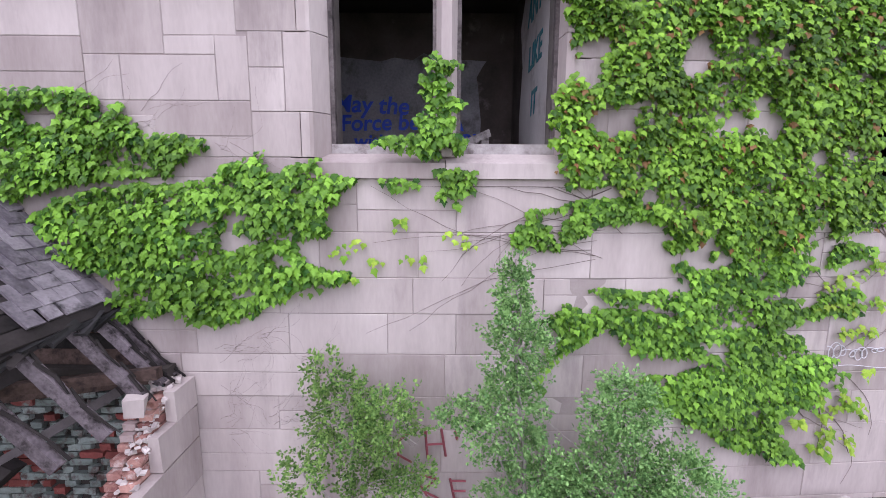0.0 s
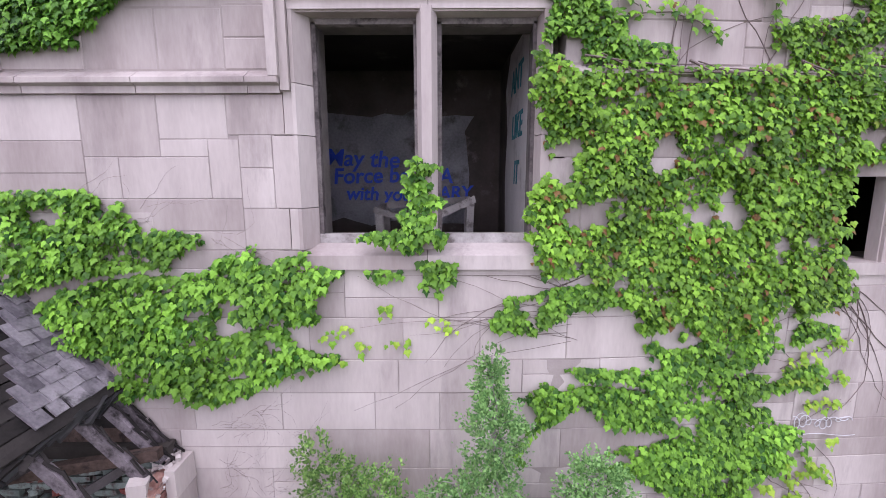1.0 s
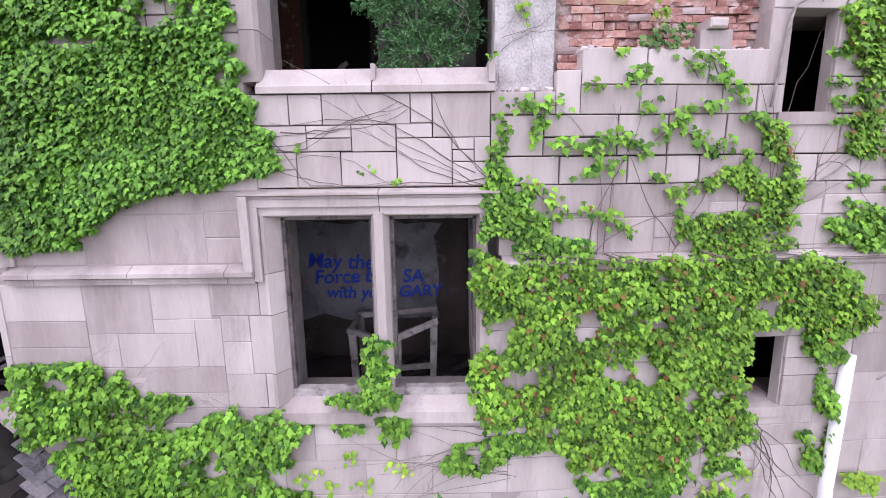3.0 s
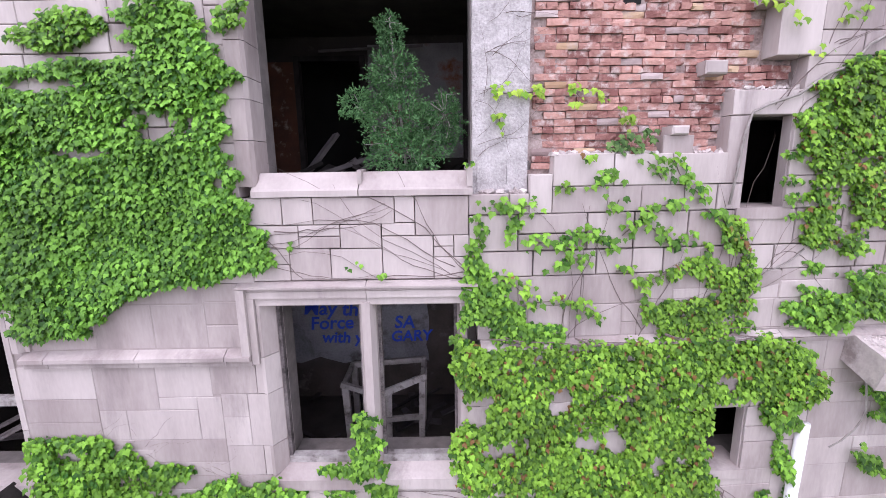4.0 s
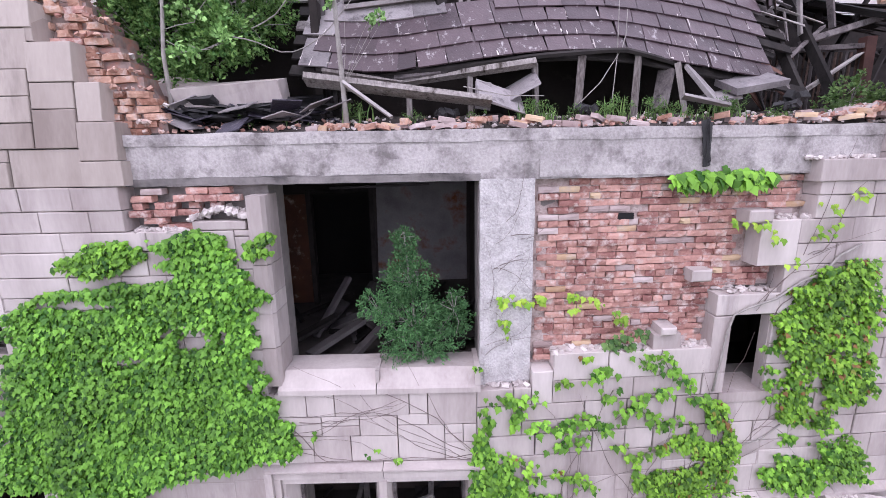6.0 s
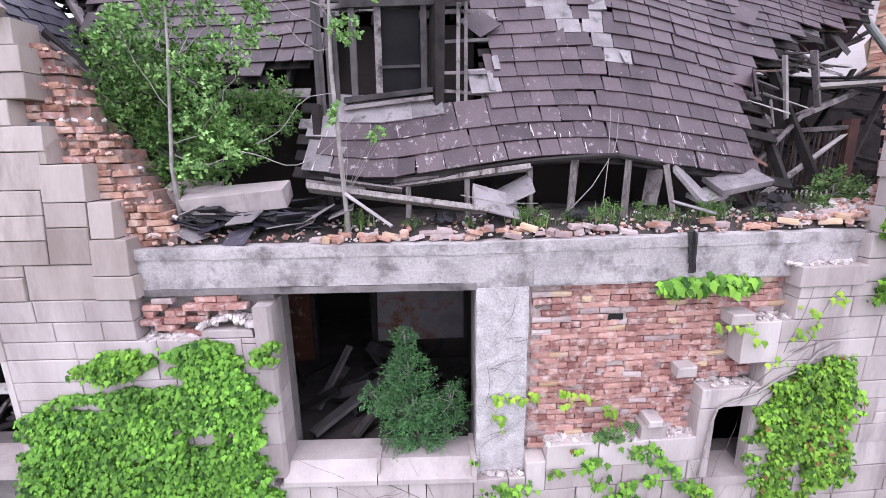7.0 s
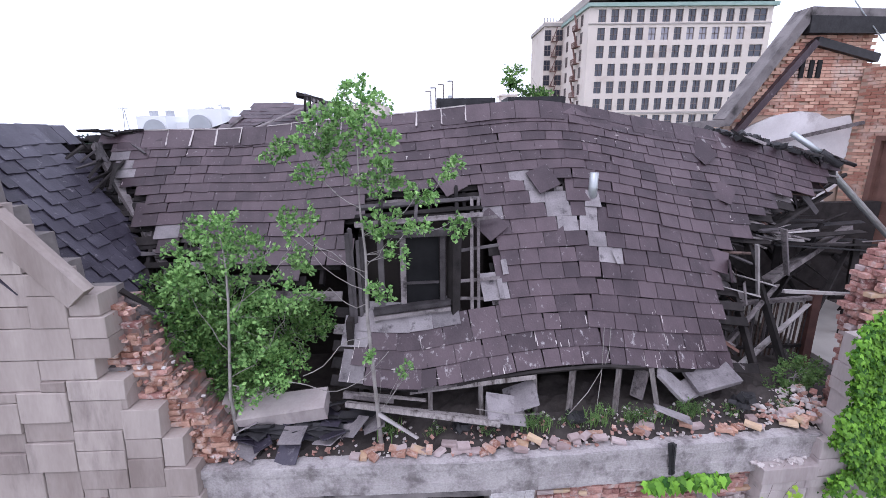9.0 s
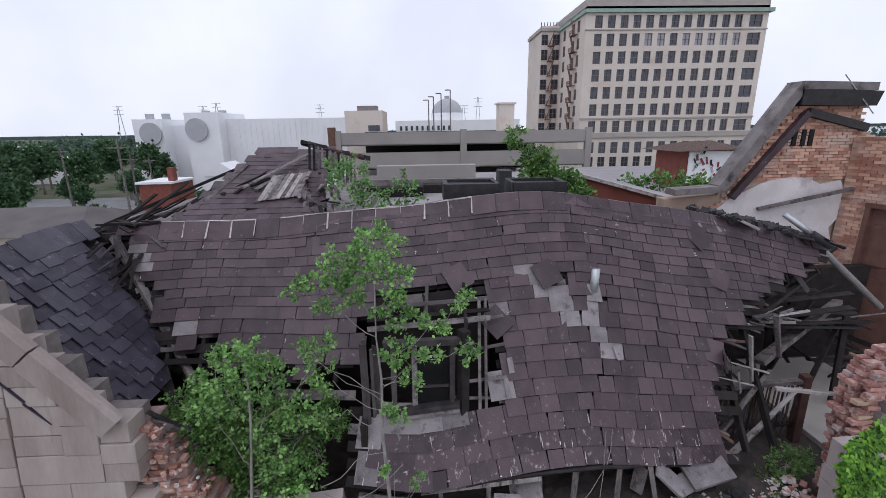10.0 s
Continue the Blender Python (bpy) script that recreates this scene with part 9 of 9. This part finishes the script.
holes = [(x - 0.68, x + 0.68, z - 1.02, z + 1.02) for z in ROWS_Z for x in COLS_X] + [(57.9, 60.3, z - 1.0, z + 1.0) for z in ROWS_Z]
slab_with_holes(28.3, 61.3, 1.9, 36.0, 80, 80.6, holes, False).done("wall", TOWER, tower)["kind"] = "stuff"
Soup().box(28.3, 61.3, 80.6, 104, 1.9, 35.9).done("body", TOWER, tower)
Soup().box(27.9, 61.9, 79.4, 104.3, 34.9, 35.5).done("cornice", COPPER, tower)
Soup().box(28.3, 61.3, 80, 104, 35.5, 37.2).done("parapet", TOWER_BAND, tower)
Soup().box(28.1, 61.5, 79.7, 80.1, 13.6, 14.5).done("band", TOWER_BAND, tower)
Soup().box(28.2, 61.4, 79.85, 80.1, 16.9, 17.2).done("band", TOWER_BAND, tower)
Soup().box(28.2, 61.4, 79.85, 80.1, 32.1, 32.3).done("band", TOWER_BAND, tower)


ESCAPE_IRON = material("rusty_fire_escape_iron", (0.13, 0.07, 0.06), (0.24, 0.14, 0.12), 1, 0.85, 0.0)
WINDOW_BAR = material("dark_window_bar", (0.13, 0.105, 0.10), (0.22, 0.18, 0.17), 1, 0.8, 0.0)


def window_mesh(w, h):
    """A window's frame with its cross bars, and its pane."""
    s = Soup().box(-w / 2, w / 2, -0.1, -0.002, -0.05, 0.05).box(-w / 2, -w / 2 + 0.08, -0.1, -0.002, -h / 2, h / 2).box(w / 2 - 0.08, w / 2, -0.1, -0.002, -h / 2, h / 2).box(-0.04, 0.04, -0.1, -0.002, -h / 2, h / 2)
    out = []
    for q, mt in ((s, WINDOW_BAR), (Soup().box(-w / 2, w / 2, 0.0, 0.1, -h / 2, h / 2), GLASS), (Soup().box(-w / 2, w / 2, 0.0, 0.1, -h / 2, h / 2), GLASS_PALE)):
        me = bpy.data.meshes.new("window")
        me.from_pydata(q.v, [], q.f)
        me.materials.append(mt)
        out.append(me)
    return out


def hang_window(meshes, m, parent, pale=False):
    ob = place(meshes[0], m, parent, "window")
    place(meshes[2 if pale else 1], Matrix.Identity(4), ob, "pane")


W_D, W_W, W_S = window_mesh(1.36, 2.04), window_mesh(2.4, 2.0), window_mesh(1.0, 1.9)
for r, z in enumerate(ROWS_Z):
    for c, x in enumerate(COLS_X):
        hang_window(W_D, pose(x, 80.25, z), tower, r == 1 and c > 3 and c != 6)
    hang_window(W_W, pose(59.1, 80.25, z), tower)
for z in ROWS_Z[:7]:
    for y in (83.5, 86.5, 92.0, 96.0):
        hang_window(W_S, pose(28.28, y, z, 0, 0, -90), tower)
wing = thing("tower_wing", "narrow buff wing of the office block with fire escapes", "building")
Soup().box(24.5, 28.9, 96, 108, 1.9, 36.2).done("wall", TOWER, wing)
Soup().box(24.2, 29.0, 95.6, 108, 35.2, 35.8).done("cornice", TOWER_BAND, wing)
for z in ROWS_Z[:7]:
    for x in (25.2, 27.6):
        hang_window(W_D, pose(x, 95.95, z), wing)
    esc = Soup().box(25.8, 27.1, 94.9, 95.9, z - 1.35, z - 1.25).box(25.8, 27.1, 94.9, 94.98, z - 0.45, z - 0.37).box(25.8, 27.1, 94.9, 94.98, z - 0.85, z - 0.8)
    for x in (25.8, 26.2, 26.6, 27.02):
        esc.box(x, x + 0.08, 94.9, 94.98, z - 1.3, z - 0.4)
    esc.beam((25.9, 95.2, z - 1.3), (27.0, 95.2, z + 1.55), 0.3, 0.12).done("fire_escape", ESCAPE_IRON, wing)
    esc = Soup().box(27.3, 28.2, 83.8, 86.2, z - 1.35, z - 1.25).box(27.3, 27.38, 83.8, 86.2, z - 0.45, z - 0.37).box(27.3, 27.38, 83.8, 86.2, z - 0.85, z - 0.8)
    for y in (83.8, 84.4, 85.0, 85.6, 86.1):
        esc.box(27.3, 27.38, y, y + 0.1, z - 1.3, z - 0.4)
    esc.beam((27.6, 84.0, z - 1.3), (27.6, 86.0, z + 1.55), 0.3, 0.12).done("fire_escape", ESCAPE_IRON, wing)
for i in range(7):
    Soup().beam((24.4 + i * 0.65, 96.1, 35.9), (24.4 + i * 0.65, 96.1, 36.9), 0.15, 0.15).done("roof_mast", WOOD, wing)
tagged(Soup().box(66, 72, 105, 115, 1.9, 22.5).done("brick_block", BRICK_FAR), "plain brown brick block beyond the office tower", "building")

plant = thing("white_hall", "large white rendered hall with grey round louvres", "building")
for x0, x1, y0, y1, z1 in ((-71.0, -64.0, 108, 122, 19.0), (-57.5, -49.6, 106, 122, 20.3), (-64.0, -57.5, 112, 122, 17.5), (-49.6, -14.5, 110, 126, 18.8)):
    Soup().box(x0, x1, y0, y1, 1.9, z1).done("wall", RENDER_WHITE, plant)
for x, y, z, a in ((-66.8, 107.8, 15.6, 0), (-54.8, 105.8, 16.4, 0)):
    s = Soup().tube([(x, y, z), (x, y - 0.4, z)], 2.6, 2.6, 24)
    s.done("round_louvre", GREY_DISC, plant)
for x in (-69.5, -65.5, -55.5, -51.5):
    Soup().tube([(x, 113, 18.5), (x, 113, 20.4 if x < -60 else 21.0)], 1.0, 1.0, 12).done("roof_vent", GREY_DISC, plant)
for i in range(24):
    Soup().box(-48 + i * 1.38, -47.92 + i * 1.38, 109.85, 110.0, 2.0, 18.6).done("wall_rib", RENDER_WHITE, plant)
cream = thing("cream_building", "cream coloured building with roof plant", "building")
Soup().box(-15.2, -8.3, 80, 90, 1.9, 19.1).done("wall", TOWER, cream)
Soup().box(-13, -9.5, 81, 85, 19.1, 20.0).done("roof_plant", WOOD, cream)
Soup().box(-11.0, -8.9, 79.9, 80, 15.5, 16.5).done("window", GLASS, cream)
domeb = thing("domed_building", "grey public building with a shallow dome", "building")
Soup().box(-14, 42, 200, 240, 1.9, 19.5).done("wall", RENDER_WHITE, domeb)
s = Soup()
for i in range(9):
    a = math.pi / 2 * i / 8
    for j in range(28):
        b = 2 * math.pi * j / 28
        s.v.append((9.8 + 7.2 * math.cos(a) * math.cos(b), 212 + 7.2 * math.cos(a) * math.sin(b), 22.8 + 6.6 * math.sin(a)))
for i in range(8):
    for j in range(28):
        s.f.append((i * 28 + j, i * 28 + (j + 1) % 28, (i + 1) * 28 + (j + 1) % 28, (i + 1) * 28 + j))
s.done("dome", GREY_DISC, domeb, smooth=True)
Soup().tube([(9.8, 212, 29.2), (9.8, 212, 30.6)], 1.2, 1.2, 12).done("lantern", GREY_DISC, domeb)
Soup().tube([(9.8, 212, 19), (9.8, 212, 22.9)], 7.6, 7.6, 28).done("drum", RENDER_WHITE, domeb)
for i in range(10):
    Soup().box(-12 + i * 2.4, -11 + i * 2.4, 199.7, 200, 15.2, 17.2).done("window", GLASS, domeb)

# left: street, low roofs, trees
tagged(Soup().box(-130, -36, 40, 96, 1.9, 1.96).done("road", ASPHALT), "pale asphalt street and car park", "road", kind="structure")
ROOF_BROWN = material("brown_roof_felt", (0.10, 0.085, 0.085), (0.17, 0.15, 0.145), 0.4, 0.9, 0.0, 2)
low = thing("low_building", "long low building with a shallow brown hipped roof", "building")
Soup().box(-56, -38, 42, 54, 1.9, 5.6).done("wall", TOWER, low)
Soup().add([(-57, 41, 5.6), (-36.5, 41, 5.6), (-36.5, 55, 5.6), (-57, 55, 5.6), (-52, 48, 7.6), (-40, 48, 7.6)], [(0, 1, 5, 4), (1, 2, 5), (2, 3, 4, 5), (3, 0, 4), (3, 2, 1, 0)]).done("roof", ROOF_BROWN, low)
Soup().box(-44, -42, 41.9, 42, 2.6, 4.9).done("window", GLASS, low)
Soup().box(-48, -46.5, 41.9, 42, 2.6, 4.9).done("window", GLASS, low)
red = thing("red_brick_building", "small red brick building with a white roof edge", "building")
Soup().box(-41.5, -37, 60, 66, 1.9, 8.7).done("wall", BRICK_RED, red)
Soup().box(-41.8, -36.7, 59.7, 66.3, 8.7, 9.0).done("roof_edge", RENDER_WHITE, red)
Soup().box(-37.8, -37.0, 61, 62, 9.0, 10.9).done("chimney", BRICK_RED, red)
shed = thing("white_shed", "small white shed with a pointed gable", "shed")
Soup().add([(-39, 74, 1.9), (-33, 74, 1.9), (-33, 80, 1.9), (-39, 80, 1.9), (-39, 74, 8.4), (-33, 74, 8.4), (-33, 80, 8.4), (-39, 80, 8.4)], BOX_FACES).done("wall", RENDER_WHITE, shed)
Soup().add([(-39.3, 73.7, 8.4), (-32.7, 73.7, 8.4), (-32.7, 80.3, 8.4), (-39.3, 80.3, 8.4), (-36, 73.7, 10.6), (-36, 80.3, 10.6)], [(0, 1, 4), (1, 2, 5, 4), (2, 3, 5), (3, 0, 4, 5), (3, 2, 1, 0)]).done("roof", RENDER_WHITE, shed)
for x0, x1, y0, y1, z1, mt, lab in ((-150, -118, 120, 140, 12.5, TOWER_BAND, "low brown building among trees"), (-118, -104, 128, 138, 9.5, RENDER_WHITE, "low white building among trees"), (-86, -70, 130, 140, 11.0, WOOD_DARK, "dark roofed house among trees")):
    tagged(Soup().box(x0, x1, y0, y1, 1.9, z1).done("house", mt), lab, "building")
TREES = [(-62, 62, 8), (-68, 70, 9), (-75, 66, 9), (-58, 84, 8), (-84, 76, 10), (-76, 96, 12), (-66, 104, 13), (-92, 104, 13), (-84, 118, 14), (-104, 100, 12), (-72, 128, 14), (-112, 120, 13), (-96, 135, 14), (-60, 130, 13), (-130, 140, 13), (-62, 76, 6), (-70, 84, 7), (-95, 84, 10), (-110, 90, 11), (-120, 104, 12), (-88, 92, 11), (-64, 92, 7), (-100, 116, 13)]
for x, y, h in TREES:
    h = h * 0.82
    k = h / 9
    woody("tree", "full green street tree", "tree", [[(x, y, 1.9), (x, y, 1.9 + h * 0.45), (x + 0.3, y, 1.9 + h * 0.8)]], [((x + rng.uniform(-1, 1) * k, y, 1.9 + h * 0.72), (2.8 * k, 2.2 * k, 2.1 * k), 700), ((x + rng.uniform(-2.2, 2.2) * k, y, 1.9 + h * 0.55), (2.4 * k, 2 * k, 1.7 * k), 500), ((x + rng.uniform(-1.2, 1.2) * k, y, 1.9 + h * 0.9), (1.6 * k, 1.4 * k, 1.3 * k), 300)], WOODS, 0.75 * k, 0.3, 0.1, twigs=False, group="street trees")
for x, y in ((-58, 74), (-53, 80), (-60, 72), (-48, 90)):
    lc = Soup()
    leaf_cloud(lc, (x, y, 2.8), (2.6, 1.4, 0.9), 420, 0.45)
    tagged(lc.done("hedge", WOODS), "clipped round green hedge by the street", "hedge")
lc = Soup()
for i in range(230):
    x = -420 + 640 * rng.random()
    y = rng.uniform(170, 420)
    if -60 < x < 70 and y < 240:
        continue
    leaf_cloud(lc, (x, y, 6 + rng.uniform(0, 2.5)), (11, 8, 5), 330, 1.7)
tagged(lc.done("far_woods", FAR_WOODS), "wide belt of haze-tinted green trees towards the horizon", "woods", kind="stuff")
s = Soup()
for i in range(120):
    x0 = -2600 + 45 * i
    s.box(x0, x0 + 46, 1500, 1520, 1.9, 12.5 + 3 * noise.noise(Vector((i * 0.3, 0, 0))))
tagged(s.done("backdrop", HAZE), "distant tree line on the horizon, haze put into its colour", "backdrop", kind="structure")
tagged(Soup().add([(90, 150, 2.0), (1500, 150, 2.0), (1500, 1450, 2.0), (260, 1450, 2.0)], [(0, 1, 2, 3)]).done("water", WATER), "flat grey river water in the distance", "water", kind="structure")
for x, y, h in ((-64, 60, 12), (-56, 66, 12), (-42, 60, 11), (-88, 90, 12), (-34, 46, 13), (-48, 74, 10)):
    p = thing("utility_pole", "wooden utility pole with a cross arm", "pole", "utility poles")
    Soup().tube([(x, y, 1.9), (x + 0.1, y, 1.9 + h)], 0.16, 0.11, 7).done("pole", WOOD, p)
    Soup().beam((x - 1.1, y, 1.9 + h - 0.7), (x + 1.2, y, 1.9 + h - 0.7), 0.12, 0.14).done("cross_arm", WOOD, p)
for x, y, h in ((-330, 500, 45), (-250, 520, 45), (-235, 520, 48), (-120, 520, 45), (60, 520, 50), (40, 480, 40)):
    p = thing("power_pylon", "grey lattice power pylon in the distance", "pylon", "pylons")
    for k in (-1, 1):
        Soup().beam((x + 4 * k, y, 1.9), (x + 0.5 * k, y, h), 0.5, 0.5).done("leg", GREY_DISC, p)
    for q in (0.8, 0.9, 0.98):
        Soup().beam((x - 5, y, h * q), (x + 5, y, h * q), 0.4, 0.4).done("cross_arm", GREY_DISC, p)
